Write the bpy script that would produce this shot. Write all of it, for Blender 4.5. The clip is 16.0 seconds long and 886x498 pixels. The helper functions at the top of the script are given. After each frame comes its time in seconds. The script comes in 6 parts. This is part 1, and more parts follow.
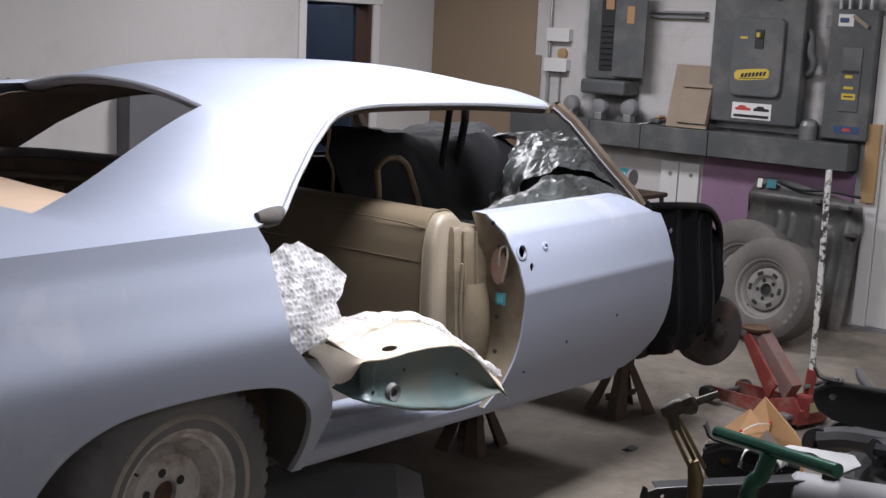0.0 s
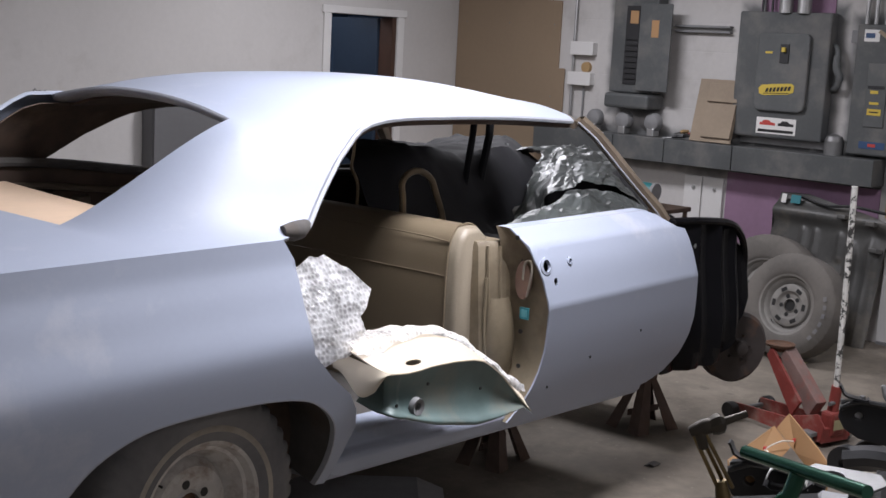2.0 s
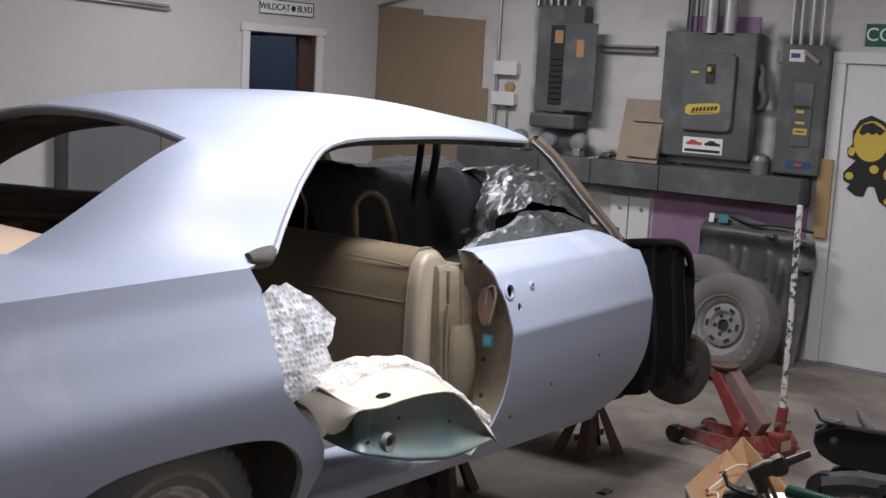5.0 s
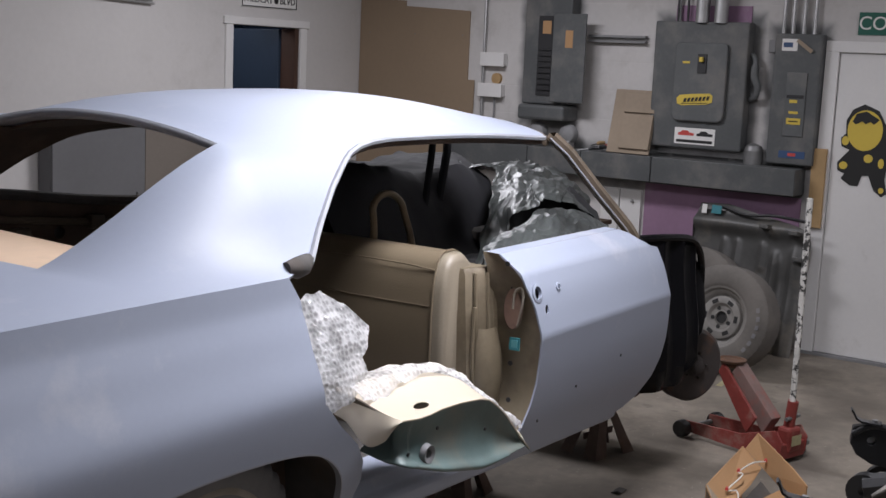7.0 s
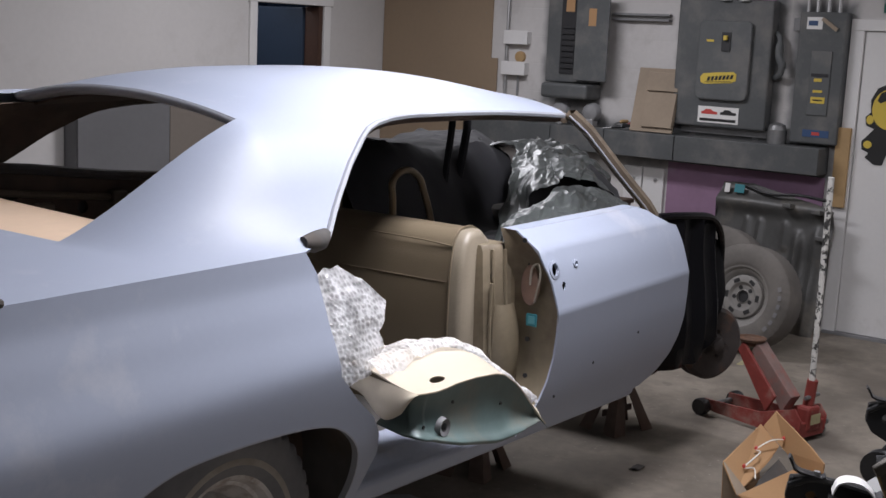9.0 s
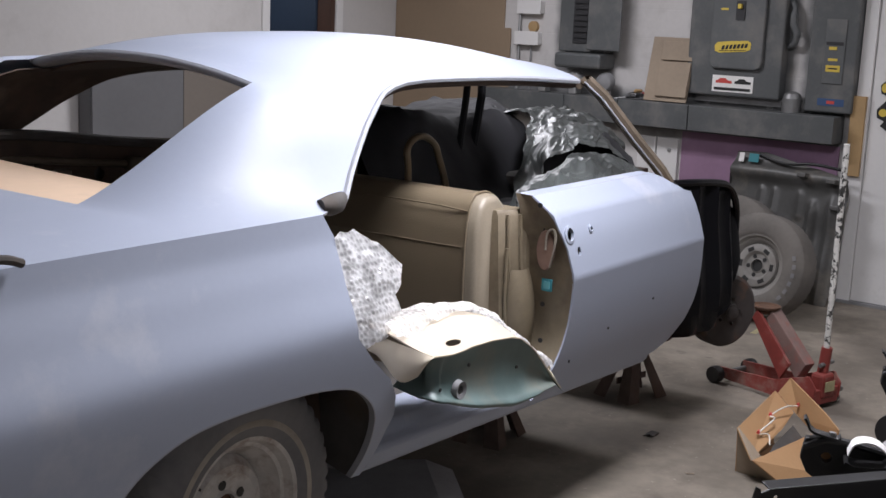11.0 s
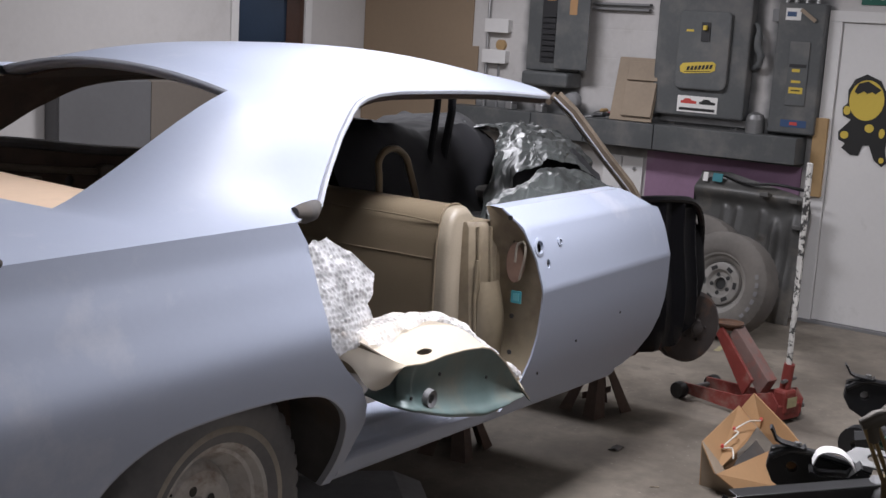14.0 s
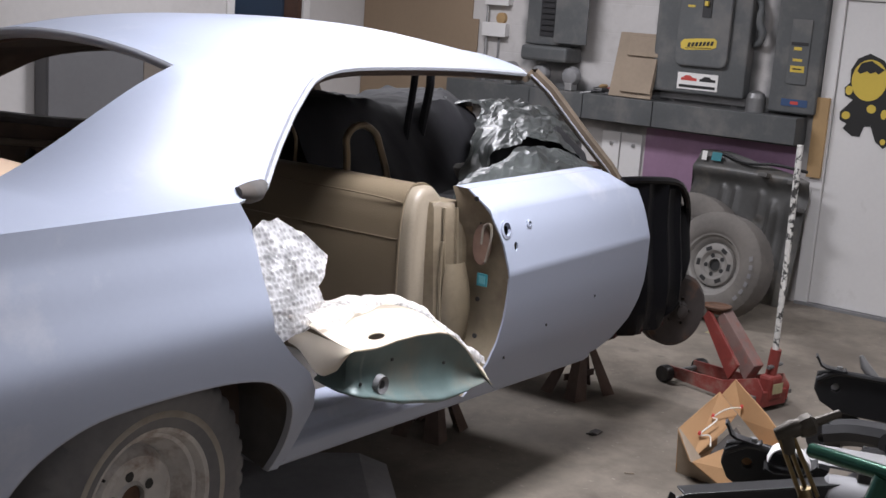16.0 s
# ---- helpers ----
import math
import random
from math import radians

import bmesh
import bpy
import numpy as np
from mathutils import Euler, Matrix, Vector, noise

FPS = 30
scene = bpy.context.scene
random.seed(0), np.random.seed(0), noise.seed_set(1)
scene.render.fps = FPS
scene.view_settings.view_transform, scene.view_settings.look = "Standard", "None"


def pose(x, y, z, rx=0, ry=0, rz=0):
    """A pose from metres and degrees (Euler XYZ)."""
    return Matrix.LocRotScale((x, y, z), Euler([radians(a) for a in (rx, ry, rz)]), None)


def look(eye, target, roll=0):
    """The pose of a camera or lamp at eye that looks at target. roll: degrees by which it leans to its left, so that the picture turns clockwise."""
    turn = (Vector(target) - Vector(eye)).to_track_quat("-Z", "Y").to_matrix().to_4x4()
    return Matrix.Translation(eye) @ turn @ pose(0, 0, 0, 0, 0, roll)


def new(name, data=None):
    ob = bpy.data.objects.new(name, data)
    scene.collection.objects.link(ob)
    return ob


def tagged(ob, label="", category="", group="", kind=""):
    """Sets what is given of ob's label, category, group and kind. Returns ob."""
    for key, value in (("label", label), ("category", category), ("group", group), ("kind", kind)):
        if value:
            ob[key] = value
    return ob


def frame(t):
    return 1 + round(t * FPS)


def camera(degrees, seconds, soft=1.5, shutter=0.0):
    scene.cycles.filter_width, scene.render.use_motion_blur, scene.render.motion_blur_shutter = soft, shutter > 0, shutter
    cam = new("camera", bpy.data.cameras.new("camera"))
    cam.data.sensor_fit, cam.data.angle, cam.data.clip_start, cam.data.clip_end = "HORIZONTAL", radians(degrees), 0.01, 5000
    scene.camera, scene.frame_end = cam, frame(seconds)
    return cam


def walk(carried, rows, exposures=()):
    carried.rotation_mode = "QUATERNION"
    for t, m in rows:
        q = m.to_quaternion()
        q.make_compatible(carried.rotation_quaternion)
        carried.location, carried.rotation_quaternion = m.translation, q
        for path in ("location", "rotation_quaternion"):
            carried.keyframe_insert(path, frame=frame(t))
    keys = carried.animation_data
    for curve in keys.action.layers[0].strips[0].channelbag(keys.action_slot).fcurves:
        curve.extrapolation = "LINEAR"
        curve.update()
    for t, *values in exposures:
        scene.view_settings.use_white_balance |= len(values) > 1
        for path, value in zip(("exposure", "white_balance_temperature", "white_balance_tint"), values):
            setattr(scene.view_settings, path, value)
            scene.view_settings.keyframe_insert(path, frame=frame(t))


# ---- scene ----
cam = camera(39.5, 16.0)
PATH = [
    (0, (-0.158, -0.331, 1.759), (1.324, 0.967, 1.413), 2.7),
    (0.5, (-0.16, -0.314, 1.756), (1.306, 1.0, 1.405), 3.4),
    (1, (-0.159, -0.319, 1.753), (1.304, 0.997, 1.4), 3.0),
    (1.5, (-0.155, -0.318, 1.756), (1.309, 0.999, 1.407), 2.7),
    (2, (-0.166, -0.321, 1.766), (1.295, 1.004, 1.437), 3.0),
    (2.5, (-0.175, -0.319, 1.765), (1.286, 1.008, 1.445), 3.8),
    (3, (-0.209, -0.303, 1.765), (1.292, 0.985, 1.467), 3.5),
    (3.5, (-0.271, -0.23, 1.747), (1.235, 1.05, 1.441), 2.7),
    (4, (-0.29, -0.193, 1.775), (1.225, 1.075, 1.466), 6.7),
    (4.5, (-0.168, -0.114, 1.741), (1.4, 1.094, 1.452), 3.7),
    (4.7, (-0.16, -0.089, 1.74), (1.409, 1.118, 1.455), 3.2),
    (6.8, (-0.218, 0.17, 1.746), (1.388, 1.318, 1.425), 2.8),
    (7, (-0.202, 0.174, 1.76), (1.406, 1.325, 1.457), 2.6),
    (7.5, (-0.205, 0.15, 1.773), (1.375, 1.347, 1.51), 3.1),
    (8, (-0.211, 0.124, 1.773), (1.382, 1.311, 1.535), 1.9),
    (8.5, (-0.205, 0.13, 1.759), (1.378, 1.311, 1.442), 1.8),
    (9, (-0.21, 0.136, 1.756), (1.369, 1.316, 1.418), 2.7),
    (9.2, (-0.217, 0.138, 1.756), (1.361, 1.314, 1.395), 2.7),
    (11.5, (-0.227, 0.134, 1.725), (1.332, 1.326, 1.344), 2.4),
    (12, (-0.226, 0.136, 1.725), (1.332, 1.332, 1.349), 2.1),
    (12.5, (-0.228, 0.141, 1.741), (1.331, 1.345, 1.392), 2.4),
    (13, (-0.228, 0.141, 1.738), (1.342, 1.334, 1.404), 2.4),
    (13.5, (-0.242, 0.122, 1.722), (1.352, 1.282, 1.381), 1.9),
    (14, (-0.267, 0.136, 1.706), (1.336, 1.282, 1.361), 3.4),
    (14.5, (-0.267, 0.154, 1.724), (1.34, 1.287, 1.361), 3.3),
    (15, (-0.206, 0.176, 1.712), (1.394, 1.291, 1.267), 3.2),
    (15.5, (-0.14, 0.117, 1.725), (1.467, 1.237, 1.322), 4.1),
    (16, (-0.088, 0.058, 1.731), (1.491, 1.221, 1.338), 4.2),
]
EXPOSURES = [(0.0, 0.1), (3.0, 0.0), (4.5, -0.06), (7.0, -0.19), (8.0, -0.32), (9.2, -0.17), (12.0, 0.01), (13.0, -0.07), (14.2, -0.01), (15.0, 0.18), (16.0, 0.19)]
walk(cam, [(t, look(eye, target, roll)) for t, eye, target, roll in PATH], EXPOSURES)

from mathutils.geometry import delaunay_2d_cdt

# ---- light ----
world = bpy.data.worlds.new("world")
scene.world = world
world.use_nodes = True
world.node_tree.nodes["Background"].inputs[0].default_value = (0.8, 0.87, 1.0, 1)
world.node_tree.nodes["Background"].inputs[1].default_value = 0.075


def unseen_lamp(name, place, length, watts, turn=0.0, width=0.5, colour=(0.955, 0.945, 1.02)):
    """An unseen area light shining down: the key over the car, or an added fill."""
    data = bpy.data.lights.new(name, "AREA")
    data.shape, data.size, data.size_y, data.energy, data.color = "RECTANGLE", length, width, watts, colour
    ob = new(name, data)
    ob.matrix_world = pose(*place, 0, 0, turn)
    return ob


# The first is the key above the car; the others are added to brighten dim areas.
LAMPS = [((2.82, 1.66, 2.86), 1.2, 116.0, 0.0), ((6.6, 0.9, 2.86), 1.2, 20.0, 90.0), ((5.4, 4.5, 2.86), 1.2, 67.0, 90.0), ((2.6, 4.9, 2.86), 1.2, 5.0, 0.0), ((0.3, -2.0, 2.86), 1.2, 23.0, 0.0), ((6.2, 7.2, 2.25), 0.5, 5.0, 0.0)]
for place, length, watts, turn in LAMPS:
    unseen_lamp("unseen_overhead_light", place, length, watts, turn)


# ---- materials ----
def material(name, colour, rough=0.6, metal=0.0, vary=0.12, grain=40.0, bump=0.0, blotch=2.0, dirt=None, dirt_amount=0.0, coat=0.0, dirt_scale=3.0):
    """A painted, cast or cloth surface: a base colour with blotches and grain, some dirt, and fine relief."""
    m = bpy.data.materials.new(name)
    m.use_nodes = True
    t = m.node_tree
    b = t.nodes["Principled BSDF"]
    coords = t.nodes.new("ShaderNodeTexCoord")
    big, small = t.nodes.new("ShaderNodeTexNoise"), t.nodes.new("ShaderNodeTexNoise")
    big.inputs["Scale"].default_value, big.inputs["Detail"].default_value = blotch, 5
    small.inputs["Scale"].default_value, small.inputs["Detail"].default_value = grain, 4
    for n in (big, small):
        t.links.new(coords.outputs["Object"], n.inputs["Vector"])
    both = t.nodes.new("ShaderNodeMath")
    both.operation = "MULTIPLY_ADD"
    both.inputs[1].default_value = 0.4
    t.links.new(small.outputs["Fac"], both.inputs[0])
    t.links.new(big.outputs["Fac"], both.inputs[2])
    ramp = t.nodes.new("ShaderNodeMapRange")
    ramp.inputs["From Min"].default_value, ramp.inputs["From Max"].default_value = 0.4, 1.0
    ramp.inputs["To Min"].default_value, ramp.inputs["To Max"].default_value = 1 - vary, 1 + vary
    t.links.new(both.outputs[0], ramp.inputs["Value"])
    tone = t.nodes.new("ShaderNodeVectorMath")
    tone.operation = "SCALE"
    tone.inputs[0].default_value = colour
    t.links.new(ramp.outputs["Result"], tone.inputs["Scale"])
    out = tone.outputs[0]
    if dirt:
        spots = t.nodes.new("ShaderNodeTexNoise")
        spots.inputs["Scale"].default_value, spots.inputs["Detail"].default_value = dirt_scale, 8
        spots.inputs["Roughness"].default_value = 0.65
        t.links.new(coords.outputs["Object"], spots.inputs["Vector"])
        cut = t.nodes.new("ShaderNodeMapRange")
        cut.inputs["From Min"].default_value, cut.inputs["From Max"].default_value = 0.62 - 0.3 * dirt_amount, 0.78 - 0.2 * dirt_amount
        cut.inputs["To Max"].default_value = min(1.0, 0.4 + dirt_amount)
        t.links.new(spots.outputs["Fac"], cut.inputs["Value"])
        mix = t.nodes.new("ShaderNodeMix")
        mix.data_type = "RGBA"
        t.links.new(cut.outputs["Result"], mix.inputs[0])
        t.links.new(out, mix.inputs[6])
        mix.inputs[7].default_value = (*dirt, 1)
        out = mix.outputs[2]
    t.links.new(out, b.inputs["Base Color"])
    gloss = t.nodes.new("ShaderNodeMapRange")
    gloss.inputs["To Min"].default_value, gloss.inputs["To Max"].default_value = max(0.03, rough - 0.1), min(1.0, rough + 0.1)
    t.links.new(both.outputs[0], gloss.inputs["Value"])
    t.links.new(gloss.outputs["Result"], b.inputs["Roughness"])
    b.inputs["Metallic"].default_value = metal
    b.inputs["Coat Weight"].default_value = coat
    if bump:
        relief = t.nodes.new("ShaderNodeBump")
        relief.inputs["Strength"].default_value, relief.inputs["Distance"].default_value = min(1.0, bump), 0.004
        t.links.new(small.outputs["Fac"], relief.inputs["Height"])
        t.links.new(relief.outputs["Normal"], b.inputs["Normal"])
    return m


PRIMER = material("grey_primer", (0.32, 0.354, 0.437), 0.5, 0.0, 0.04, 60, 0.02, 1.2, (0.52, 0.52, 0.55), 0.1)
PRIMER_EDGE = material("primer_over_metal", (0.28, 0.29, 0.32), 0.5, 0.0, 0.15, 50, 0.05)
TAN = material("tan_interior_paint", (0.19, 0.155, 0.105), 0.42, 0.0, 0.25, 30, 0.08, 7, (0.10, 0.07, 0.045), 0.4, 0.0, 6)
DARK_TAN = material("worn_brown_paint", (0.105, 0.08, 0.057), 0.5, 0.0, 0.25, 30, 0.1, 6, (0.2, 0.16, 0.115), 0.25)
VINYL = material("tan_vinyl", (0.175, 0.138, 0.092), 0.32, 0.0, 0.1, 220, 0.15, 3)
VINYL_PIPING = material("pale_vinyl", (0.25, 0.212, 0.16), 0.4, 0.0, 0.15, 120, 0.1)
DARK_INSIDE = material("dark_undercoat", (0.07, 0.064, 0.06), 0.8, 0.0, 0.4, 30, 0.4, 4, (0.08, 0.05, 0.03), 0.4)
BROWN_INSIDE = material("rusty_brown_inner_metal", (0.07, 0.045, 0.032), 0.75, 0.0, 0.4, 20, 0.3, 5, (0.16, 0.12, 0.08), 0.3)
BLACK_PAINT = material("gloss_black_paint", (0.005, 0.005, 0.006), 0.16, 0.0, 0.2, 50, 0.05, 3)
BLACK_STEEL = material("satin_black_steel", (0.012, 0.012, 0.013), 0.35, 0.0, 0.2, 60, 0.06, 6, (0.07, 0.065, 0.06), 0.2)
RUBBER = material("dusty_tyre_rubber", (0.072, 0.067, 0.062), 0.85, 0.0, 0.25, 50, 0.3, 5, (0.13, 0.125, 0.12), 0.45)
# Base colour lightened to offset the shade on the rear tyre under its arch.
RUBBER_PALE = material("dusty_lightened_tyre_rubber", (0.15, 0.148, 0.152), 0.85, 0.0, 0.25, 50, 0.3, 5, (0.21, 0.2, 0.195), 0.45)
RUBBER_DUSTY = material("dust_covered_tyre_rubber", (0.125, 0.115, 0.105), 0.9, 0.0, 0.2, 50, 0.3, 5, (0.17, 0.155, 0.14), 0.45)
RIM = material("weathered_steel_wheel", (0.50, 0.485, 0.465), 0.55, 0.3, 0.25, 30, 0.2, 8, (0.16, 0.09, 0.05), 0.35, 0.0, 9)
RIM_GREY = material("grey_steel_wheel", (0.21, 0.2, 0.186), 0.6, 0.1, 0.2, 30, 0.1, 8, (0.15, 0.13, 0.11), 0.3)
WHITEWALL = material("aged_whitewall", (0.34, 0.31, 0.265), 0.75, 0.0, 0.25, 40, 0.2, 8, (0.2, 0.17, 0.13), 0.4)
RUST = material("rusty_cast_iron", (0.10, 0.055, 0.035), 0.8, 0.2, 0.4, 40, 0.4, 10, (0.2, 0.09, 0.04), 0.4, 0.0, 12)
DRUM = material("dark_brake_drum", (0.045, 0.038, 0.036), 0.6, 0.3, 0.3, 40, 0.3, 8, (0.12, 0.06, 0.035), 0.3, 0.0, 10)
STAND = material("rusty_brown_jack_stand", (0.14, 0.10, 0.082), 0.75, 0.1, 0.3, 30, 0.2, 8, (0.09, 0.05, 0.03), 0.4)
CONCRETE = material("stained_concrete", (0.212, 0.184, 0.150), 0.75, 0.0, 0.32, 18, 0.25, 2.6, (0.13, 0.11, 0.09), 0.5, 0.0, 3.2)
WALL = material("white_painted_block_wall", (0.56, 0.542, 0.53), 0.75, 0.0, 0.07, 30, 0.15, 0.9, (0.42, 0.4, 0.38), 0.12, 0.0, 2.2)
CEILING = material("white_ceiling_board", (0.7, 0.69, 0.67), 0.85, 0.0, 0.06, 30, 0.1, 1)
BOARD_BROWN = material("brown_hardboard", (0.27, 0.20, 0.135), 0.8, 0.0, 0.08, 30, 0.05, 1.5)
PURPLE = material("faded_purple_paint", (0.27, 0.165, 0.25), 0.8, 0.0, 0.15, 25, 0.1, 3, (0.4, 0.36, 0.38), 0.15)
PANEL_GREY = material("grey_electrical_enamel", (0.085, 0.09, 0.092), 0.55, 0.0, 0.2, 50, 0.05, 3, (0.17, 0.16, 0.15), 0.45, 0.0, 3.0)
PANEL_GREY_LIGHT = material("lighter_grey_enamel", (0.10, 0.106, 0.108), 0.55, 0.0, 0.2, 50, 0.05, 4, (0.17, 0.16, 0.15), 0.4, 0.0, 4.0)
DARK_BAKELITE = material("dark_breaker_plastic", (0.02, 0.02, 0.022), 0.5, 0.0, 0.2, 50, 0.05)
GALVANISED = material("galvanised_conduit", (0.42, 0.42, 0.42), 0.4, 0.8, 0.15, 40, 0.05, 6)
WHITE_PAINT = material("white_gloss_paint", (0.68, 0.67, 0.66), 0.45, 0.0, 0.05, 40, 0.03, 1.5, (0.4, 0.38, 0.35), 0.12, 0.0, 4)
CARDBOARD = material("brown_cardboard", (0.40, 0.235, 0.115), 0.8, 0.0, 0.1, 90, 0.1, 4)
CARDBOARD_DUSTY = material("dusty_old_cardboard", (0.30, 0.24, 0.18), 0.85, 0.0, 0.15, 40, 0.15, 4)
WOOD = material("raw_pine_board", (0.38, 0.25, 0.12), 0.7, 0.0, 0.15, 40, 0.1, 3)
BLUE_DOOR = material("dark_blue_door_paint", (0.028, 0.045, 0.075), 0.5, 0.0, 0.2, 30, 0.1, 3)
DARK_WOOD = material("dark_stained_wood", (0.06, 0.03, 0.02), 0.5, 0.0, 0.25, 40, 0.1, 5)
BLUE_CLOTH = material("dark_blue_cloth", (0.03, 0.055, 0.10), 0.9, 0.0, 0.3, 30, 0.3, 4)
CREAM = material("cream_painted_steel", (0.58, 0.51, 0.405), 0.45, 0.0, 0.05, 40, 0.03, 3, (0.5, 0.4, 0.28), 0.12)
TEAL = material("aqua_painted_steel", (0.10, 0.145, 0.14), 0.4, 0.1, 0.25, 20, 0.1, 6, (0.17, 0.16, 0.13), 0.4, 0.0, 5)
DECK = material("bare_tan_board", (0.66, 0.49, 0.35), 0.7, 0.0, 0.08, 30, 0.05, 3, (0.5, 0.38, 0.28), 0.2)
BLACK_SHEET = material("black_plastic_sheet", (0.013, 0.013, 0.016), 0.8, 0.0, 0.3, 30, 0.2, 6)
GREY_SHEET = material("silver_grey_plastic_sheet", (0.052, 0.058, 0.057), 0.36, 0.0, 0.2, 14, 0.1, 8, (0.1, 0.112, 0.108), 0.3, 0.0, 5)
RED = material("faded_red_jack_paint", (0.21, 0.035, 0.028), 0.55, 0.0, 0.3, 40, 0.1, 8, (0.24, 0.17, 0.14), 0.45, 0.0, 8)
RED_DUSTY = material("dusty_red_jack_arm", (0.20, 0.13, 0.115), 0.65, 0.0, 0.2, 40, 0.1, 6, (0.3, 0.08, 0.06), 0.3, 0.0, 9)
YELLOW = material("yellow_decal", (0.62, 0.46, 0.07), 0.5, 0.0, 0.05)
YELLOW_TAPE = material("yellow_floor_mark", (0.36, 0.32, 0.18), 0.8, 0.0, 0.3, 40, 0.1, 8)
BLACK_INK = material("black_ink", (0.015, 0.015, 0.015), 0.5, 0.0, 0.05)
RED_INK = material("red_ink", (0.5, 0.06, 0.05), 0.5, 0.0, 0.05)
BLUE_INK = material("blue_ink", (0.035, 0.075, 0.17), 0.5, 0.0, 0.05)
LATCH_PINK = material("rusty_pink_latch_paint", (0.2, 0.125, 0.095), 0.5, 0.1, 0.3, 40, 0.2, 12, (0.12, 0.06, 0.04), 0.35, 0.0, 14)
TAG_PRINT = material("pale_teal_print", (0.1, 0.3, 0.33), 0.5, 0.0, 0.1)
TEAL_INK = material("teal_label", (0.035, 0.2, 0.235), 0.5, 0.0, 0.1)
WHITE_STICKER = material("white_sticker", (0.75, 0.74, 0.72), 0.45, 0.0, 0.04)
SIGN_GREEN = material("dark_green_sign", (0.01, 0.10, 0.07), 0.4, 0.0, 0.05)
BRASS = material("tarnished_brass", (0.19, 0.145, 0.075), 0.34, 0.9, 0.25, 40, 0.1, 12, (0.08, 0.06, 0.04), 0.35, 0.0, 14)
BRASS_DARK = material("sooty_brass", (0.06, 0.052, 0.042), 0.5, 0.6, 0.3, 40, 0.2, 12)
GREEN_PAINT = material("metallic_green_paint", (0.03, 0.105, 0.07), 0.15, 0.55, 0.15, 60, 0.03, 8)
GREEN_HOSE = material("green_rubber_hose", (0.05, 0.22, 0.11), 0.5, 0.0, 0.1)
CHROME = material("worn_chrome", (0.55, 0.55, 0.55), 0.25, 1.0, 0.1, 40, 0.05)
STEEL = material("grey_cast_steel", (0.22, 0.22, 0.22), 0.45, 0.6, 0.2, 40, 0.1, 8)
STEEL_DULL = material("dull_cast_steel", (0.17, 0.17, 0.175), 0.6, 0.2, 0.2, 40, 0.1, 8)
COPPER = material("tarnished_copper_pipe", (0.26, 0.2, 0.13), 0.28, 0.7, 0.3, 30, 0.1, 9)
PAN = material("dusty_black_floor_pan", (0.07, 0.069, 0.066), 0.42, 0.0, 0.3, 30, 0.15, 2.5, (0.2, 0.175, 0.14), 0.5, 0.0, 2.2)
GREY_DUSTY = material("dusty_grey_steel", (0.22, 0.22, 0.225), 0.7, 0.1, 0.15, 30, 0.1, 4)
RAMP_GREY = material("pale_dusty_ramp_steel", (0.33, 0.33, 0.345), 0.75, 0.0, 0.2, 30, 0.1, 4, (0.2, 0.19, 0.18), 0.3)
STRING = material("white_cotton_string", (0.7, 0.68, 0.63), 0.9, 0.0, 0.05)


def bubble_material():
    """Clear bubble wrap: milky, glossy, partly see-through."""
    m = bpy.data.materials.new("bubble_wrap")
    m.use_nodes = True
    t = m.node_tree
    b = t.nodes["Principled BSDF"]
    out = t.nodes["Material Output"]
    coords, noise_node = t.nodes.new("ShaderNodeTexCoord"), t.nodes.new("ShaderNodeTexNoise")
    noise_node.inputs["Scale"].default_value = 22
    t.links.new(coords.outputs["Object"], noise_node.inputs["Vector"])
    b.inputs["Base Color"].default_value = (0.93, 0.93, 0.94, 1)
    b.inputs["Roughness"].default_value = 0.07
    b.inputs["Specular IOR Level"].default_value = 0.8
    cells, relief = t.nodes.new("ShaderNodeTexVoronoi"), t.nodes.new("ShaderNodeBump")
    cells.inputs["Scale"].default_value = 62
    cells.inputs["Randomness"].default_value = 0.45
    t.links.new(coords.outputs["Object"], cells.inputs["Vector"])
    relief.inputs["Strength"].default_value, relief.inputs["Distance"].default_value, relief.invert = 0.8, 0.006, True
    t.links.new(cells.outputs["Distance"], relief.inputs["Height"])
    t.links.new(relief.outputs["Normal"], b.inputs["Normal"])
    cut = t.nodes.new("ShaderNodeMapRange")
    cut.inputs["From Min"].default_value, cut.inputs["From Max"].default_value = 0.35, 0.65
    cut.inputs["To Min"].default_value, cut.inputs["To Max"].default_value = 0.5, 1.05
    t.links.new(noise_node.outputs["Fac"], cut.inputs["Value"])
    ring, alpha = t.nodes.new("ShaderNodeMapRange"), t.nodes.new("ShaderNodeMath")
    ring.inputs["From Min"].default_value, ring.inputs["From Max"].default_value = 0.25, 0.55
    ring.inputs["To Min"].default_value, ring.inputs["To Max"].default_value = 0.6, 1.05
    t.links.new(cells.outputs["Distance"], ring.inputs["Value"])
    alpha.operation, alpha.use_clamp = "MULTIPLY", True
    t.links.new(cut.outputs["Result"], alpha.inputs[0])
    t.links.new(ring.outputs["Result"], alpha.inputs[1])
    clear, veil = t.nodes.new("ShaderNodeBsdfTransparent"), t.nodes.new("ShaderNodeMixShader")
    through_light, mix = t.nodes.new("ShaderNodeBsdfTranslucent"), t.nodes.new("ShaderNodeMixShader")
    through_light.inputs["Color"].default_value = (0.95, 0.95, 0.96, 1)
    mix.inputs[0].default_value = 0.5
    t.links.new(b.outputs[0], mix.inputs[1])
    t.links.new(through_light.outputs[0], mix.inputs[2])
    t.links.new(alpha.outputs[0], veil.inputs[0])
    t.links.new(clear.outputs[0], veil.inputs[1])
    t.links.new(mix.outputs[0], veil.inputs[2])
    t.links.new(veil.outputs[0], out.inputs["Surface"])
    return m


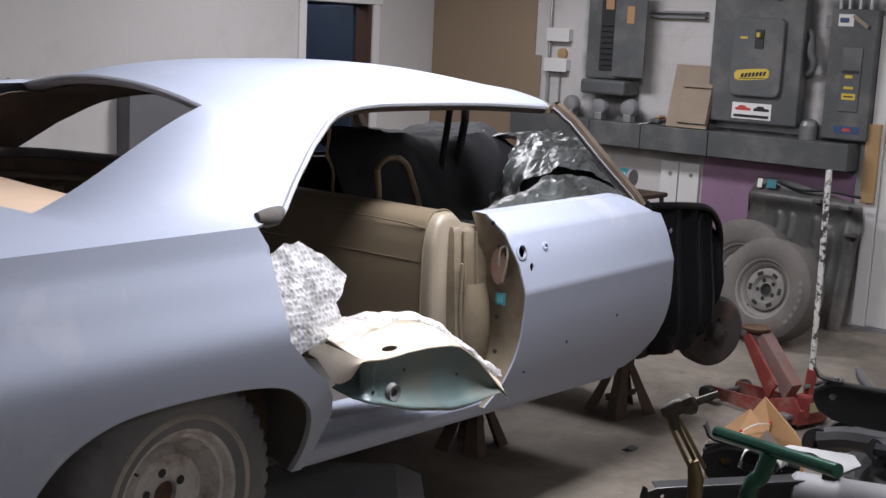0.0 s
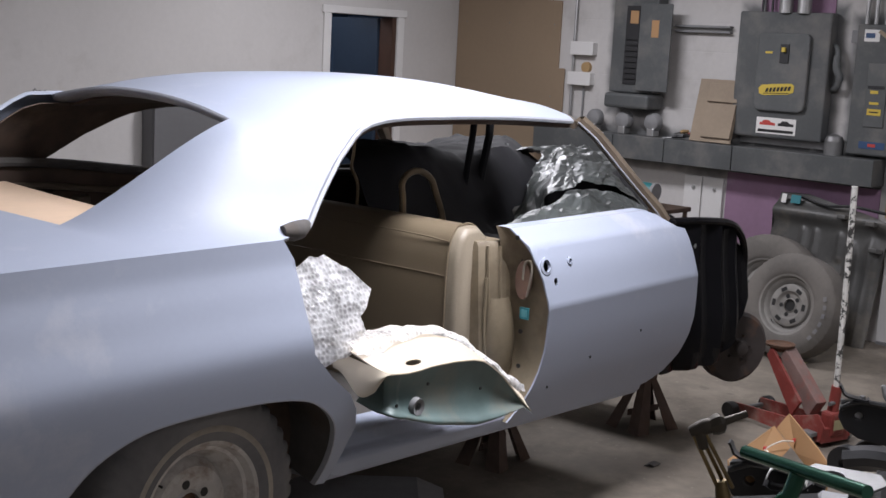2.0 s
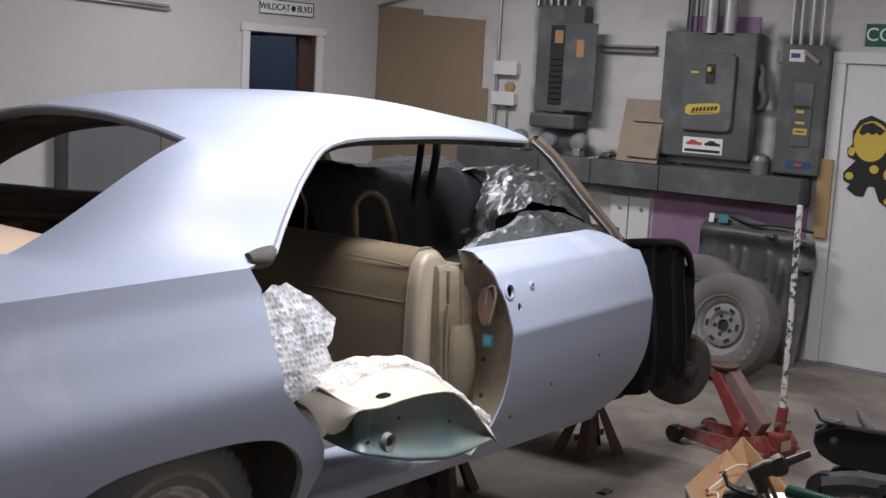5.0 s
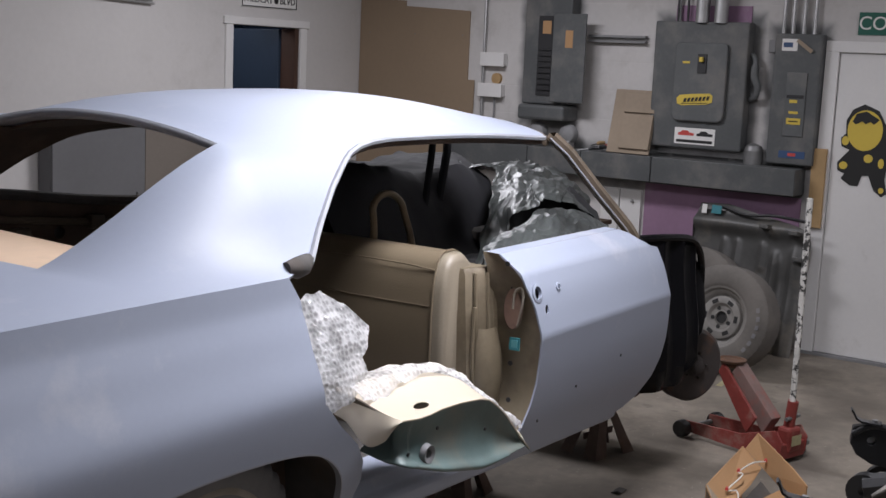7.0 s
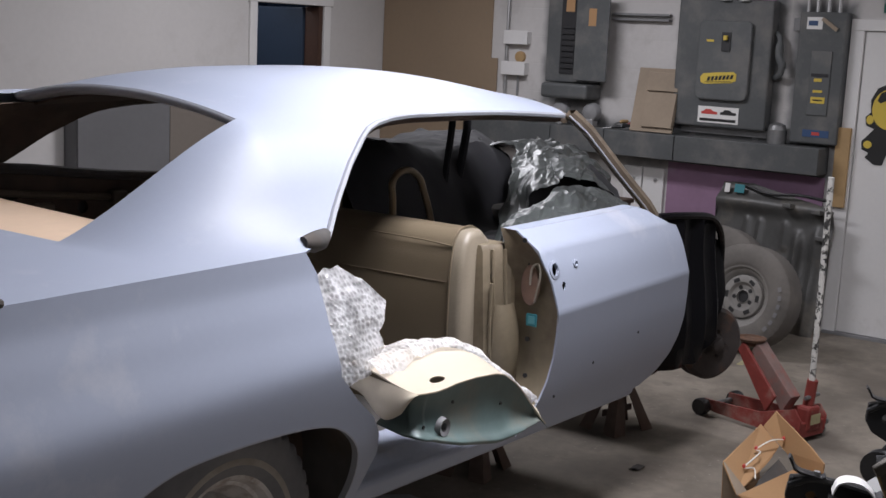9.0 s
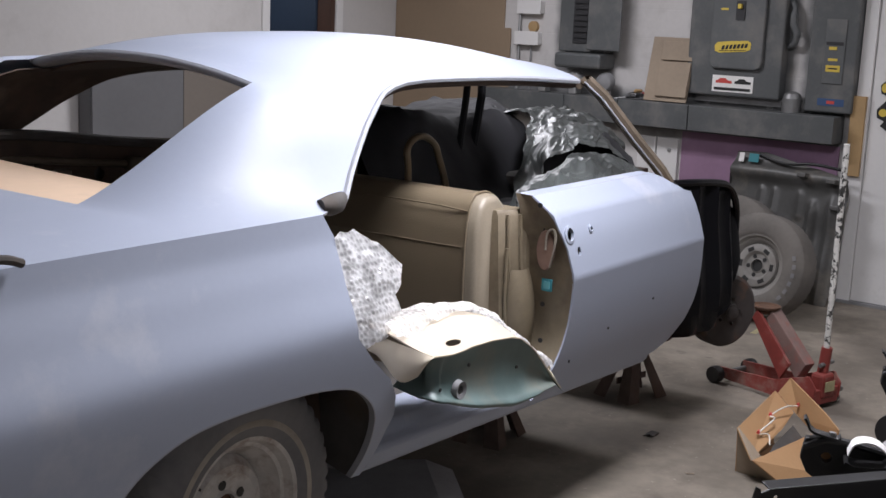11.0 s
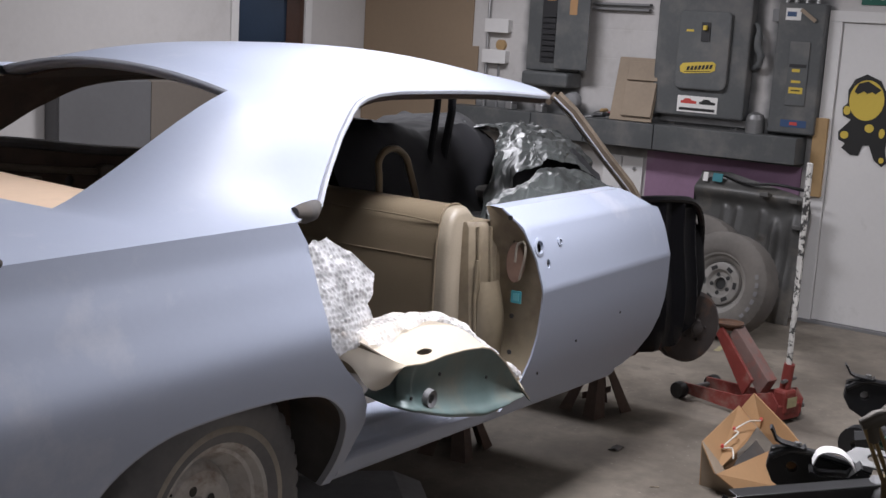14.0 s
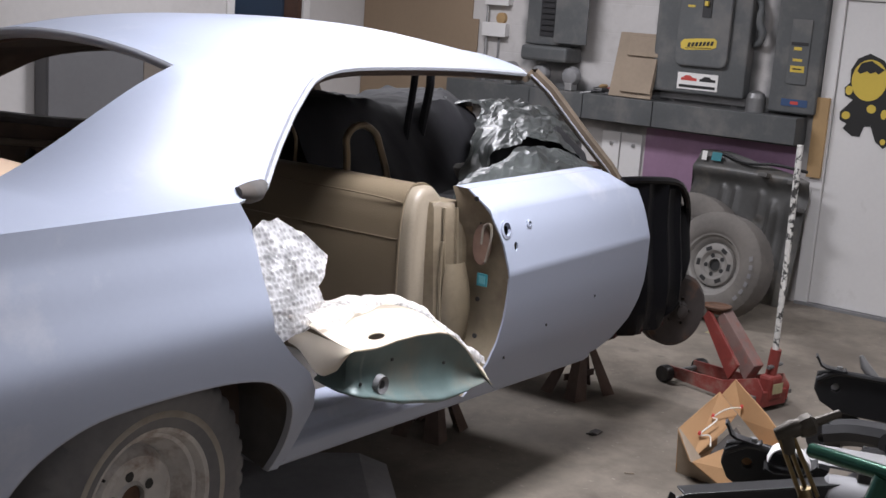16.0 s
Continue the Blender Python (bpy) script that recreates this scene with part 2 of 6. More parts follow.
def striped_pole_material():
    """White pole with flaked black spots."""
    m = material("flaked_white_and_black_paint", (0.62, 0.61, 0.58), 0.5, 0.0, 0.2, 60, 0.1, 10, (0.02, 0.02, 0.02), 0.62, 0.0, 24)
    for n in m.node_tree.nodes:
        if n.type == "MAP_RANGE" and 0.4 < n.inputs["From Min"].default_value and n.inputs["From Max"].default_value < 0.9:
            n.inputs["From Min"].default_value, n.inputs["From Max"].default_value, n.inputs["To Max"].default_value = 0.5, 0.54, 0.96
    return m


def block_joints(m):
    """Faint mortar joints of painted blocks, 0.4 by 0.2 m, on a wall that runs along y."""
    t = m.node_tree
    b = t.nodes["Principled BSDF"]
    coords, parts, join, bricks, relief = (t.nodes.new("ShaderNode" + n) for n in ("TexCoord", "SeparateXYZ", "CombineXYZ", "TexBrick", "Bump"))
    t.links.new(coords.outputs["Object"], parts.inputs[0])
    t.links.new(parts.outputs["Y"], join.inputs["X"])
    t.links.new(parts.outputs["Z"], join.inputs["Y"])
    t.links.new(join.outputs[0], bricks.inputs["Vector"])
    for key, value in (("Scale", 1.0), ("Mortar Size", 0.006), ("Mortar Smooth", 0.6), ("Brick Width", 0.4), ("Row Height", 0.2)):
        bricks.inputs[key].default_value = value
    relief.inputs["Strength"].default_value, relief.inputs["Distance"].default_value, relief.invert = 0.2, 0.004, True
    t.links.new(bricks.outputs["Fac"], relief.inputs["Height"])
    for link in b.inputs["Normal"].links:
        t.links.new(link.from_socket, relief.inputs["Normal"])
    t.links.new(relief.outputs["Normal"], b.inputs["Normal"])
    return m


BLOCK_WALL = block_joints(material("white_painted_blocks", (0.54, 0.522, 0.51), 0.75, 0.0, 0.1, 30, 0.15, 1.2, (0.38, 0.36, 0.34), 0.25, 0.0, 2.6))


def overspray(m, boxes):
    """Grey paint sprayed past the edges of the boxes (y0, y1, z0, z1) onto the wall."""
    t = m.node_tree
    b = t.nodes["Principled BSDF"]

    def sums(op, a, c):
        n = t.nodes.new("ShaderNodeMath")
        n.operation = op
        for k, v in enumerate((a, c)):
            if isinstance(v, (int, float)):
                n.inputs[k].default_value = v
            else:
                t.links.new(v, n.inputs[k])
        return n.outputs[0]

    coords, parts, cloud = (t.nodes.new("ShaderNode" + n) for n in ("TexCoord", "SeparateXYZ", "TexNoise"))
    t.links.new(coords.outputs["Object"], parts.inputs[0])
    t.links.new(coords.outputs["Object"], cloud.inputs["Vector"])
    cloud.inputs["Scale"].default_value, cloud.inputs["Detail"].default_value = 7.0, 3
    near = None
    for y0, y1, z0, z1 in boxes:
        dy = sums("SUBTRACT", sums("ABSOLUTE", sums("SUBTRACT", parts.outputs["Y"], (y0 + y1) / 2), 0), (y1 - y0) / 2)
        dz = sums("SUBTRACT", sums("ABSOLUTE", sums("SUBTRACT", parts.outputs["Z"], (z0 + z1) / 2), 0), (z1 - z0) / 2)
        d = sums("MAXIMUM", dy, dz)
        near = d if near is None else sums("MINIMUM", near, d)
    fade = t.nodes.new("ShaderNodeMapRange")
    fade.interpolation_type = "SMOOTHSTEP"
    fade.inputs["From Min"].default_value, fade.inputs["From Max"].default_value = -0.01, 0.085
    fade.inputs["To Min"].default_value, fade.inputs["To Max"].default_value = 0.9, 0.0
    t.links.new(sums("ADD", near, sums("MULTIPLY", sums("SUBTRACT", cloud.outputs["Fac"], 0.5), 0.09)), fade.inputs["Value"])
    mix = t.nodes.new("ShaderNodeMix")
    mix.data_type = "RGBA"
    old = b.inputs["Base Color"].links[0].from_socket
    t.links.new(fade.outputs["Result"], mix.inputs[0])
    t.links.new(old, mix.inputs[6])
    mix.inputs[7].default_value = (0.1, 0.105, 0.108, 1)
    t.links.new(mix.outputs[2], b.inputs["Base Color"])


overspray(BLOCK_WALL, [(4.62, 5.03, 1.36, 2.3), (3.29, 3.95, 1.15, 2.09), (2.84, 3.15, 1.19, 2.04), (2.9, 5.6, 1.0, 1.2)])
BLACK_PAINT.node_tree.nodes["Principled BSDF"].inputs["Specular IOR Level"].default_value = 0.09
BUBBLE, POLE = bubble_material(), striped_pole_material()



def floor_marks(m):
    """Pale specks and darker oil stains on the concrete."""
    t = m.node_tree
    b = t.nodes["Principled BSDF"]
    coords = t.nodes.new("ShaderNodeTexCoord")
    for size, low, high, colour in ((38.0, 0.66, 0.72, (0.36, 0.33, 0.29, 1)), (1.1, 0.56, 0.68, (0.12, 0.1, 0.082, 1)), (9.0, 0.66, 0.74, (0.1, 0.085, 0.07, 1))):
        spots, cut, mix = (t.nodes.new("ShaderNode" + n) for n in ("TexNoise", "MapRange", "Mix"))
        spots.inputs["Scale"].default_value, spots.inputs["Detail"].default_value = size, 6
        t.links.new(coords.outputs["Object"], spots.inputs["Vector"])
        cut.inputs["From Min"].default_value, cut.inputs["From Max"].default_value, cut.inputs["To Max"].default_value = low, high, 0.6
        t.links.new(spots.outputs["Fac"], cut.inputs["Value"])
        mix.data_type = "RGBA"
        old = b.inputs["Base Color"].links[0].from_socket
        t.links.new(cut.outputs["Result"], mix.inputs[0])
        t.links.new(old, mix.inputs[6])
        mix.inputs[7].default_value = colour
        t.links.new(mix.outputs[2], b.inputs["Base Color"])


floor_marks(CONCRETE)


# ---- helpers for building ----
def part(name, bm, mat, parent=None, label="", smooth=35.0, solid=0.0, rim=None, bevel=0.0):
    """Links a bmesh as one mesh object, under its thing or part."""
    me = bpy.data.meshes.new(name)
    bmesh.ops.recalc_face_normals(bm, faces=bm.faces)
    bm.to_mesh(me)
    bm.free()
    for one in mat if isinstance(mat, (list, tuple)) else (mat,):
        me.materials.append(one)
    if smooth:
        me.shade_smooth()
        me.set_sharp_from_angle(angle=radians(smooth))
    ob = new(name, me)
    if parent:
        ob.parent = parent
    if label:
        tagged(ob, label)
    if bevel:
        mod = ob.modifiers.new("bevel", "BEVEL")
        mod.width, mod.segments, mod.limit_method = bevel, 2, "ANGLE"
    if solid:
        mod = ob.modifiers.new("solid", "SOLIDIFY")
        mod.thickness, mod.offset = solid, -1
        if smooth:
            split = ob.modifiers.new("split", "EDGE_SPLIT")
            split.split_angle, split.use_edge_sharp = radians(max(smooth, 40)), True
        if rim is not None:
            mod.material_offset, mod.material_offset_rim = rim, rim
    return ob


def thing(name, label, category, m=None, group="", kind=""):
    """An empty at the base of a thing, to parent its parts."""
    ob = new(name)
    ob.empty_display_size = 0.1
    if m is not None:
        ob.matrix_world = m
    return tagged(ob, label, category, group, kind)


def box(bm, x0, x1, y0, y1, z0, z1, m=None, mat=0):
    vs = [bm.verts.new((x, y, z)) for x in (x0, x1) for y in (y0, y1) for z in (z0, z1)]
    if m is not None:
        for v in vs:
            v.co = m @ v.co
    for f in ((0, 1, 3, 2), (4, 6, 7, 5), (0, 4, 5, 1), (2, 3, 7, 6), (0, 2, 6, 4), (1, 5, 7, 3)):
        bm.faces.new([vs[i] for i in f]).material_index = mat
    return bm


def boxed(*a, **k):
    return box(bmesh.new(), *a, **k)


def tube(bm, points, r, seg=10, closed=True, mat=0):
    """A round bar along points; r is one radius or one for each point."""
    points = [Vector(p) for p in points]
    rs = r if isinstance(r, (list, tuple)) else [r] * len(points)
    rings, side = [], None
    for i, p in enumerate(points):
        way = (points[min(i + 1, len(points) - 1)] - points[max(i - 1, 0)]).normalized()
        if side is None:
            side = way.orthogonal().normalized()
        side = (side - way * side.dot(way)).normalized()
        up = way.cross(side)
        rings.append([bm.verts.new(p + rs[i] * (math.cos(a) * side + math.sin(a) * up)) for a in (2 * math.pi * j / seg for j in range(seg))])
    for a, b in zip(rings, rings[1:]):
        for j in range(seg):
            bm.faces.new((a[j], a[(j + 1) % seg], b[(j + 1) % seg], b[j])).material_index = mat
    if closed:
        bm.faces.new(rings[0][::-1]).material_index = mat
        bm.faces.new(rings[-1]).material_index = mat
    return bm


def curve_points(points, n=8):
    """A smooth line through the points."""
    p = [Vector(q) for q in points]
    p = [2 * p[0] - p[1], *p, 2 * p[-1] - p[-2]]
    out = []
    for a, b, c, d in zip(p, p[1:], p[2:], p[3:]):
        for i in range(n):
            t = i / n
            out.append(0.5 * (2 * b + (c - a) * t + (2 * a - 5 * b + 4 * c - d) * t * t + (3 * b - a - 3 * c + d) * t**3))
    return out + [p[-2]]


def revolve(bm, profile, m=None, seg=40, mat=0, closed=False, caps=True):
    """Turns (radius, height) pairs round the local z axis."""
    rings = []
    for r, h in profile:
        ring = [bm.verts.new((r * math.cos(a), r * math.sin(a), h)) for a in (2 * math.pi * j / seg for j in range(seg))]
        rings.append(ring)
    if m is not None:
        for ring in rings:
            for v in ring:
                v.co = m @ v.co
    for a, b in zip(rings, rings[1:] + ([rings[0]] if closed else [])):
        for j in range(seg):
            bm.faces.new((a[j], a[(j + 1) % seg], b[(j + 1) % seg], b[j])).material_index = mat
    if not closed and caps:
        for ring, flip in ((rings[0], True), (rings[-1], False)):
            if (ring[0].co - ring[seg // 2].co).length > 1e-5:
                bm.faces.new(ring[::-1] if flip else ring).material_index = mat
    return bm


def inside(p, poly):
    odd = False
    for (x0, y0), (x1, y1) in zip(poly, poly[1:] + poly[:1]):
        if (y0 > p[1]) != (y1 > p[1]) and p[0] < x0 + (p[1] - y0) * (x1 - x0) / (y1 - y0):
            odd = not odd
    return odd


def resample(poly, step):
    out = []
    for a, b in zip(poly, poly[1:] + poly[:1]):
        n = max(1, int(math.hypot(b[0] - a[0], b[1] - a[1]) / step))
        out += [(a[0] + (b[0] - a[0]) * i / n, a[1] + (b[1] - a[1]) * i / n) for i in range(n)]
    return out


def sheet(outline, place, step=0.04, holes=(), mat=lambda x, y: 0, creases=()):
    """A sheet of triangles within a flat outline, laid into space by place(x, y)."""
    loops = [resample(list(outline), step)] + [list(h) for h in holes]
    verts, edges = [], []
    for loop in loops:
        k = len(verts)
        verts += loop
        edges += [(k + i, k + (i + 1) % len(loop)) for i in range(len(loop))]
    xs, ys = [p[0] for p in loops[0]], [p[1] for p in loops[0]]
    nx, ny = int((max(xs) - min(xs)) / step), int((max(ys) - min(ys)) / step)
    for hole in holes:
        cx, cy = sum(p[0] for p in hole) / len(hole), sum(p[1] for p in hole) / len(hole)
        for grow in (1.25, 1.7, 2.4):
            verts += [(cx + grow * (p[0] - cx), cy + grow * (p[1] - cy)) for p in hole]
    for y in creases:
        for i in range(int((max(xs) - min(xs)) / step * 2)):
            p = (min(xs) + (i + 0.5) * step / 2, y)
            if inside(p, loops[0]) and not any(inside(p, h) for h in loops[1:]):
                verts.append(p)
    edge = np.array(verts)
    for i in range(1, nx + 1):
        for j in range(1, ny + 1):
            p = (min(xs) + i * step, min(ys) + j * step)
            if inside(p, loops[0]) and np.min(np.hypot(edge[:, 0] - p[0], edge[:, 1] - p[1])) > 0.45 * step:
                verts.append(p)
    flat, _, tris, *_ = delaunay_2d_cdt([Vector(v) for v in verts], edges, [], 0, 1e-6)
    bm = bmesh.new()
    made = [bm.verts.new(place(p.x, p.y)) for p in flat]
    for tri in tris:
        c = sum((flat[i] for i in tri), Vector((0, 0))) / 3
        if inside(c, loops[0]) and not any(inside(c, h) for h in loops[1:]):
            bm.faces.new([made[i] for i in tri]).material_index = mat(c.x, c.y)
    bmesh.ops.delete(bm, geom=[v for v in bm.verts if not v.link_faces], context="VERTS")
    return bm


def plate(outline, thick, m=None, holes=()):
    """A flat plate with holes: outline in local x and z, thick along y."""
    bm = sheet(outline, lambda x, y: Vector((x, 0, y)), 10.0, holes)
    made = bmesh.ops.extrude_face_region(bm, geom=list(bm.faces))
    bmesh.ops.translate(bm, vec=(0, thick, 0), verts=[v for v in made["geom"] if isinstance(v, bmesh.types.BMVert)])
    if m is not None:
        bm.transform(m)
    return bm


def circle(x, y, r, n=20, ry=None):
    return [(x + r * math.cos(2 * math.pi * i / n), y + (ry or r) * math.sin(2 * math.pi * i / n)) for i in range(n)]


def loft(rows, place=None, mat=lambda i, j: 0):
    """A sheet through rows of points."""
    bm = bmesh.new()
    made = [[bm.verts.new(place(p) if place else p) for p in row] for row in rows]
    for i, (a, b) in enumerate(zip(made, made[1:])):
        for j in range(len(a) - 1):
            bm.faces.new((a[j], b[j], b[j + 1], a[j + 1])).material_index = mat(i, j)
    return bm


def step01(x, a, b):
    t = min(1.0, max(0.0, (x - a) / (b - a)))
    return t * t * (3 - 2 * t)


def table(rows):
    """A function that follows the rows (x, value) in straight lines."""
    xs, ys = [r[0] for r in rows], [r[1] for r in rows]
    return lambda x: float(np.interp(x, xs, ys))


def smooth_table(rows, breaks=()):
    """A function that runs smoothly through the rows (x, value), with a crease at each x in breaks."""
    xs, ys = np.array([r[0] for r in rows], float), np.array([r[1] for r in rows], float)
    slope = np.diff(ys) / np.diff(xs)

    def value(x):
        i = int(np.clip(np.searchsorted(xs, x) - 1, 0, len(slope) - 1))
        h, t = xs[i + 1] - xs[i], float(np.clip((x - xs[i]) / (xs[i + 1] - xs[i]), 0, 1))
        a = slope[i] if i == 0 or xs[i] in breaks else 0.5 * (slope[i - 1] + slope[i])
        b = slope[i] if i + 1 == len(slope) or xs[i + 1] in breaks else 0.5 * (slope[i] + slope[i + 1])
        t2, t3 = t * t, t * t * t
        return float((2 * t3 - 3 * t2 + 1) * ys[i] + (t3 - 2 * t2 + t) * h * a + (3 * t2 - 2 * t3) * ys[i + 1] + (t3 - t2) * h * b)

    return value


def text_on(name, words, size, m, mat, parent, depth=0.002):
    """Raised letters, in a mesh."""
    data = bpy.data.curves.new(name, "FONT")
    data.body, data.size, data.extrude, data.align_x, data.align_y = words, size, depth, "CENTER", "CENTER"
    ob = new(name, data)
    me = bpy.data.meshes.new_from_object(ob)
    bpy.data.objects.remove(ob)
    me.materials.append(mat)
    made = new(name, me)
    made.parent = parent
    made.matrix_basis = m
    return made


# ---- the garage ----
XW, YW, XB, YB, TOP = 7.52, 6.61, -3.2, -3.0, 2.9


def structure(name, bm, mat, label, category, parent=None, smooth=0.0):
    return tagged(part(name, bm, mat, parent, smooth=smooth), label, category, kind="structure")


structure("floor", boxed(XB - 0.2, XW + 0.2, YB - 0.2, YW + 0.2, -0.15, 0), CONCRETE, "stained grey concrete garage floor", "floor")
structure("ceiling", boxed(XB - 0.2, XW + 0.2, YB - 0.2, YW + 0.2, TOP, TOP + 0.15), CEILING, "plain white garage ceiling", "ceiling")
bm = bmesh.new()
box(bm, XB - 0.2, 6.1, YW, YW + 0.15, 0, TOP)
box(bm, 6.8, XW + 0.2, YW, YW + 0.15, 0, TOP)
box(bm, 6.1, 6.8, YW, YW + 0.15, 1.945, TOP)
structure("wall_north", bm, WALL, "white painted wall with a doorway", "wall")
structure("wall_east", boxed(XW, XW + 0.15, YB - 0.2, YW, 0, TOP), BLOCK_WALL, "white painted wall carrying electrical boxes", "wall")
structure("wall_south", boxed(XB - 0.2, XW, YB - 0.15, YB, 0, TOP), WALL, "plain white garage wall", "wall")
structure("wall_west", boxed(XB - 0.15, XB, YB, YW, 0, TOP), WALL, "plain white garage wall", "wall")

# doorway in the north wall: casing, a dark room behind, a dark wooden door standing open, blue cloth
door = thing("door_1", "dark blue door standing open in white casing", "door", kind="structure")
bm = bmesh.new()
box(bm, 6.03, 6.1, YW - 0.02, YW - 0.001, 0, 1.945)
box(bm, 6.8, 6.87, YW - 0.02, YW - 0.001, 0, 1.945)
box(bm, 6.01, 6.89, YW - 0.025, YW - 0.001, 1.945, 2.0)
part("casing", bm, WHITE_PAINT, door, "white painted door casing", 0, bevel=0.004)
part("door_leaf", boxed(6.735, 6.775, YW + 0.15, YW + 0.85, 0.01, 1.93), BLUE_DOOR, door, "dark blue door leaf", 0, bevel=0.004)
bm = bmesh.new()
box(bm, 6.755, 6.798, YW + 0.001, YW + 0.14, 0, 1.94)
part("jamb", bm, DARK_WOOD, door, "brown wooden door jamb", 0)
bm = bmesh.new()
box(bm, 5.6, 7.4, YW + 1.2, YW + 1.25, 0, 2.3)
box(bm, 5.55, 5.6, YW + 0.15, YW + 1.25, 0, 2.3)
box(bm, 7.4, 7.45, YW + 0.15, YW + 1.25, 0, 2.3)
box(bm, 5.55, 7.45, YW + 0.15, YW + 1.25, 2.3, 2.35)
structure("back_room_wall", bm, BLUE_CLOTH, "dark blue wall of the next room", "wall")
bm = bmesh.new()
rows = []
for k in range(24):
    x = 6.28 + 0.3 * k / 23
    y = YW + 0.5 + 0.02 * math.sin(k * 1.3)
    rows.append([bm.verts.new((x, y, 1.15)), bm.verts.new((x, y, 1.75 - 0.10 * abs(k - 12) / 12)), bm.verts.new((6.42 + (x - 6.42) * 0.5, y, 1.86))])
for a, b in zip(rows, rows[1:]):
    for j in range(2):
        bm.faces.new((a[j], b[j], b[j + 1], a[j + 1]))
part("hanging_coat", bm, BLUE_CLOTH, None, solid=0.02)
tagged(bpy.data.objects["hanging_coat"], "dark blue coat hanging in the doorway", "coat")

sign = thing("street_sign", "white street sign with black letters above the doorway", "sign")
part("plate", boxed(6.18, 6.76, YW - 0.008, YW - 0.001, 2.072, 2.19), WHITE_STICKER, sign, smooth=0, bevel=0.002)
bm = bmesh.new()
for x0, x1, z0, z1 in ((6.185, 6.755, 2.076, 2.084), (6.185, 6.755, 2.178, 2.186), (6.185, 6.193, 2.084, 2.178), (6.747, 6.755, 2.084, 2.178)):
    box(bm, x0, x1, YW - 0.011, YW - 0.0085, z0, z1)
part("border", bm, BLACK_INK, sign, smooth=0)
text_on("lettering", "WILDCAT", 0.068, pose(6.345, YW - 0.01, 2.13, 90), BLACK_INK, sign)
text_on("lettering", "BLVD", 0.068, pose(6.655, YW - 0.01, 2.13, 90), BLACK_INK, sign)
bm = revolve(bmesh.new(), [(0.022, 0), (0.022, 0.003), (0.0, 0.003)], pose(6.535, YW - 0.009, 2.13, 90), 20)
part("emblem", bm, BLACK_INK, sign, smooth=0)

# conduit and cables
bm = tube(bmesh.new(), [(3.2, YW - 0.03, 2.135), (5.34, YW - 0.03, 2.062)], 0.012)
tube(bm, [(3.2, YW - 0.03, 2.11), (5.36, YW - 0.03, 2.04)], 0.008)
tagged(part("wall_conduit", bm, GALVANISED), "thin metal conduit along the white wall", "conduit")
cable_rows = [
    [(5.6, YW - 0.02, 2.56), (6.03, YW - 0.02, 2.43), (6.6, YW - 0.02, 2.37), (7.3, YW - 0.02, 2.33), (7.5, YW - 0.03, 2.36), (7.5, 6.3, 2.43), (7.5, 5.5, 2.5), (7.5, 4.6, 2.53), (7.5, 3.9, 2.47), (7.49, 3.82, 2.08)],
    [(7.5, 6.6, 2.22), (7.5, 6.0, 2.34), (7.5, 5.4, 2.36), (7.5, 5.05, 2.34), (7.48, 4.98, 2.24)],
    [(7.5, 6.6, 2.38), (7.5, 5.9, 2.41), (7.5, 5.2, 2.44), (7.48, 4.9, 2.42), (7.46, 4.86, 2.24)],
]
for row in cable_rows:
    tagged(part("cable", tube(bmesh.new(), curve_points(row, 6), 0.011, 6), GREY_DUSTY), "dark cable clipped along the wall", "cable", "wall cables")

# boards on the east wall
bm = plate([(0, 0), (1.1, 0), (1.1, 1.62), (1.06, 1.62), (1.06, 2.13), (0.45, 2.16), (0.45, 2.2), (0, 2.23)], 0.012, pose(XW - 0.013, 6.6, 0, 0, 0, -90))
board = thing("hardboard_panel", "tall brown hardboard panel fixed to the wall", "panel")
part("board_sheet", bm, BOARD_BROWN, board, smooth=0)
part("edge_batten", boxed(XW - 0.022, XW - 0.013, 5.47, 5.5, 0.0, 1.62), BOARD_BROWN, board, smooth=0, bevel=0.002)
for z in (0.4, 0.9, 1.4, 1.95):
    for y in (5.6, 6.05, 6.5):
        part("nail_head", revolve(bmesh.new(), [(0.005, 0), (0.005, 0.002), (0, 0.002)], pose(XW - 0.013, y, z, 0, -90), 8), STEEL, board, smooth=0)
tagged(part("vertical_conduit", tube(bmesh.new(), [(7.49, 5.385, 0.9), (7.49, 5.385, 2.5)], 0.012), GALVANISED), "thin vertical metal conduit on the wall", "conduit")
tagged(part("vertical_conduit", tube(bmesh.new(), [(7.49, 5.05, 2.24), (7.49, 5.05, 2.6)], 0.015), GALVANISED), "thin vertical metal conduit on the wall", "conduit")
for y, z in ((5.29, 1.78), (5.3, 1.555)):
    jb = thing("junction_box", "small white metal junction box on the wall", "junction box", group="junction boxes")
    part("body", boxed(7.46, XW, y - 0.1, y + 0.1, z - 0.045, z + 0.045), WHITE_PAINT, jb, smooth=0, bevel=0.006)
    part("cover", boxed(7.452, 7.46, y - 0.105, y + 0.105, z - 0.05, z + 0.05), WHITE_PAINT, jb, smooth=0, bevel=0.003)
bm = revolve(bmesh.new(), [(0.04, 0), (0.04, 0.03), (0.0, 0.035)], pose(XW, 5.27, 1.64, 0, -90), 20)
tagged(part("round_knockout", bm, WOOD), "round wooden disc on the wall", "disc")
tagged(part("drop_cable", tube(bmesh.new(), curve_points([(7.5, 5.28, 1.5), (7.5, 5.28, 1.2), (7.5, 5.27, 1.05)], 4), 0.008, 6), GREY_DUSTY), "thin cable below a junction box", "cable", "wall cables")

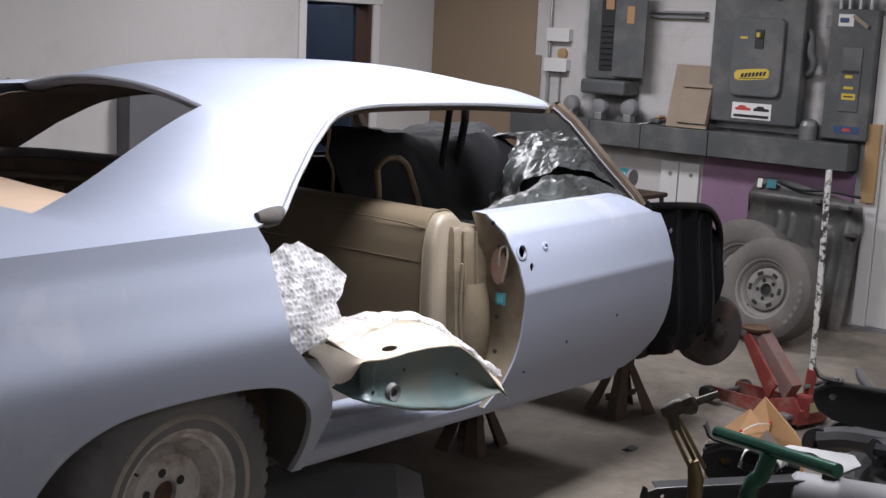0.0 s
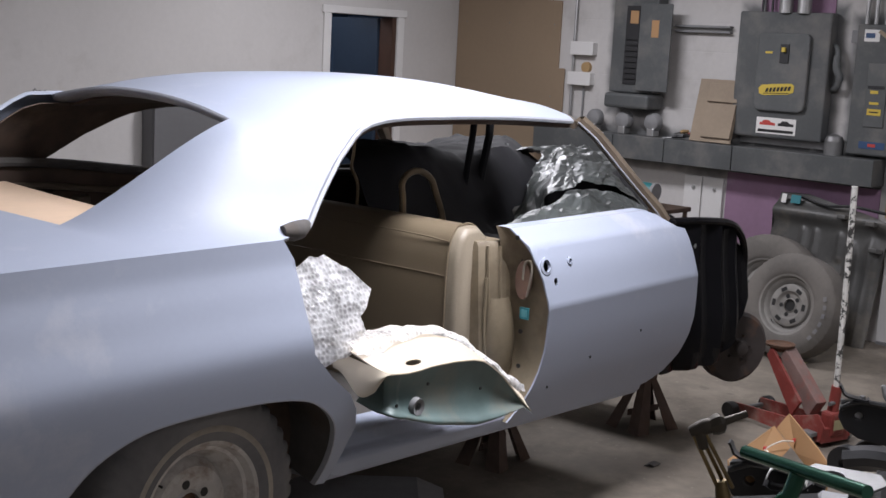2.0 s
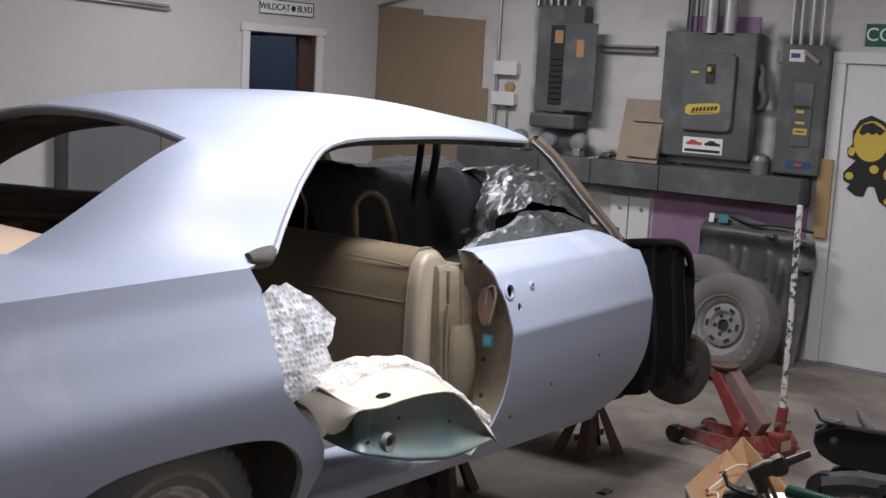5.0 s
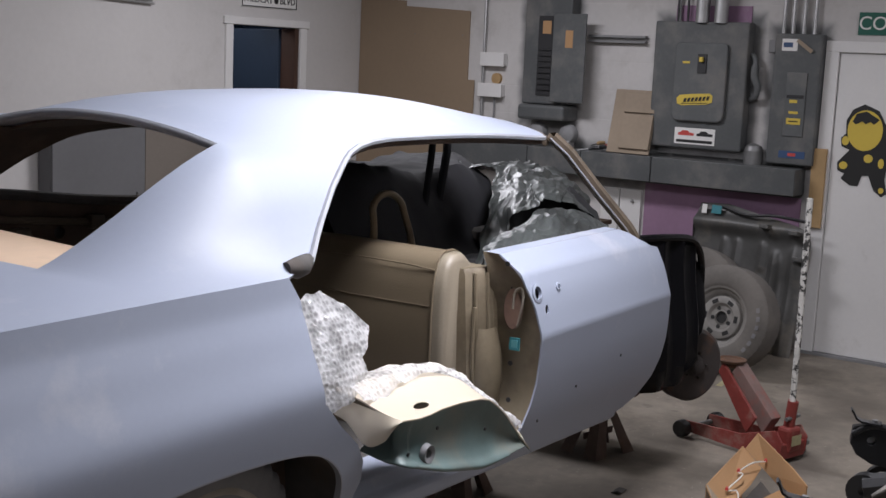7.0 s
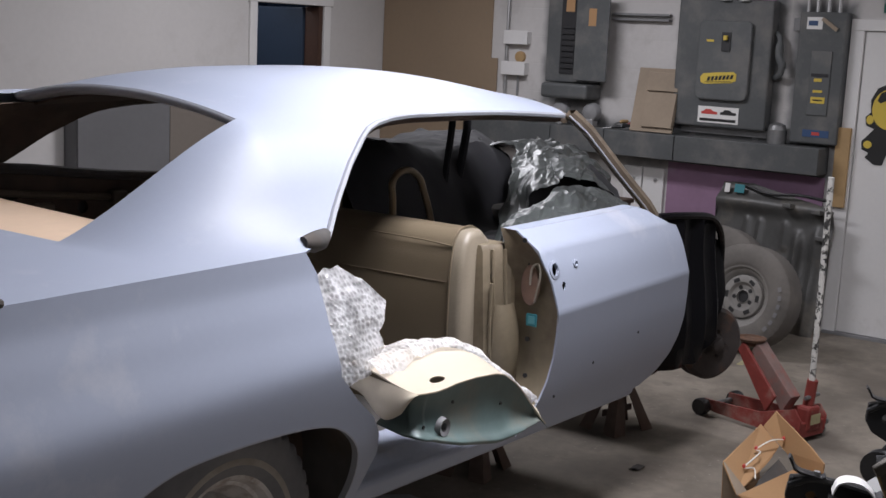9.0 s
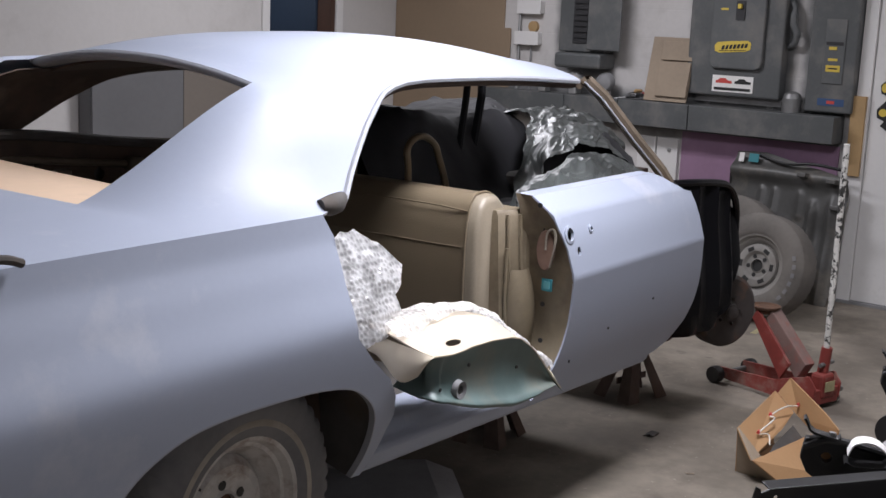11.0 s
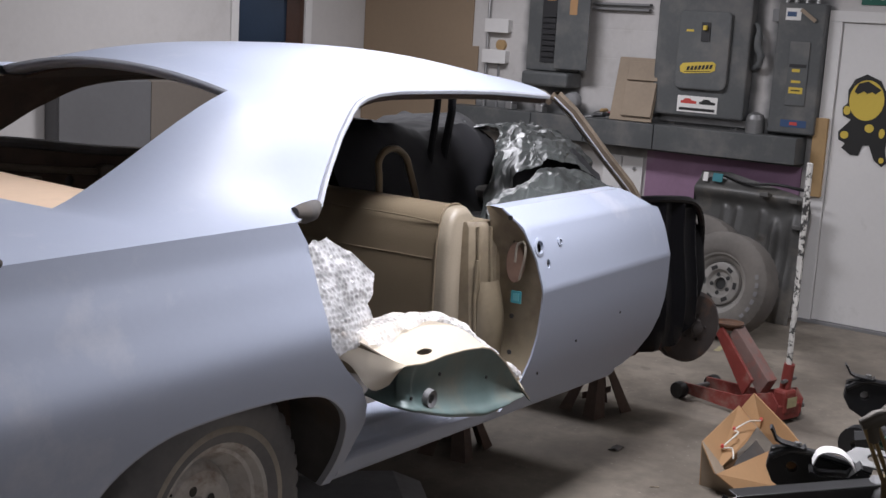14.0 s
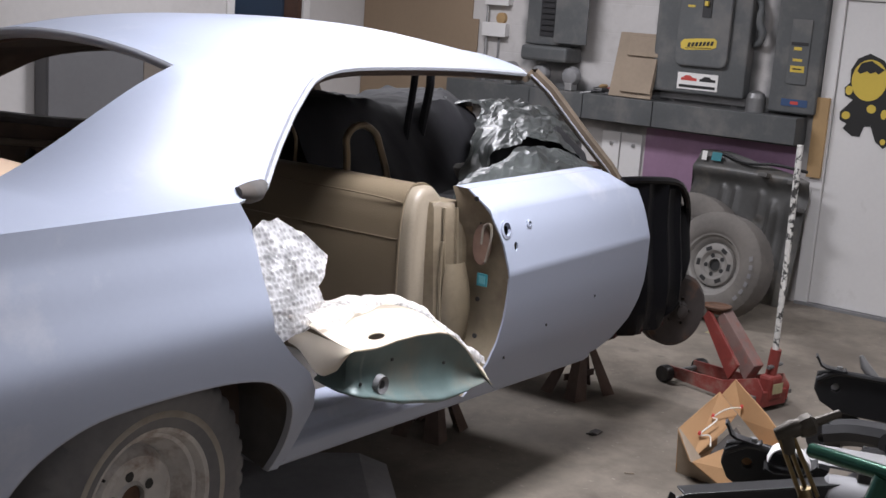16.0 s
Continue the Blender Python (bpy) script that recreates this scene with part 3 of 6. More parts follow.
structure("purple_panel", boxed(XW - 0.012, XW - 0.001, 2.9, 4.0, 0.0, 0.985), PURPLE, "faded purple painted board below the raceway", "panel")
structure("purple_patch", boxed(XW - 0.008, XW - 0.001, 3.33, 3.86, 2.0, 2.19), PURPLE, "faded purple paint behind the conduits", "panel")
for y0, y1 in ((4.02, 4.18), (4.19, 4.33)):
    wb = thing("white_cabinet_door", "small white board with a round latch", "panel", group="white boards")
    part("board", boxed(XW - 0.03, XW - 0.001, y0, y1, 0.45, 0.93), WHITE_PAINT, wb, smooth=0, bevel=0.004)
    part("latch", revolve(bmesh.new(), [(0.012, 0), (0.012, 0.012), (0, 0.014)], pose(XW - 0.031, y0 + 0.06, 0.85, 0, -90), 14), GALVANISED, wb)
tagged(part("wood_board", boxed(XW - 0.06, XW - 0.033, 2.748, 2.838, 0.815, 1.315), WOOD, smooth=0, bevel=0.003), "raw tan wooden board beside the door", "board")
bm = bmesh.new()
box(bm, XW - 0.05, XW - 0.002, 4.06, 4.5, 1.93, 1.945)
box(bm, XW - 0.05, XW - 0.002, 4.06, 4.5, 1.965, 1.98)
tagged(part("wall_strip", bm, GREY_DUSTY, smooth=0), "two narrow dark strips across the white wall", "strip")

# white door in the east wall
door = thing("door_2", "white door in a white casing", "door", kind="structure")
bm = bmesh.new()
box(bm, XW - 0.03, XW - 0.001, 2.735, 2.82, 0, 1.915)
box(bm, XW - 0.03, XW - 0.001, 1.74, 1.825, 0, 1.915)
box(bm, XW - 0.032, XW - 0.001, 1.74, 2.82, 1.915, 1.985)
part("casing", bm, WHITE_PAINT, door, "white painted door casing", 0, bevel=0.004)
part("door_leaf", boxed(XW - 0.014, XW - 0.001, 1.83, 2.73, 0.02, 1.91), WHITE_PAINT, door, "smooth white door leaf", 0, bevel=0.003)
part("threshold", boxed(XW - 0.05, XW - 0.001, 1.75, 2.81, 0.0, 0.018), GREY_DUSTY, door, smooth=0)
decal = thing("door_decal", "plain yellow and black sticker on the white door", "sticker")
outline = [(2.55, 1.605), (2.62, 1.57), (2.655, 1.5), (2.65, 1.42), (2.68, 1.39), (2.672, 1.34), (2.62, 1.32), (2.645, 1.29), (2.69, 1.24), (2.685, 1.19), (2.64, 1.17), (2.66, 1.14), (2.60, 1.1), (2.55, 1.1), (2.53, 1.165), (2.49, 1.17), (2.45, 1.08), (2.40, 1.045), (2.37, 1.07), (2.39, 1.15), (2.385, 1.22), (2.34, 1.26), (2.3, 1.4), (2.28, 1.52), (2.34, 1.56), (2.39, 1.45), (2.42, 1.5), (2.46, 1.57)]
part("dark_shape", plate([(2.5 - y, z) for y, z in outline[::-1]], 0.003, pose(XW - 0.019, 2.5, 0, 0, 0, -90)), BLACK_INK, decal, smooth=0)
for y, z, ry, rz in ((2.535, 1.445, 0.108, 0.125), (2.65, 1.375, 0.022, 0.028), (2.65, 1.222, 0.026, 0.024), (2.5, 1.275, 0.028, 0.026), (2.405, 1.085, 0.016, 0.018), (2.325, 1.45, 0.022, 0.07), (2.42, 1.25, 0.018, 0.03)):
    part("yellow_shape", plate(circle(0, 0, ry, 28, rz), 0.002, pose(XW - 0.0212, y, z, 0, 0, -90)), YELLOW, decal, smooth=0)
part("dark_cap", plate([(-0.08, 0.05), (-0.06, 0.035), (-0.02, 0.055), (0.0, 0.04), (0.03, 0.055), (0.05, 0.04), (0.085, 0.07), (0.0, 0.118), (-0.06, 0.1)], 0.002, pose(XW - 0.0235, 2.535, 1.445, 0, 0, -90)), BLACK_INK, decal, smooth=0)
gs = thing("green_sign", "dark green sign with white letters above the door", "sign")
part("plate", boxed(XW - 0.008, XW - 0.001, 2.02, 2.64, 2.025, 2.162), SIGN_GREEN, gs, smooth=0, bevel=0.002)
text_on("lettering", "CO", 0.115, pose(XW - 0.01, 2.55, 2.093, 90, 0, -90), WHITE_STICKER, gs)
part("letter_bar", boxed(XW - 0.012, XW - 0.008, 2.44, 2.455, 2.052, 2.133), WHITE_STICKER, gs, smooth=0)


# electrical boxes
def decal_bars(name, parent, x, y, z, w, h, mat, bars=(), ink=BLACK_INK):
    """A flat sticker on an east-wall box, with plain bars for its writing: (y from centre, z from centre, width, height)."""
    part(name, boxed(x - 0.002, x, y - w / 2, y + w / 2, z - h / 2, z + h / 2), mat, parent, smooth=0)
    for dy, dz, bw, bh in bars:
        part("printed_bar", boxed(x - 0.0035, x - 0.0021, y + dy - bw / 2, y + dy + bw / 2, z + dz - bh / 2, z + dz + bh / 2), ink, parent, smooth=0)


p2 = thing("electrical_panel", "large dusty grey electrical disconnect box", "electrical panel", Matrix.Translation((0.004, 0.009, -0.046)) @ Matrix.Scale(1.026, 4), "electrical boxes")
part("enclosure", boxed(7.22, 7.3236, 3.205, 3.85, 1.265, 2.075), PANEL_GREY, p2, smooth=0, bevel=0.012)
cover_line = [(-0.18, -0.2), (-0.17, -0.235), (-0.14, -0.25), (0.14, -0.25), (0.17, -0.235), (0.18, -0.2), (0.18, 0.23), (0.16, 0.25), (-0.16, 0.25), (-0.18, 0.23)]
part("raised_cover", plate(cover_line, 0.03, pose(7.19, 3.505, 1.69, 0, 0, -90)), PANEL_GREY_LIGHT, p2, smooth=0, bevel=0.01)
part("breaker_plate", boxed(7.183, 7.19, 3.46, 3.52, 1.75, 1.87), DARK_BAKELITE, p2, smooth=0)
part("toggle", boxed(7.16, 7.183, 3.478, 3.502, 1.82, 1.85), YELLOW, p2, smooth=0, bevel=0.003)
decal_bars("small_label", p2, 7.189, 3.6, 1.815, 0.05, 0.014, YELLOW)
oval = [(-0.12, -0.03), (-0.09, -0.04), (0.085, -0.026), (0.12, -0.012), (0.122, 0.03), (0.1, 0.044), (-0.02, 0.036), (-0.105, 0.026), (-0.125, 0.005)]
part("logo_sticker", plate(oval, 0.002, pose(7.187, 3.525, 1.58, 0, 0, -90)), YELLOW, p2, "yellow rounded sticker", 0)
for k in range(7):
    x = -0.082 + 0.026 * k
    part("logo_bar", plate([(x - 0.005, -0.02 + 0.003 * k), (x + 0.012, -0.019 + 0.003 * k), (x + 0.02, 0.008 + 0.003 * k), (x + 0.003, 0.007 + 0.003 * k)], 0.0015, pose(7.185, 3.515, 1.58, 0, 0, -90)), BLACK_INK, p2, smooth=0)
part("logo_line", plate([(-0.1, -0.03), (0.08, -0.02), (0.08, -0.016), (-0.1, -0.026)], 0.0015, pose(7.185, 3.515, 1.58, 0, 0, -90)), BLACK_INK, p2, smooth=0)
decal_bars("white_sticker", p2, 7.219, 3.52, 1.345, 0.28, 0.105, WHITE_STICKER, [(0, -0.033, 0.25, 0.018)])
for dy, ink in ((0.06, RED_INK), (-0.07, BLACK_INK)):
    part("printed_shape", plate([(-0.055, -0.012), (0.055, -0.012), (0.055, 0.004), (0.025, 0.008), (0.01, 0.02), (-0.025, 0.02), (-0.04, 0.006), (-0.055, 0.004)], 0.001, pose(7.2155, 3.52 + dy, 1.36, 0, 0, -90)), ink, p2, smooth=0)
bm = tube(bmesh.new(), curve_points([(7.28, 3.2, 1.88), (7.26, 3.165, 1.84), (7.25, 3.16, 1.74), (7.25, 3.135, 1.68), (7.26, 3.15, 1.62), (7.3, 3.2, 1.6)], 5), [0.016] * 7 + [0.024] * 10 + [0.02] * 9)
part("switch_lever", bm, PANEL_GREY_LIGHT, p2, "worn grey switch lever")
bm = bmesh.new()
for y in (3.74, 3.3):
    tube(bm, [(7.38, y, 1.16), (7.38, y, 1.27)], 0.06, 14)
box(bm, 7.28, 7.5, 3.2, 3.8, 1.22, 1.268)
part("conduit_hub", bm, STEEL, p2)
for y in (3.5, 3.63):
    tagged(part("conduit", tube(bmesh.new(), [(7.42, y, 2.075), (7.42, y, 2.88)], 0.045, 16), GALVANISED), "thick metal conduit above the electrical box", "conduit", "riser conduits")
for y in (3.76, 3.83):
    tagged(part("riser_cable", tube(bmesh.new(), [(7.48, y, 2.07), (7.49, y + 0.01, 2.5), (7.49, y + 0.02, 2.88)], 0.008, 6), DARK_BAKELITE), "thin black cable above the electrical box", "cable", "wall cables")

p3 = thing("electrical_panel", "tall narrow grey electrical box with yellow labels", "electrical panel", m=pose(0.08, 0.03, 0), group="electrical boxes")
part("enclosure", boxed(7.35, XW - 0.082, 2.795, 3.10, 1.2, 2.02), PANEL_GREY, p3, smooth=0, bevel=0.01)
part("inner_door", boxed(7.342, 7.35, 2.87, 3.0, 1.38, 1.78), PANEL_GREY_LIGHT, p3, smooth=0, bevel=0.003)
decal_bars("white_label", p3, 7.349, 3.0, 1.95, 0.1, 0.075, WHITE_STICKER, [(0.01, 0.0, 0.06, 0.03)], BLUE_INK)
part("peeling_label", boxed(-0.06, 0.06, -0.001, 0.001, -0.012, 0.012, pose(7.335, 2.9, 1.945, 0, 35, -90)), CARDBOARD_DUSTY, p3, smooth=0)
decal_bars("dark_label", p3, 7.341, 2.935, 1.63, 0.11, 0.02, DARK_BAKELITE)
decal_bars("yellow_label", p3, 7.341, 2.945, 1.6, 0.05, 0.02, YELLOW)
decal_bars("yellow_label", p3, 7.341, 2.94, 1.53, 0.06, 0.016, YELLOW)
decal_bars("yellow_label", p3, 7.341, 2.935, 1.475, 0.09, 0.04, YELLOW, [(0, 0, 0.06, 0.008)])
decal_bars("blue_label", p3, 7.349, 2.93, 1.265, 0.17, 0.045, BLUE_INK, [(0.0, 0, 0.05, 0.02)], RED_INK)
for y in (3.1, 3.04, 2.97, 2.9):
    tagged(part("conduit", tube(bmesh.new(), [(7.49, y, 2.02), (7.49, y, 2.88)], 0.013, 10), GALVANISED), "thin metal conduit above the electrical box", "conduit", "riser conduits")
part("connector", boxed(7.38, 7.43, 3.105, 3.15, 1.9, 1.98), GREY_DUSTY, p3, smooth=0, bevel=0.004)
bm = tube(bmesh.new(), [(7.37, 3.19, 1.14), (7.37, 3.19, 1.27)], 0.06, 16)
revolve(bm, [(0.06, 0), (0.05, 0.03), (0.02, 0.045), (0, 0.048)], pose(7.37, 3.19, 1.27), 16)
part("conduit_fitting", bm, STEEL, p3, "dusty round conduit fitting")

p1 = thing("breaker_box", "dark grey breaker box with its door open", "electrical panel", group="electrical boxes")
part("enclosure", boxed(7.4, XW, 4.6, 4.98, 1.48, 2.24), PANEL_GREY, p1, smooth=0, bevel=0.01)
part("breaker_field", boxed(7.392, 7.4, 4.72, 4.86, 1.54, 2.1), DARK_BAKELITE, p1, smooth=0)
for k in range(8):
    part("breaker", boxed(7.378, 7.392, 4.735, 4.845, 1.58 + 0.04 * k, 1.61 + 0.04 * k), DARK_BAKELITE, p1, smooth=0)
decal_bars("paper_label", p1, 7.391, 4.79, 2.02, 0.07, 0.09, CARDBOARD)
part("box_door", boxed(7.345, 7.36, 4.45, 4.715, 1.5, 2.115), PANEL_GREY, p1, "open grey steel door", 0, bevel=0.006)
part("door_label", boxed(7.343, 7.3448, 4.55, 4.61, 1.88, 2.0), CARDBOARD, p1, "brown paper label", 0)
part("lower_housing", boxed(7.3, XW, 4.57, 4.95, 1.37, 1.475), PANEL_GREY, p1, smooth=0, bevel=0.02)
for y in (4.92, 4.86, 4.8, 4.68):
    tagged(part("conduit", tube(bmesh.new(), [(7.46, y, 2.24), (7.46, y, 2.7)], 0.013, 10), GALVANISED), "thin metal conduit above the breaker box", "conduit", "riser conduits")

raceway = thing("wire_raceway", "long dusty grey steel wire raceway on the wall", "raceway")
for y0, y1 in ((2.89, 3.88), (3.886, 4.42), (4.426, 4.86), (4.866, 5.6)):
    part("trough", boxed(7.33, XW, y0, y1, 1.01, 1.18), PANEL_GREY, raceway, smooth=0, bevel=0.006)
    part("trough_lid", boxed(7.326, 7.33, y0 + 0.001, y1 - 0.001, 1.012, 1.178), PANEL_GREY, raceway, smooth=0, bevel=0.002)

# small things on top of the raceway
for y, r in ((5.08, 0.064), (4.82, 0.067), (4.57, 0.067)):
    bell = thing("round_bell", "round dusty grey bell standing on the raceway", "bell", group="bells on the raceway")
    bm = revolve(bmesh.new(), [(r, 0), (r, 0.035), (r * 0.85, 0.055), (r * 0.4, 0.068), (0, 0.07)], pose(7.42, y, 1.185 + r + 0.03, 0, -90), 24)
    part("dome", bm, GREY_DUSTY, bell)
    part("base_clamp", boxed(7.36, 7.44, y - 0.03, y + 0.03, 1.181, 1.24), GALVANISED, bell, "shiny metal clamp", 0, bevel=0.008)
for k, (y, ln, a, mat) in enumerate(((4.36, 0.14, 20, DARK_BAKELITE), (4.3, 0.12, -30, DARK_BAKELITE), (4.26, 0.1, 10, RED), (4.33, 0.1, 70, WOOD))):
    m = pose(7.38 + 0.01 * k, y, 1.195 + 0.012 * k, 0, 8, a + 90)
    tool = thing("hand_tool", "small dark hand tool lying on the raceway", "tool", m, "tools on the raceway")
    part("tool_handle", tube(bmesh.new(), [(-ln / 2, 0, 0), (0, 0, 0.006), (ln * 0.2, 0, 0.002)], [0.012, 0.014, 0.009], 8), mat, tool)
    part("tool_tip", tube(bmesh.new(), [(ln * 0.2, 0, 0.002), (ln * 0.75, 0, 0)], [0.006, 0.004], 8), STEEL, tool)
cb = thing("cardboard_sheet", "dusty old cardboard leaning on the wall", "cardboard", pose(7.37, 4.085, 1.185, 0, 13, 0))
part("sheet", boxed(-0.008, 0.008, -0.16, 0.16, 0, 0.44), CARDBOARD_DUSTY, cb, smooth=0, bevel=0.002)
part("flap", boxed(-0.03, -0.012, -0.16, 0.07, 0.03, 0.27), CARDBOARD_DUSTY, cb, smooth=0, bevel=0.004)
part("flap", boxed(-0.028, -0.012, -0.16, 0.07, 0.28, 0.41), CARDBOARD_DUSTY, cb, smooth=0, bevel=0.004)

# small bench with a teal grinder under the raceway
bench = thing("side_bench", "small dark metal side bench by the wall", "bench")
part("bench_top", boxed(6.75, 7.15, 4.05, 4.5, 0.72, 0.75), BROWN_INSIDE, bench, smooth=0, bevel=0.006)
for x, y in ((6.78, 4.08), (7.12, 4.08), (6.78, 4.47), (7.12, 4.47)):
    part("leg", tube(bmesh.new(), [(x, y, 0), (x, y, 0.72)], 0.016), BROWN_INSIDE, bench)
gr = thing("bench_grinder", "small teal bench grinder on the side bench", "grinder", pose(6.9, 4.3, 0.75))
part("motor", revolve(bmesh.new(), [(0.0, -0.09), (0.05, -0.09), (0.06, -0.06), (0.06, 0.06), (0.05, 0.09), (0, 0.09)], pose(0, 0, 0.1, 90), 20), material("teal_machine_paint", (0.02, 0.14, 0.15), 0.4), gr)
part("foot", boxed(-0.05, 0.05, -0.06, 0.06, 0, 0.045), STEEL, gr, smooth=0, bevel=0.006)
for y in (-0.11, 0.11):
    part("grinding_wheel", revolve(bmesh.new(), [(0.0, -0.012), (0.06, -0.012), (0.06, 0.012), (0, 0.012)], pose(0, y, 0.1, 90), 20), GREY_DUSTY, gr)

# grey cabinet along the north wall, seen through the car
cab = thing("grey_cabinet", "dull grey steel cabinet against the wall", "cabinet")
CABINET_TAN = material("faded_tan_cabinet_paint", (0.16, 0.138, 0.118), 0.7)
CABINET_GREY = material("dull_grey_cabinet_paint", (0.13, 0.13, 0.135), 0.6)
part("cabinet_body", boxed(4.47, 5.2, 6.48, YW - 0.01, 0, 1.29), CABINET_GREY, cab, smooth=0, bevel=0.01)
part("cabinet_door", boxed(4.475, 5.195, 6.462, 6.479, 0.05, 1.28), CABINET_GREY, cab, smooth=0, bevel=0.004)
part("door_pull", boxed(5.12, 5.135, 6.44, 6.462, 0.7, 0.82), STEEL, cab, smooth=0, bevel=0.003)
tan = thing("tan_cabinet", "tall tan cabinet beside the grey one", "cabinet")
part("cabinet_body", boxed(5.205, 5.95, 6.49, YW - 0.01, 0, 1.29), CABINET_TAN, tan, smooth=0, bevel=0.01)
part("cabinet_door", boxed(5.207, 5.948, 6.472, 6.489, 0.05, 1.28), CABINET_TAN, tan, smooth=0, bevel=0.004)
scrawl = curve_points([(3.70, YW - 0.003, 1.345), (3.715, YW - 0.003, 1.365), (3.73, YW - 0.003, 1.345), (3.745, YW - 0.003, 1.355), (3.76, YW - 0.003, 1.345), (3.79, YW - 0.003, 1.357)], 5)
tagged(part("wall_scrawl", tube(bmesh.new(), scrawl, 0.0022, 5), BLACK_INK), "small dark pencil scrawl on the white wall", "mark", kind="structure")


# ---- the car: x forward from the rear hub, y to its far side, z up ----
CAR = pose(1.743, 2.278, 0, 0, 0, 3.06)
MID = 0.62  # the car's middle line
car = thing("car_body", "four-door car body in grey primer on stands, rear door missing", "car", CAR)

quarter_n = smooth_table([(0.44, -0.075), (0.50, -0.115), (0.56, -0.15), (0.66, -0.19), (0.80, -0.22), (0.9, -0.236), (0.95, -0.2405), (0.972, -0.2395), (0.994, -0.2335), (1.06, -0.206), (1.12, -0.184), (1.156, -0.169), (1.174, -0.1635), (1.2, -0.159), (1.236, -0.154)])
door_n = smooth_table([(0.44, -0.125), (0.50, -0.155), (0.6, -0.19), (0.75, -0.22), (0.915, -0.240), (1.05, -0.208), (1.115, -0.182), (1.15, -0.14), (1.18, -0.10), (1.236, -0.09)], (0.915, 1.115))
pillar_n = smooth_table([(0, -0.154), (0.08, -0.139), (0.2, -0.112), (0.4, -0.062), (0.6, -0.005), (0.8, 0.055), (0.9, 0.088), (1, 0.125)])
pillar_z = smooth_table([(0, 1.236), (0.08, 1.246), (0.2, 1.268), (0.4, 1.33), (0.6, 1.415), (0.8, 1.487), (0.9, 1.512), (1, 1.53)])
flat_n = table([(0, -0.154), (1, 0.197)])
flat_z = smooth_table([(0, 1.236), (0.12, 1.247), (0.3, 1.258), (0.6, 1.264), (1, 1.262)])
rail_z = smooth_table([(0.2, 0.0), (0.9, 0.012), (1.4, 0.008), (1.9, -0.017)])
crown = smooth_table([(0.15, 0.036), (0.28, 0.047), (0.45, 0.082), (0.9, 0.1), (1.5, 0.09), (1.9, 0.058), (2.0, 0.047)])


def skin(u, s):
    """The body's near skin: s is the height up to the shoulder, 1.236, then runs over pillar and roof to 3.236."""
    if s <= 1.236:
        k = min(1.0, max(0.0, (u - 0.45) / 0.75))
        return Vector((u, (1 - k) * quarter_n(s) + k * door_n(s), s))
    q = s - 1.236
    if q <= 1.0001:
        q = min(q, 1.0)
        k = min(1.0, max(0.0, (u + 0.28) / 0.49))
        k = k * k * (3 - 2 * k) * 0.35 + k * 0.65
        lift = rail_z(u) * q
        return Vector((u, (1 - k) * flat_n(q) + k * pillar_n(q), (1 - k) * flat_z(q) + k * pillar_z(q) + lift))
    r = min(1.0, q - 1.0)
    n = 0.125 + 2 * (MID - 0.125) * r
    rise = 1 - abs(2 * r - 1) ** 2.2
    return Vector((u, n, 1.53 + rail_z(u) + crown(u) * rise))


def far(v):
    return Vector((v.x, 2 * MID - v.y, v.z))


ARCH = [(0.352, 0.505), (0.357, 0.61), (0.34, 0.70), (0.295, 0.757), (0.215, 0.804), (0.095, 0.829), (-0.07, 0.84), (-0.24, 0.84), (-0.35, 0.825), (-0.45, 0.782), (-0.515, 0.722), (-0.553, 0.655), (-0.585, 0.56), (-0.6, 0.47)]
JAMB = [(0.165, 1.236), (0.2, 1.18), (0.2, 1.07), (0.202, 0.985), (0.212, 0.935), (0.29, 0.858), (0.377, 0.79), (0.415, 0.735), (0.426, 0.68), (0.41, 0.63), (0.398, 0.56), (0.39, 0.5)]
side_line = JAMB + ARCH + [(-1.7, 0.47), (-1.72, 1.236), (-1.7, 2.236), (-0.28, 2.236), (0.212, 2.236)]
pillar_line = [(0.31, 1.236 + 0.235), (0.355, 1.236 + 0.34), (0.407, 1.236 + 0.44), (0.506, 1.236 + 0.6), (0.612, 1.236 + 0.75), (0.66, 1.236 + 0.81), (0.72, 1.236 + 0.86), (0.80, 1.236 + 0.9), (0.9, 1.236 + 0.92)]
roof_back = [(0.24, 2.40), (0.275, 2.65), (0.30, 2.9), (0.31, 3.1), (0.30, 3.236)]
roof_front = [(1.9, 3.236), (1.96, 3.0), (1.99, 2.73), (1.96, 2.45), (1.91, 2.25), (1.885, 2.165)]
skin_line = side_line + roof_back + roof_front + [(1.4, 2.165), (1.15, 2.165)] + pillar_line[::-1] + [(0.25, 1.236 + 0.11)]
quarter = part("roof_and_quarter_skin", sheet(skin_line, skin, 0.022, creases=(0.95, 0.972, 0.994, 1.16, 1.178, 1.236)), [PRIMER, PRIMER_EDGE], car, "grey primer quarter panel flowing into the roof", 28, solid=0.012, rim=1)
far_line = side_line + [(0.3, 2.236)] + pillar_line[::-1] + [(0.25, 1.236 + 0.11)]
part("far_quarter_skin", sheet(far_line, lambda u, s: far(skin(u, s)), 0.06), PRIMER, car, smooth=28, solid=0.012)
lining = [(-1.0, 1.25), (-1.0, 2.22), (0.3, 2.22)] + pillar_line[::-1] + [(0.26, 1.36)]
part("far_quarter_lining", sheet(lining, lambda u, s: far(skin(u, s)) + Vector((0, -0.03, -0.022)), 0.06), BROWN_INSIDE, car, "bare brown inner side of the far pillar", 28, solid=0.004)

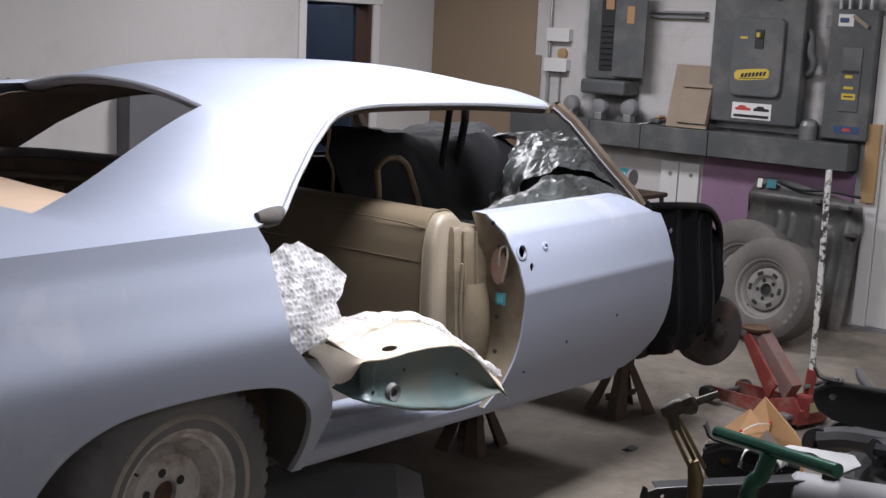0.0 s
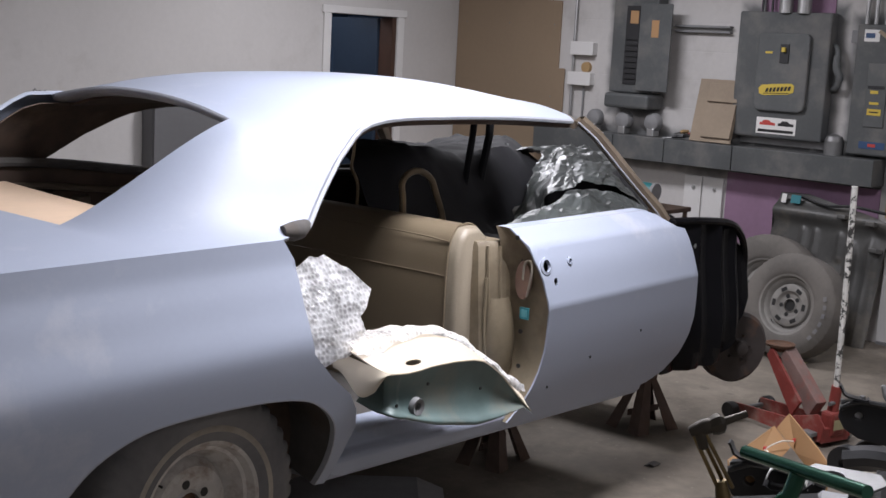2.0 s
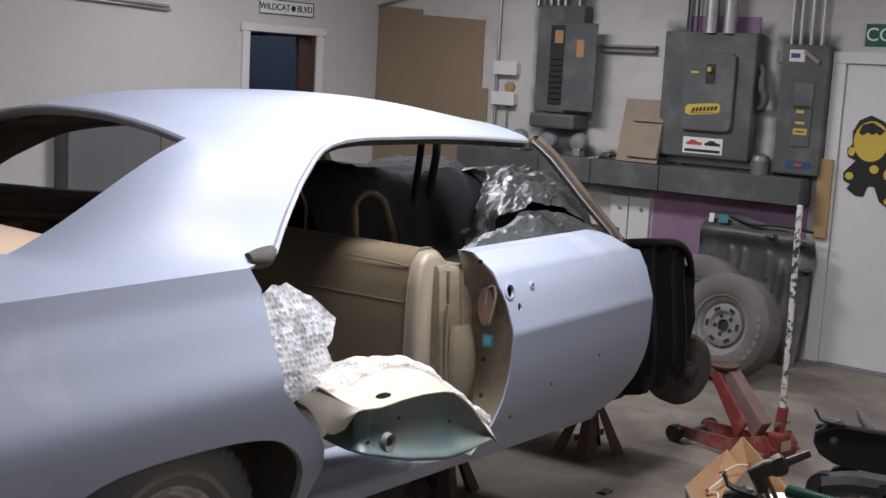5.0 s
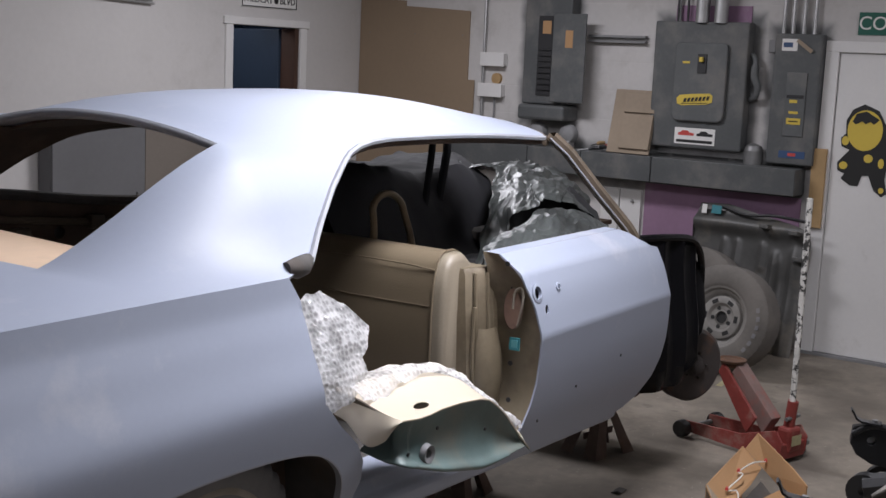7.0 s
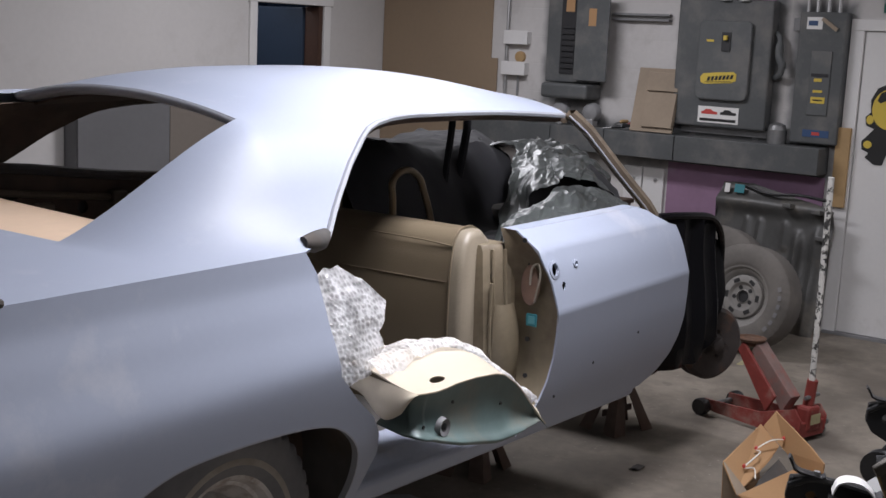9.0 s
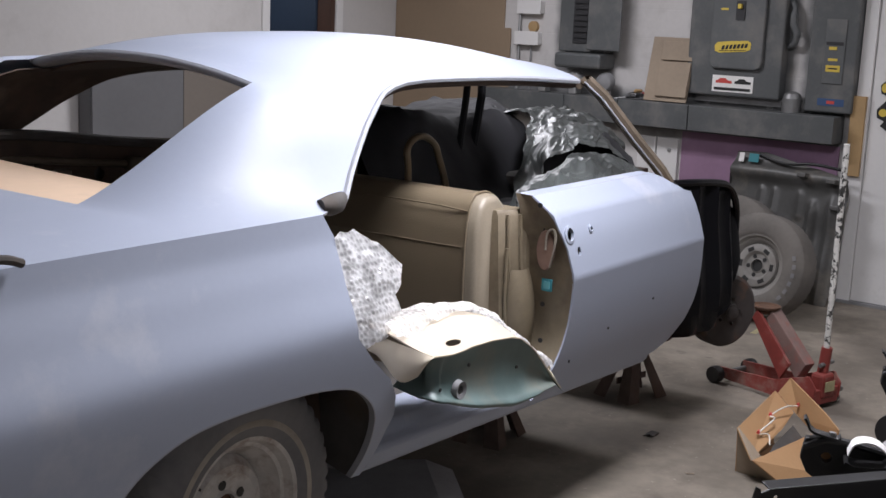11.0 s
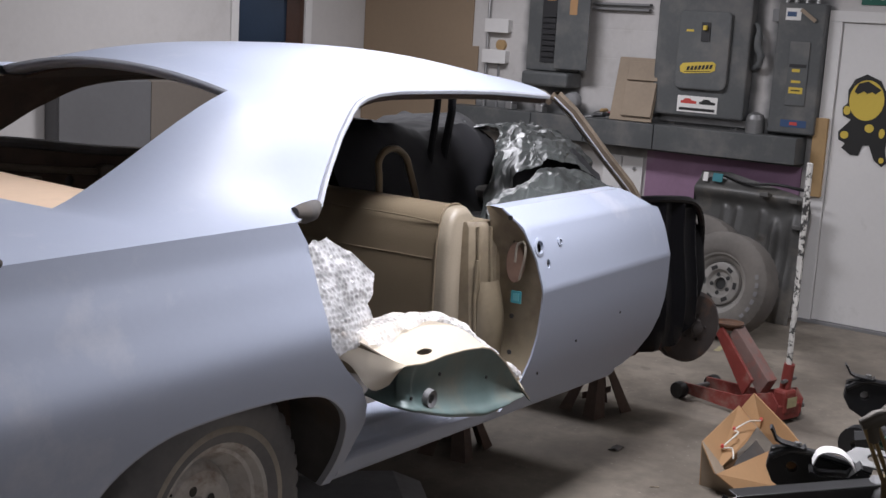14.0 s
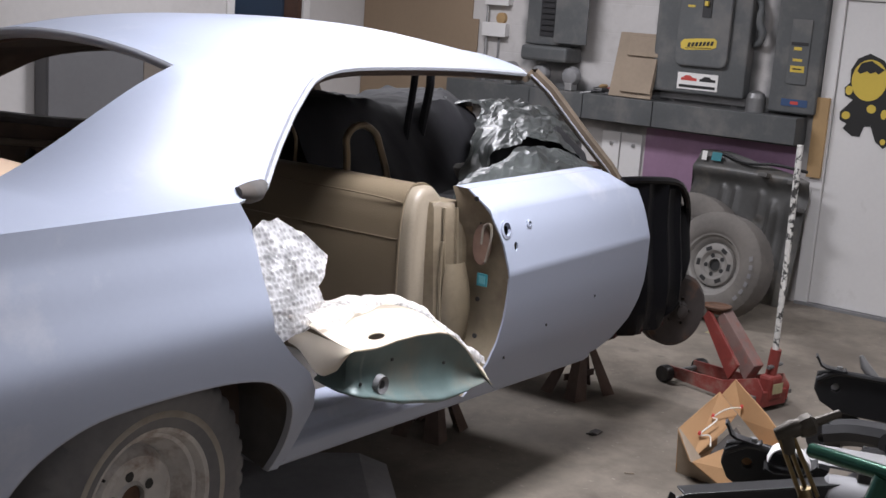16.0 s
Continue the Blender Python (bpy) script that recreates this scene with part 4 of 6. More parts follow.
# the arch's turned lip and the dark wheel housing
lip = [skin(p.x, p.y) for p in curve_points([(a, b, 0) for a, b in ARCH], 4)]
bm = bmesh.new()
rows = [[bm.verts.new(p), bm.verts.new(p + Vector((0, 0.018, 0.002)))] for p in lip]
for a, b in zip(rows, rows[1:]):
    bm.faces.new((a[0], b[0], b[1], a[1]))
part("arch_lip", bm, PRIMER_EDGE, car, solid=0.004)
bm = bmesh.new()
rows = []
for p in lip:
    rows.append([bm.verts.new((p.x, p.y + 0.014, p.z)), bm.verts.new((p.x * 1.04, p.y + 0.16, p.z + 0.03)), bm.verts.new((p.x * 1.04, 0.30, p.z + 0.03)), bm.verts.new((p.x * 0.6, 0.30, 0.5))])
for a, b in zip(rows, rows[1:]):
    for j in range(3):
        bm.faces.new((a[j], b[j], b[j + 1], a[j + 1]))
part("wheel_housing", bm, DARK_INSIDE, car, "dark dusty wheel housing")

# drip rail, pillar and window edges
rail = [skin(u, 2.163) + Vector((0, -0.006, -0.004)) for u in [0.96 + 0.05 * i for i in range(19)]]
rail = [skin(p[0], p[1]) + Vector((0, -0.006, -0.003)) for p in [(0.28, 1.236 + 0.16)] + pillar_line] + rail
part("drip_rail", tube(bmesh.new(), rail, 0.009, 6), PRIMER_EDGE, car, "dull metal window surround")
part("window_surround_inner", tube(bmesh.new(), [p + Vector((0.012, 0.03, -0.012)) for p in rail], 0.016, 6), BROWN_INSIDE, car)
line = [(0.212, 2.236)] + roof_back
header = [skin(a[0] + (b[0] - a[0]) * k / 8, a[1] + (b[1] - a[1]) * k / 8) for a, b in zip(line, line[1:]) for k in range(8)]
header.sort(key=lambda p: p.y)
bm = bmesh.new()
rows = [[bm.verts.new(p + Vector(d)) for d in ((0.001, 0, 0.001), (-0.008, 0, -0.016), (-0.004, 0, -0.021), (0.03, 0, -0.03))] for p in header]
for a, b in zip(rows, rows[1:]):
    for j in range(3):
        bm.faces.new((a[j], b[j], b[j + 1], a[j + 1]))
part("rear_window_header", bm, PRIMER_EDGE, car, "grey rear window flange", 179, solid=0.003)
sail = [skin(0.212 - 0.0492 * k, 2.236) + Vector((0.012, 0.012, -0.012)) for k in range(11)]
part("sail_flange", tube(bmesh.new(), sail, 0.009, 6), PRIMER_EDGE, car)
# roof lining ribs and far rail
bm = sheet([(0.34, 2.25), (0.36, 3.22), (1.86, 3.22), (1.86, 2.25)], lambda u, s: skin(u, s) - Vector((0, 0, 0.035)), 0.12)
part("roof_underside", bm, BROWN_INSIDE, car, "bare brown roof underside", solid=0.008)
bm = tube(bmesh.new(), [far(p) + Vector((0, 0, -0.012)) for p in rail], 0.026, 6)
part("far_roof_rail", bm, BROWN_INSIDE, car)

# windscreen pillars
for side in (lambda v: v, far):
    line = [Vector((1.895, 0.075, 1.508)), Vector((1.96, 0.035, 1.45)), Vector((2.12, -0.03, 1.29)), Vector((2.25, -0.085, 1.165)), Vector((2.30, -0.10, 1.11))]
    bm = bmesh.new()
    rows = []
    for p in line:
        rows.append([bm.verts.new(side(p + Vector(d))) for d in ((0.004, -0.004, 0.002), (0.026, 0.0, 0.012), (0.032, 0.03, 0.008), (0.0, 0.034, -0.012), (-0.014, 0.015, -0.014))])
    for a, b in zip(rows, rows[1:]):
        for j in range(5):
            bm.faces.new((a[j], a[(j + 1) % 5], b[(j + 1) % 5], b[j]))
    part("windscreen_pillar", bm, DARK_TAN, car, "brown windscreen pillar with bare edges", 50)
    bm = tube(bmesh.new(), [side(p + Vector((-0.012, 0.004, -0.01))) for p in line], 0.004, 6)
    part("pillar_trim", bm, PRIMER_EDGE, car)
bm = tube(bmesh.new(), [skin(u, s) + Vector((0, 0, -0.016)) for u, s in roof_front], 0.018, 8)
part("windscreen_header", bm, DARK_TAN, car)

# front door, near side, closed: skin with lock and handle holes, inner frame in tan
DOOR = [(1.235, 1.172), (1.243, 1.13), (1.256, 1.075), (1.284, 1.01), (1.3, 0.93), (1.312, 0.85), (1.317, 0.76), (1.308, 0.69), (1.285, 0.63), (1.25, 0.57), (1.205, 0.52), (1.25, 0.505), (2.03, 0.478), (2.15, 0.487), (2.25, 0.52), (2.33, 0.585), (2.365, 0.66), (2.372, 0.73), (2.355, 0.82), (2.332, 0.915), (2.312, 1.01), (2.285, 1.096), (2.23, 1.107), (2.18, 1.132), (2.145, 1.156), (2.1, 1.172)]
holes = [circle(1.308, 1.052, 0.021), circle(1.355, 0.995, 0.011, 14, 0.014), circle(1.45, 1.055, 0.008, 12)]
front_door = part("front_door", sheet(DOOR, skin, 0.025, holes, creases=(0.915, 1.115)), [PRIMER, TAN], car, "grey primer front door, handle removed", 28, solid=0.006)
bm = bmesh.new()
rim_points = [skin(u, s) for u, s in resample(DOOR, 0.04)]
ring = [[bm.verts.new(p + Vector((0, 0.002, 0))), bm.verts.new(p + Vector((0.012, 0.055, 0))), bm.verts.new(Vector((p.x, max(p.y + 0.06, -0.06), p.z)))] for p in rim_points]
for a, b in zip(ring, ring[1:] + ring[:1]):
    for j in range(2):
        bm.faces.new((a[j], b[j], b[j + 1], a[j + 1])).material_index = 1 if a[0].co.z > 1.16 and a[0].co.x > 1.24 else 0
part("door_edge", bm, [TAN, PRIMER], front_door, "tan painted door edge")
part("door_inner_panel", sheet([(u, s) for u, s in DOOR if s > 0], lambda u, s: Vector((u, max(skin(u, s).y + 0.061, -0.059), s)), 0.2), TAN, front_door)
for u, z, r0, r1, mat in ((1.308, 1.052, 0.021, 0.030, PRIMER), (1.45, 1.055, 0.008, 0.014, PRIMER)):
    p = skin(u, z)
    part("hole_collar", revolve(bmesh.new(), [(r0, -0.003), (r0, 0.004), (r1, 0.002), (r1, -0.003)], pose(p.x, p.y - 0.002, p.z, 90 - 14), 20, closed=True), mat, front_door)
# Black plate stands in for the shade inside the door, behind the holes.
part("hole_shade_backing", boxed(1.27, 1.48, -0.14, -0.135, 0.96, 1.09), BLACK_INK, front_door, smooth=0)
for u, z in ((1.62, 0.69), (1.95, 0.74), (1.38, 0.62)):
    p = skin(u, z)
    part("screw_hole", revolve(bmesh.new(), [(0.0, 0), (0.005, 0), (0.005, 0.002), (0, 0.002)], pose(p.x, p.y - 0.001, p.z, 90), 10), BLACK_INK, front_door)
# latch, hanging wire and tag on the door's edge
part("latch_plate", plate(circle(0, 0, 0.032, 20, 0.066), 0.014, pose(1.283, -0.145, 0.998, 0, 0, 90)), LATCH_PINK, front_door, "rusty latch plate", 0, bevel=0.004)
bm = tube(bmesh.new(), curve_points([(1.27, -0.165, 0.945), (1.262, -0.185, 1.03), (1.262, -0.178, 1.068), (1.262, -0.155, 1.055), (1.266, -0.148, 1.0)], 6), 0.004, 8)
part("latch_hook", bm, WHITEWALL, front_door, "pale bent latch hook")
part("paper_tag", boxed(1.278, 1.282, -0.172, -0.135, 0.865, 0.905), TEAL_INK, front_door, "teal tag with a pale square", 0)
part("tag_print", boxed(1.2765, 1.2778, -0.165, -0.143, 0.873, 0.897), TAG_PRINT, front_door, smooth=0)
for z in (0.82, 0.70, 1.145):
    part("edge_hole", revolve(bmesh.new(), [(0, 0), (0.008, 0), (0.008, 0.004), (0, 0.004)], pose(1.285 if z < 1.1 else 1.235, -0.14, z, 0, -90), 10), BLACK_INK, front_door)

# body pillar stub behind the front door
bm = bmesh.new()
section = [(1.178, 0.03), (1.18, -0.03), (1.197, -0.045), (1.206, -0.036), (1.224, -0.06), (1.242, -0.07), (1.252, -0.058), (1.27, -0.078), (1.29, -0.082), (1.3, 0.03)]
levels = [(0.52, 0.05, -0.02), (0.62, 0.03, -0.015), (0.75, 0.01, -0.008), (0.95, 0.0, 0.0), (1.1, 0.0, 0.01), (1.118, 0.004, 0.02)]
rings = [[bm.verts.new((x + dx, y + dy, z)) for x, y in section] for z, dx, dy in levels]
for a, b in zip(rings, rings[1:]):
    for j in range(len(section)):
        bm.faces.new((a[j], a[(j + 1) % len(section)], b[(j + 1) % len(section)], b[j]))
bm.faces.new(rings[-1])
part("body_pillar", bm, TAN, car, "tan ribbed body pillar stub", 30)
part("pillar_flange", tube(bmesh.new(), curve_points([(1.192, -0.052, 1.0), (1.197, -0.052, 0.8), (1.225, -0.066, 0.6)], 5), 0.006, 6), TAN, car)
for x, y, r in ((1.21, -0.05, 0.006), (1.245, -0.074, 0.007)):
    part("pillar_rib", tube(bmesh.new(), curve_points([(x, y + 0.012, 1.105), (x, y, 0.95), (x + 0.01, y - 0.006, 0.75), (x + 0.03, y - 0.014, 0.62)], 5), r, 6), TAN, car)
rows = []
for i in range(13):
    k = i / 12
    swell = math.sin(math.pi * min(1.0, 0.12 + k * 0.95)) ** 0.7
    rows.append([Vector((1.226 + 0.02 * k + (0.03 + 0.035 * swell) * math.sin(math.pi * (j / 10 - 0.5)) + 0.03, -0.06 - 0.052 * swell * math.cos(math.pi * (j / 10 - 0.5)), 0.93 - 0.36 * k)) for j in range(11)])
part("hinge_swelling", loft(rows), TAN, car, "smooth tan swelling below the latch", 60)

# rocker and sill
bm = bmesh.new()
section = [(-0.112, 0.505), (-0.132, 0.525), (-0.142, 0.562), (-0.137, 0.576), (-0.11, 0.586), (-0.09, 0.62), (0.02, 0.63), (0.03, 0.50)]
rings = []
for i in range(20):
    u = 0.395 + i * 1.735 / 19
    drop = -0.066 * (u - 0.365) / 1.765
    rings.append([bm.verts.new((u, y, z + drop)) for y, z in section])
for a, b in zip(rings, rings[1:]):
    for j in range(len(section)):
        bm.faces.new((a[j], a[(j + 1) % len(section)], b[(j + 1) % len(section)], b[j]))
bm.faces.new(rings[0][::-1])
bm.faces.new(rings[-1])
part("rocker_panel", bm, PRIMER, car, "dusty grey rocker panel", 25, bevel=0.004)
part("far_rocker_panel", boxed(0.27, 2.2, 1.22, 1.42, 0.5, 0.62), PRIMER_EDGE, car, smooth=0, bevel=0.01)
part("floor_pan", boxed(0.42, 2.5, 0.0, 1.24, 0.52, 0.56), DARK_INSIDE, car, smooth=0)
part("rear_bulkhead", boxed(0.02, 0.06, 0.12, 1.12, 0.56, 1.2), DARK_INSIDE, car, smooth=0)
part("chassis_rail", boxed(-1.4, 3.3, 0.16, 0.26, 0.4, 0.52), DARK_INSIDE, car, smooth=0, bevel=0.01)
part("chassis_rail", boxed(-1.4, 3.3, 0.98, 1.08, 0.4, 0.52), DARK_INSIDE, car, smooth=0, bevel=0.01)
part("jamb_return", sheet([(p[0], p[1]) for p in JAMB] + [(0.2, 0.54), (0.05, 1.236)], lambda u, s: Vector((u - 0.005, 0.02 + 0.0 * s, s)), 0.1), BROWN_INSIDE, car, solid=0.01)
bm = bmesh.new()
jl = [skin(u, s) for u, s in JAMB]
rows = [[bm.verts.new(p + Vector((0, 0.004, 0))), bm.verts.new(Vector((p.x - 0.01, 0.02, p.z)))] for p in jl]
for a, b in zip(rows, rows[1:]):
    bm.faces.new((a[0], b[0], b[1], a[1]))
part("jamb_face", bm, PRIMER_EDGE, car, solid=0.004)
bm = tube(bmesh.new(), [(0.185, -0.128, 1.25), (0.215, -0.132, 1.25), (0.25, -0.125, 1.252), (0.285, -0.115, 1.262)], [0.018, 0.026, 0.026, 0.016], 12)
part("belt_moulding_end", bm, DARK_INSIDE, car, "dark end of the belt moulding")

# deck board in the rear window, boot lid and tail
bm = sheet([(-0.25, 0.19), (-0.22, 1.1), (0.12, 1.1), (0.07, 0.75), (0.035, 0.45), (0.01, 0.2)], lambda x, y: Vector((x, y, 1.254)), 0.2)
part("deck_board", bm, DECK, car, "bare tan deck board below the rear window", solid=0.012)
bm = sheet([(-0.254, 0.19), (-0.226, 1.1), (-1.7, 1.04), (-1.7, 0.19)], lambda x, y: Vector((x, y, 1.258 - 0.04 * max(0.0, -0.63 - x) ** 2)), 0.1)
part("boot_lid", bm, PRIMER, car, solid=0.012)
part("tail_panel", boxed(-1.72, -1.69, -0.05, 1.29, 0.47, 1.22), PRIMER, car, smooth=0, bevel=0.01)
far_belt = smooth_table([(-0.3, 1.315), (0.2, 1.312), (0.4, 1.298), (0.7, 1.262), (1.0, 1.238), (2.3, 1.19)])
line = [(-0.3, 0.6)] + [(2.2, 0.6)] + [(2.2 - 0.25 * k, far_belt(2.2 - 0.25 * k)) for k in range(11)]
panel = part("far_inner_panel", plate(line, 0.012, pose(0, 1.19, 0), [circle(0.05, 1.16, 0.03, 16, 0.045), circle(0.32, 1.2, 0.045, 16, 0.016), circle(0.62, 1.15, 0.022, 14), circle(0.85, 1.13, 0.03, 14, 0.018)]), BROWN_INSIDE, car, "brown inner side panel with cut-outs", 0)
part("panel_rail", tube(bmesh.new(), [Vector((u, 1.182, far_belt(u) - 0.008)) for u in [-0.3 + 0.1 * k for k in range(26)]], 0.017, 8), DARK_INSIDE, panel)
part("panel_rib", tube(bmesh.new(), curve_points([(-0.25, 1.18, 1.2), (0.2, 1.176, 1.225), (0.5, 1.176, 1.2), (1.1, 1.18, 1.14)], 5), 0.012, 8), DARK_TAN, panel, "tan pressed rib")
for u, z in ((0.12, 1.17), (0.45, 1.16), (0.75, 1.18)):
    part("panel_bracket", boxed(u - 0.03, u + 0.03, 1.15, 1.188, z - 0.025, z + 0.02), DARK_TAN, panel, smooth=0, bevel=0.008)
part("panel_backing", boxed(-0.3, 2.2, 1.225, 1.232, 0.6, 1.225), DARK_INSIDE, panel, smooth=0)
part("boot_handle", tube(bmesh.new(), curve_points([(-0.80, -0.172, 1.262), (-0.74, -0.176, 1.258), (-0.70, -0.172, 1.245)], 5), [0.009] * 11, 8), DARK_INSIDE, car)

# front seat seen from behind
bm = bmesh.new()
section = [(1.12, 0.56), (1.105, 0.72), (1.098, 0.9), (1.102, 1.05), (1.118, 1.128), (1.15, 1.162), (1.215, 1.165), (1.262, 1.13), (1.295, 1.03), (1.325, 0.82), (1.33, 0.56)]
cx, cz = 1.19, 0.85
rings = []
for y, k in [(0.0, 0.0), (0.002, 0.70), (0.01, 0.90), (0.022, 0.975), (0.045, 1.0), (0.35, 1.03), (0.62, 1.03), (0.9, 1.03), (1.17, 1.0), (1.2, 0.95), (1.215, 0.7)]:
    rings.append([bm.verts.new((cx + (x - cx) * (0.55 + 0.45 * k), y, cz + (z - cz) * (0.75 + 0.25 * k) if z > 0.6 else z)) for x, z in section])
for i, (a, b) in enumerate(zip(rings[1:], rings[2:])):
    for j in range(len(section)):
        bm.faces.new((a[j], a[(j + 1) % len(section)], b[(j + 1) % len(section)], b[j])).material_index = int(i < 3)
bm.faces.new(rings[1][::-1]).material_index = 1
bm.faces.new(rings[-1])
seat = part("seat_backrest", bm, [VINYL, VINYL_PIPING], car, "tan vinyl front seat backrest", 50)
part("seat_piping", tube(bmesh.new(), [(1.1, 0.06, 1.0), (1.0995, 0.2, 1.0), (1.0985, 0.35, 1.0), (1.0995, 0.62, 1.0), (1.0985, 0.9, 1.0), (1.0995, 1.15, 1.0)], 0.002, 6), VINYL, seat)
part("seat_piping", tube(bmesh.new(), curve_points([(1.1, 0.046, 0.6), (1.096, 0.046, 0.9), (1.1, 0.046, 1.05), (1.118, 0.046, 1.13), (1.15, 0.046, 1.165), (1.215, 0.046, 1.168), (1.264, 0.046, 1.133), (1.298, 0.046, 1.03)], 4), 0.0035, 6), VINYL, seat)
part("seat_piping", tube(bmesh.new(), curve_points([(1.112, 0.05, 1.115), (1.106, 0.2, 1.124), (1.104, 0.62, 1.126), (1.106, 1.0, 1.124), (1.112, 1.15, 1.11)], 5), 0.003, 6), VINYL, seat)
part("seat_cushion", boxed(1.2, 1.75, 0.04, 1.2, 0.58, 0.78), VINYL, car, smooth=0, bevel=0.04)

# dashboard, steering column and firewall
part("dashboard", boxed(2.12, 2.42, 0.0, 1.24, 0.85, 1.10), DARK_INSIDE, car, smooth=0, bevel=0.04)
part("firewall", boxed(2.42, 2.46, -0.06, 1.3, 0.5, 1.10), BLACK_PAINT, car, smooth=0, bevel=0.01)
for side, name in ((lambda v: v, "front_inner_fender"), (far, "far_inner_fender")):
    line = [(2.44, 1.09), (2.62, 1.085), (2.85, 1.06), (2.98, 0.998), (3.07, 0.92), (3.1, 0.83), (3.1, 0.70), (3.06, 0.62), (2.98, 0.56), (2.9, 0.5), (2.74, 0.45), (2.42, 0.45)]
    bm = sheet(line, lambda u, s: side(Vector((u, -0.03 - 0.075 * math.sin(math.pi * min(1.0, max(0.0, (u - 2.42) / 0.8))) + 0.018 * math.sin(38 * u) + 0.02 * math.sin(8 * s) + 0.1 * max(0.0, s - 1.0), s))), 0.05)
    apron = part(name, bm, BLACK_PAINT, car, "gloss black inner fender", 40, solid=0.01)
    edge = [side(Vector((u, -0.035 - 0.075 * math.sin(math.pi * min(1.0, max(0.0, (u - 2.42) / 0.8))) + 0.1 * max(0.0, s - 1.0), s))) for u, s in line[:9]]
    part("rolled_edge", tube(bmesh.new(), curve_points(edge, 4), 0.016, 8), BLACK_PAINT, apron)
    for u, z in ((2.6, 0.98), (2.78, 0.9), (2.9, 0.85), (2.62, 0.72)):
        part("bolt", revolve(bmesh.new(), [(0, 0), (0.012, 0), (0.012, 0.01), (0, 0.012)], Matrix.Translation(side(Vector((u, -0.07, z)))) @ pose(0, 0, 0, 90), 6), STEEL, apron, smooth=0)
part("cowl", boxed(2.3, 2.6, 0.02, 1.22, 1.06, 1.10), BLACK_PAINT, car, smooth=0, bevel=0.02)
part("front_member", boxed(2.46, 2.8, -0.06, 0.1, 0.44, 0.52), BLACK_STEEL, car, smooth=0, bevel=0.02)


# wheels
def tyre_profile(r, w, rim_r):
    return [(rim_r - 0.005, -w * 0.40), (rim_r + 0.012, -w * 0.46), (rim_r + 0.03, -w * 0.5), (r - 0.06, -w * 0.5), (r - 0.022, -w * 0.44), (r - 0.004, -w * 0.36), (r, -w * 0.2), (r, w * 0.2), (r - 0.004, w * 0.36), (r - 0.022, w * 0.44), (r - 0.06, w * 0.5), (rim_r + 0.03, w * 0.5), (rim_r + 0.012, w * 0.46), (rim_r - 0.005, w * 0.40)]


def steel_wheel(m, r, w, rim_r, rim_mat, name, label, group="", parent=None, white=False, slots=0, lugs=5, bolt=0.0603, teeth=0.012, dish=0.0):
    """A tyre on a pressed steel rim; local z is the axle, outwards up."""
    top = thing(name, "" if parent else label, "" if parent else "wheel", None if parent else m, group)
    if parent:
        top.parent, top.matrix_basis = parent, m
        tagged(top, label)
    bm = revolve(bmesh.new(), tyre_profile(r, w, rim_r), None, 132, closed=True)
    for v in bm.verts:
        d = math.hypot(v.co.x, v.co.y)
        if r - 0.03 < d < r - 0.001 and math.sin(44 * math.atan2(v.co.y, v.co.x) + 2.0 * (v.co.z > 0)) > 0.2:
            v.co.x, v.co.y = v.co.x * (1 - teeth / d), v.co.y * (1 - teeth / d)
    tyre = part("tyre", bm, RUBBER_PALE if white else RUBBER_DUSTY if slots else RUBBER, top, "dusty worn black tyre", 30)
    if white:
        part("whitewall", revolve(bmesh.new(), [(rim_r + 0.033, w * 0.492), (rim_r + 0.036, w * 0.504), (rim_r + 0.05, w * 0.505), (rim_r + 0.053, w * 0.495)], None, 64, caps=False), WHITEWALL, tyre, "aged narrow white band")
    f = w * 0.42
    k = rim_r / 0.185
    d = f - dish
    rim_line = [(rim_r + 0.012, f), (rim_r + 0.008, f + 0.006), (rim_r - 0.002, f + 0.002), (rim_r - 0.008, f - 0.01), (rim_r - 0.012, f - 0.02), (rim_r - 0.022, f - 0.023), (rim_r - 0.03, f - 0.034 - dish), (0.139 * k, d - 0.05)]
    rim_line += [(0.133 * k, d - 0.028), (0.125 * k, d - 0.024), (0.09 * k, d - 0.024)] if slots else [(0.133 * k, d - 0.058), (0.127 * k, d - 0.043), (0.112 * k, d - 0.026), (0.092 * k, d - 0.024)]
    rim_line += [(0.07, d - 0.04), (0.045, d - 0.042), (0.037, d - 0.035), (0.037, d - 0.06)]
    rim = part("rim", revolve(bmesh.new(), rim_line, None, 64, caps=False), rim_mat, top, "weathered pressed steel rim", 40)
    part("hub_bore", revolve(bmesh.new(), [(0.0, d - 0.05), (0.036, d - 0.05), (0.034, d - 0.055)], None, 24), RUST if not slots else BLACK_INK, rim, smooth=0)
    for k in range(lugs):
        a = 2 * math.pi * (k + 0.35) / lugs
        part("lug_hole", revolve(bmesh.new(), [(0, 0), (0.012, 0), (0.013, 0.002), (0, 0.002)], pose(bolt * math.cos(a), bolt * math.sin(a), d - 0.0405), 14), BLACK_INK, rim, smooth=0)
    part("valve_stem", tube(bmesh.new(), [(-0.118, 0.095, d - 0.04), (-0.105, 0.085, d - 0.012)], 0.0035, 8), BLACK_INK, rim)
    for k in range(slots):
        a = 360 * (k + 0.5) / slots
        part("rim_slot", boxed(-0.02, 0.02, -0.0115, 0.0115, 0, 0.0025, pose(0, 0, 0, 0, 0, a) @ pose(0.106 * rim_r / 0.185, 0, d - 0.0245, 0, 0, 90)), BLACK_INK, rim, smooth=0, bevel=0.004)
    return top


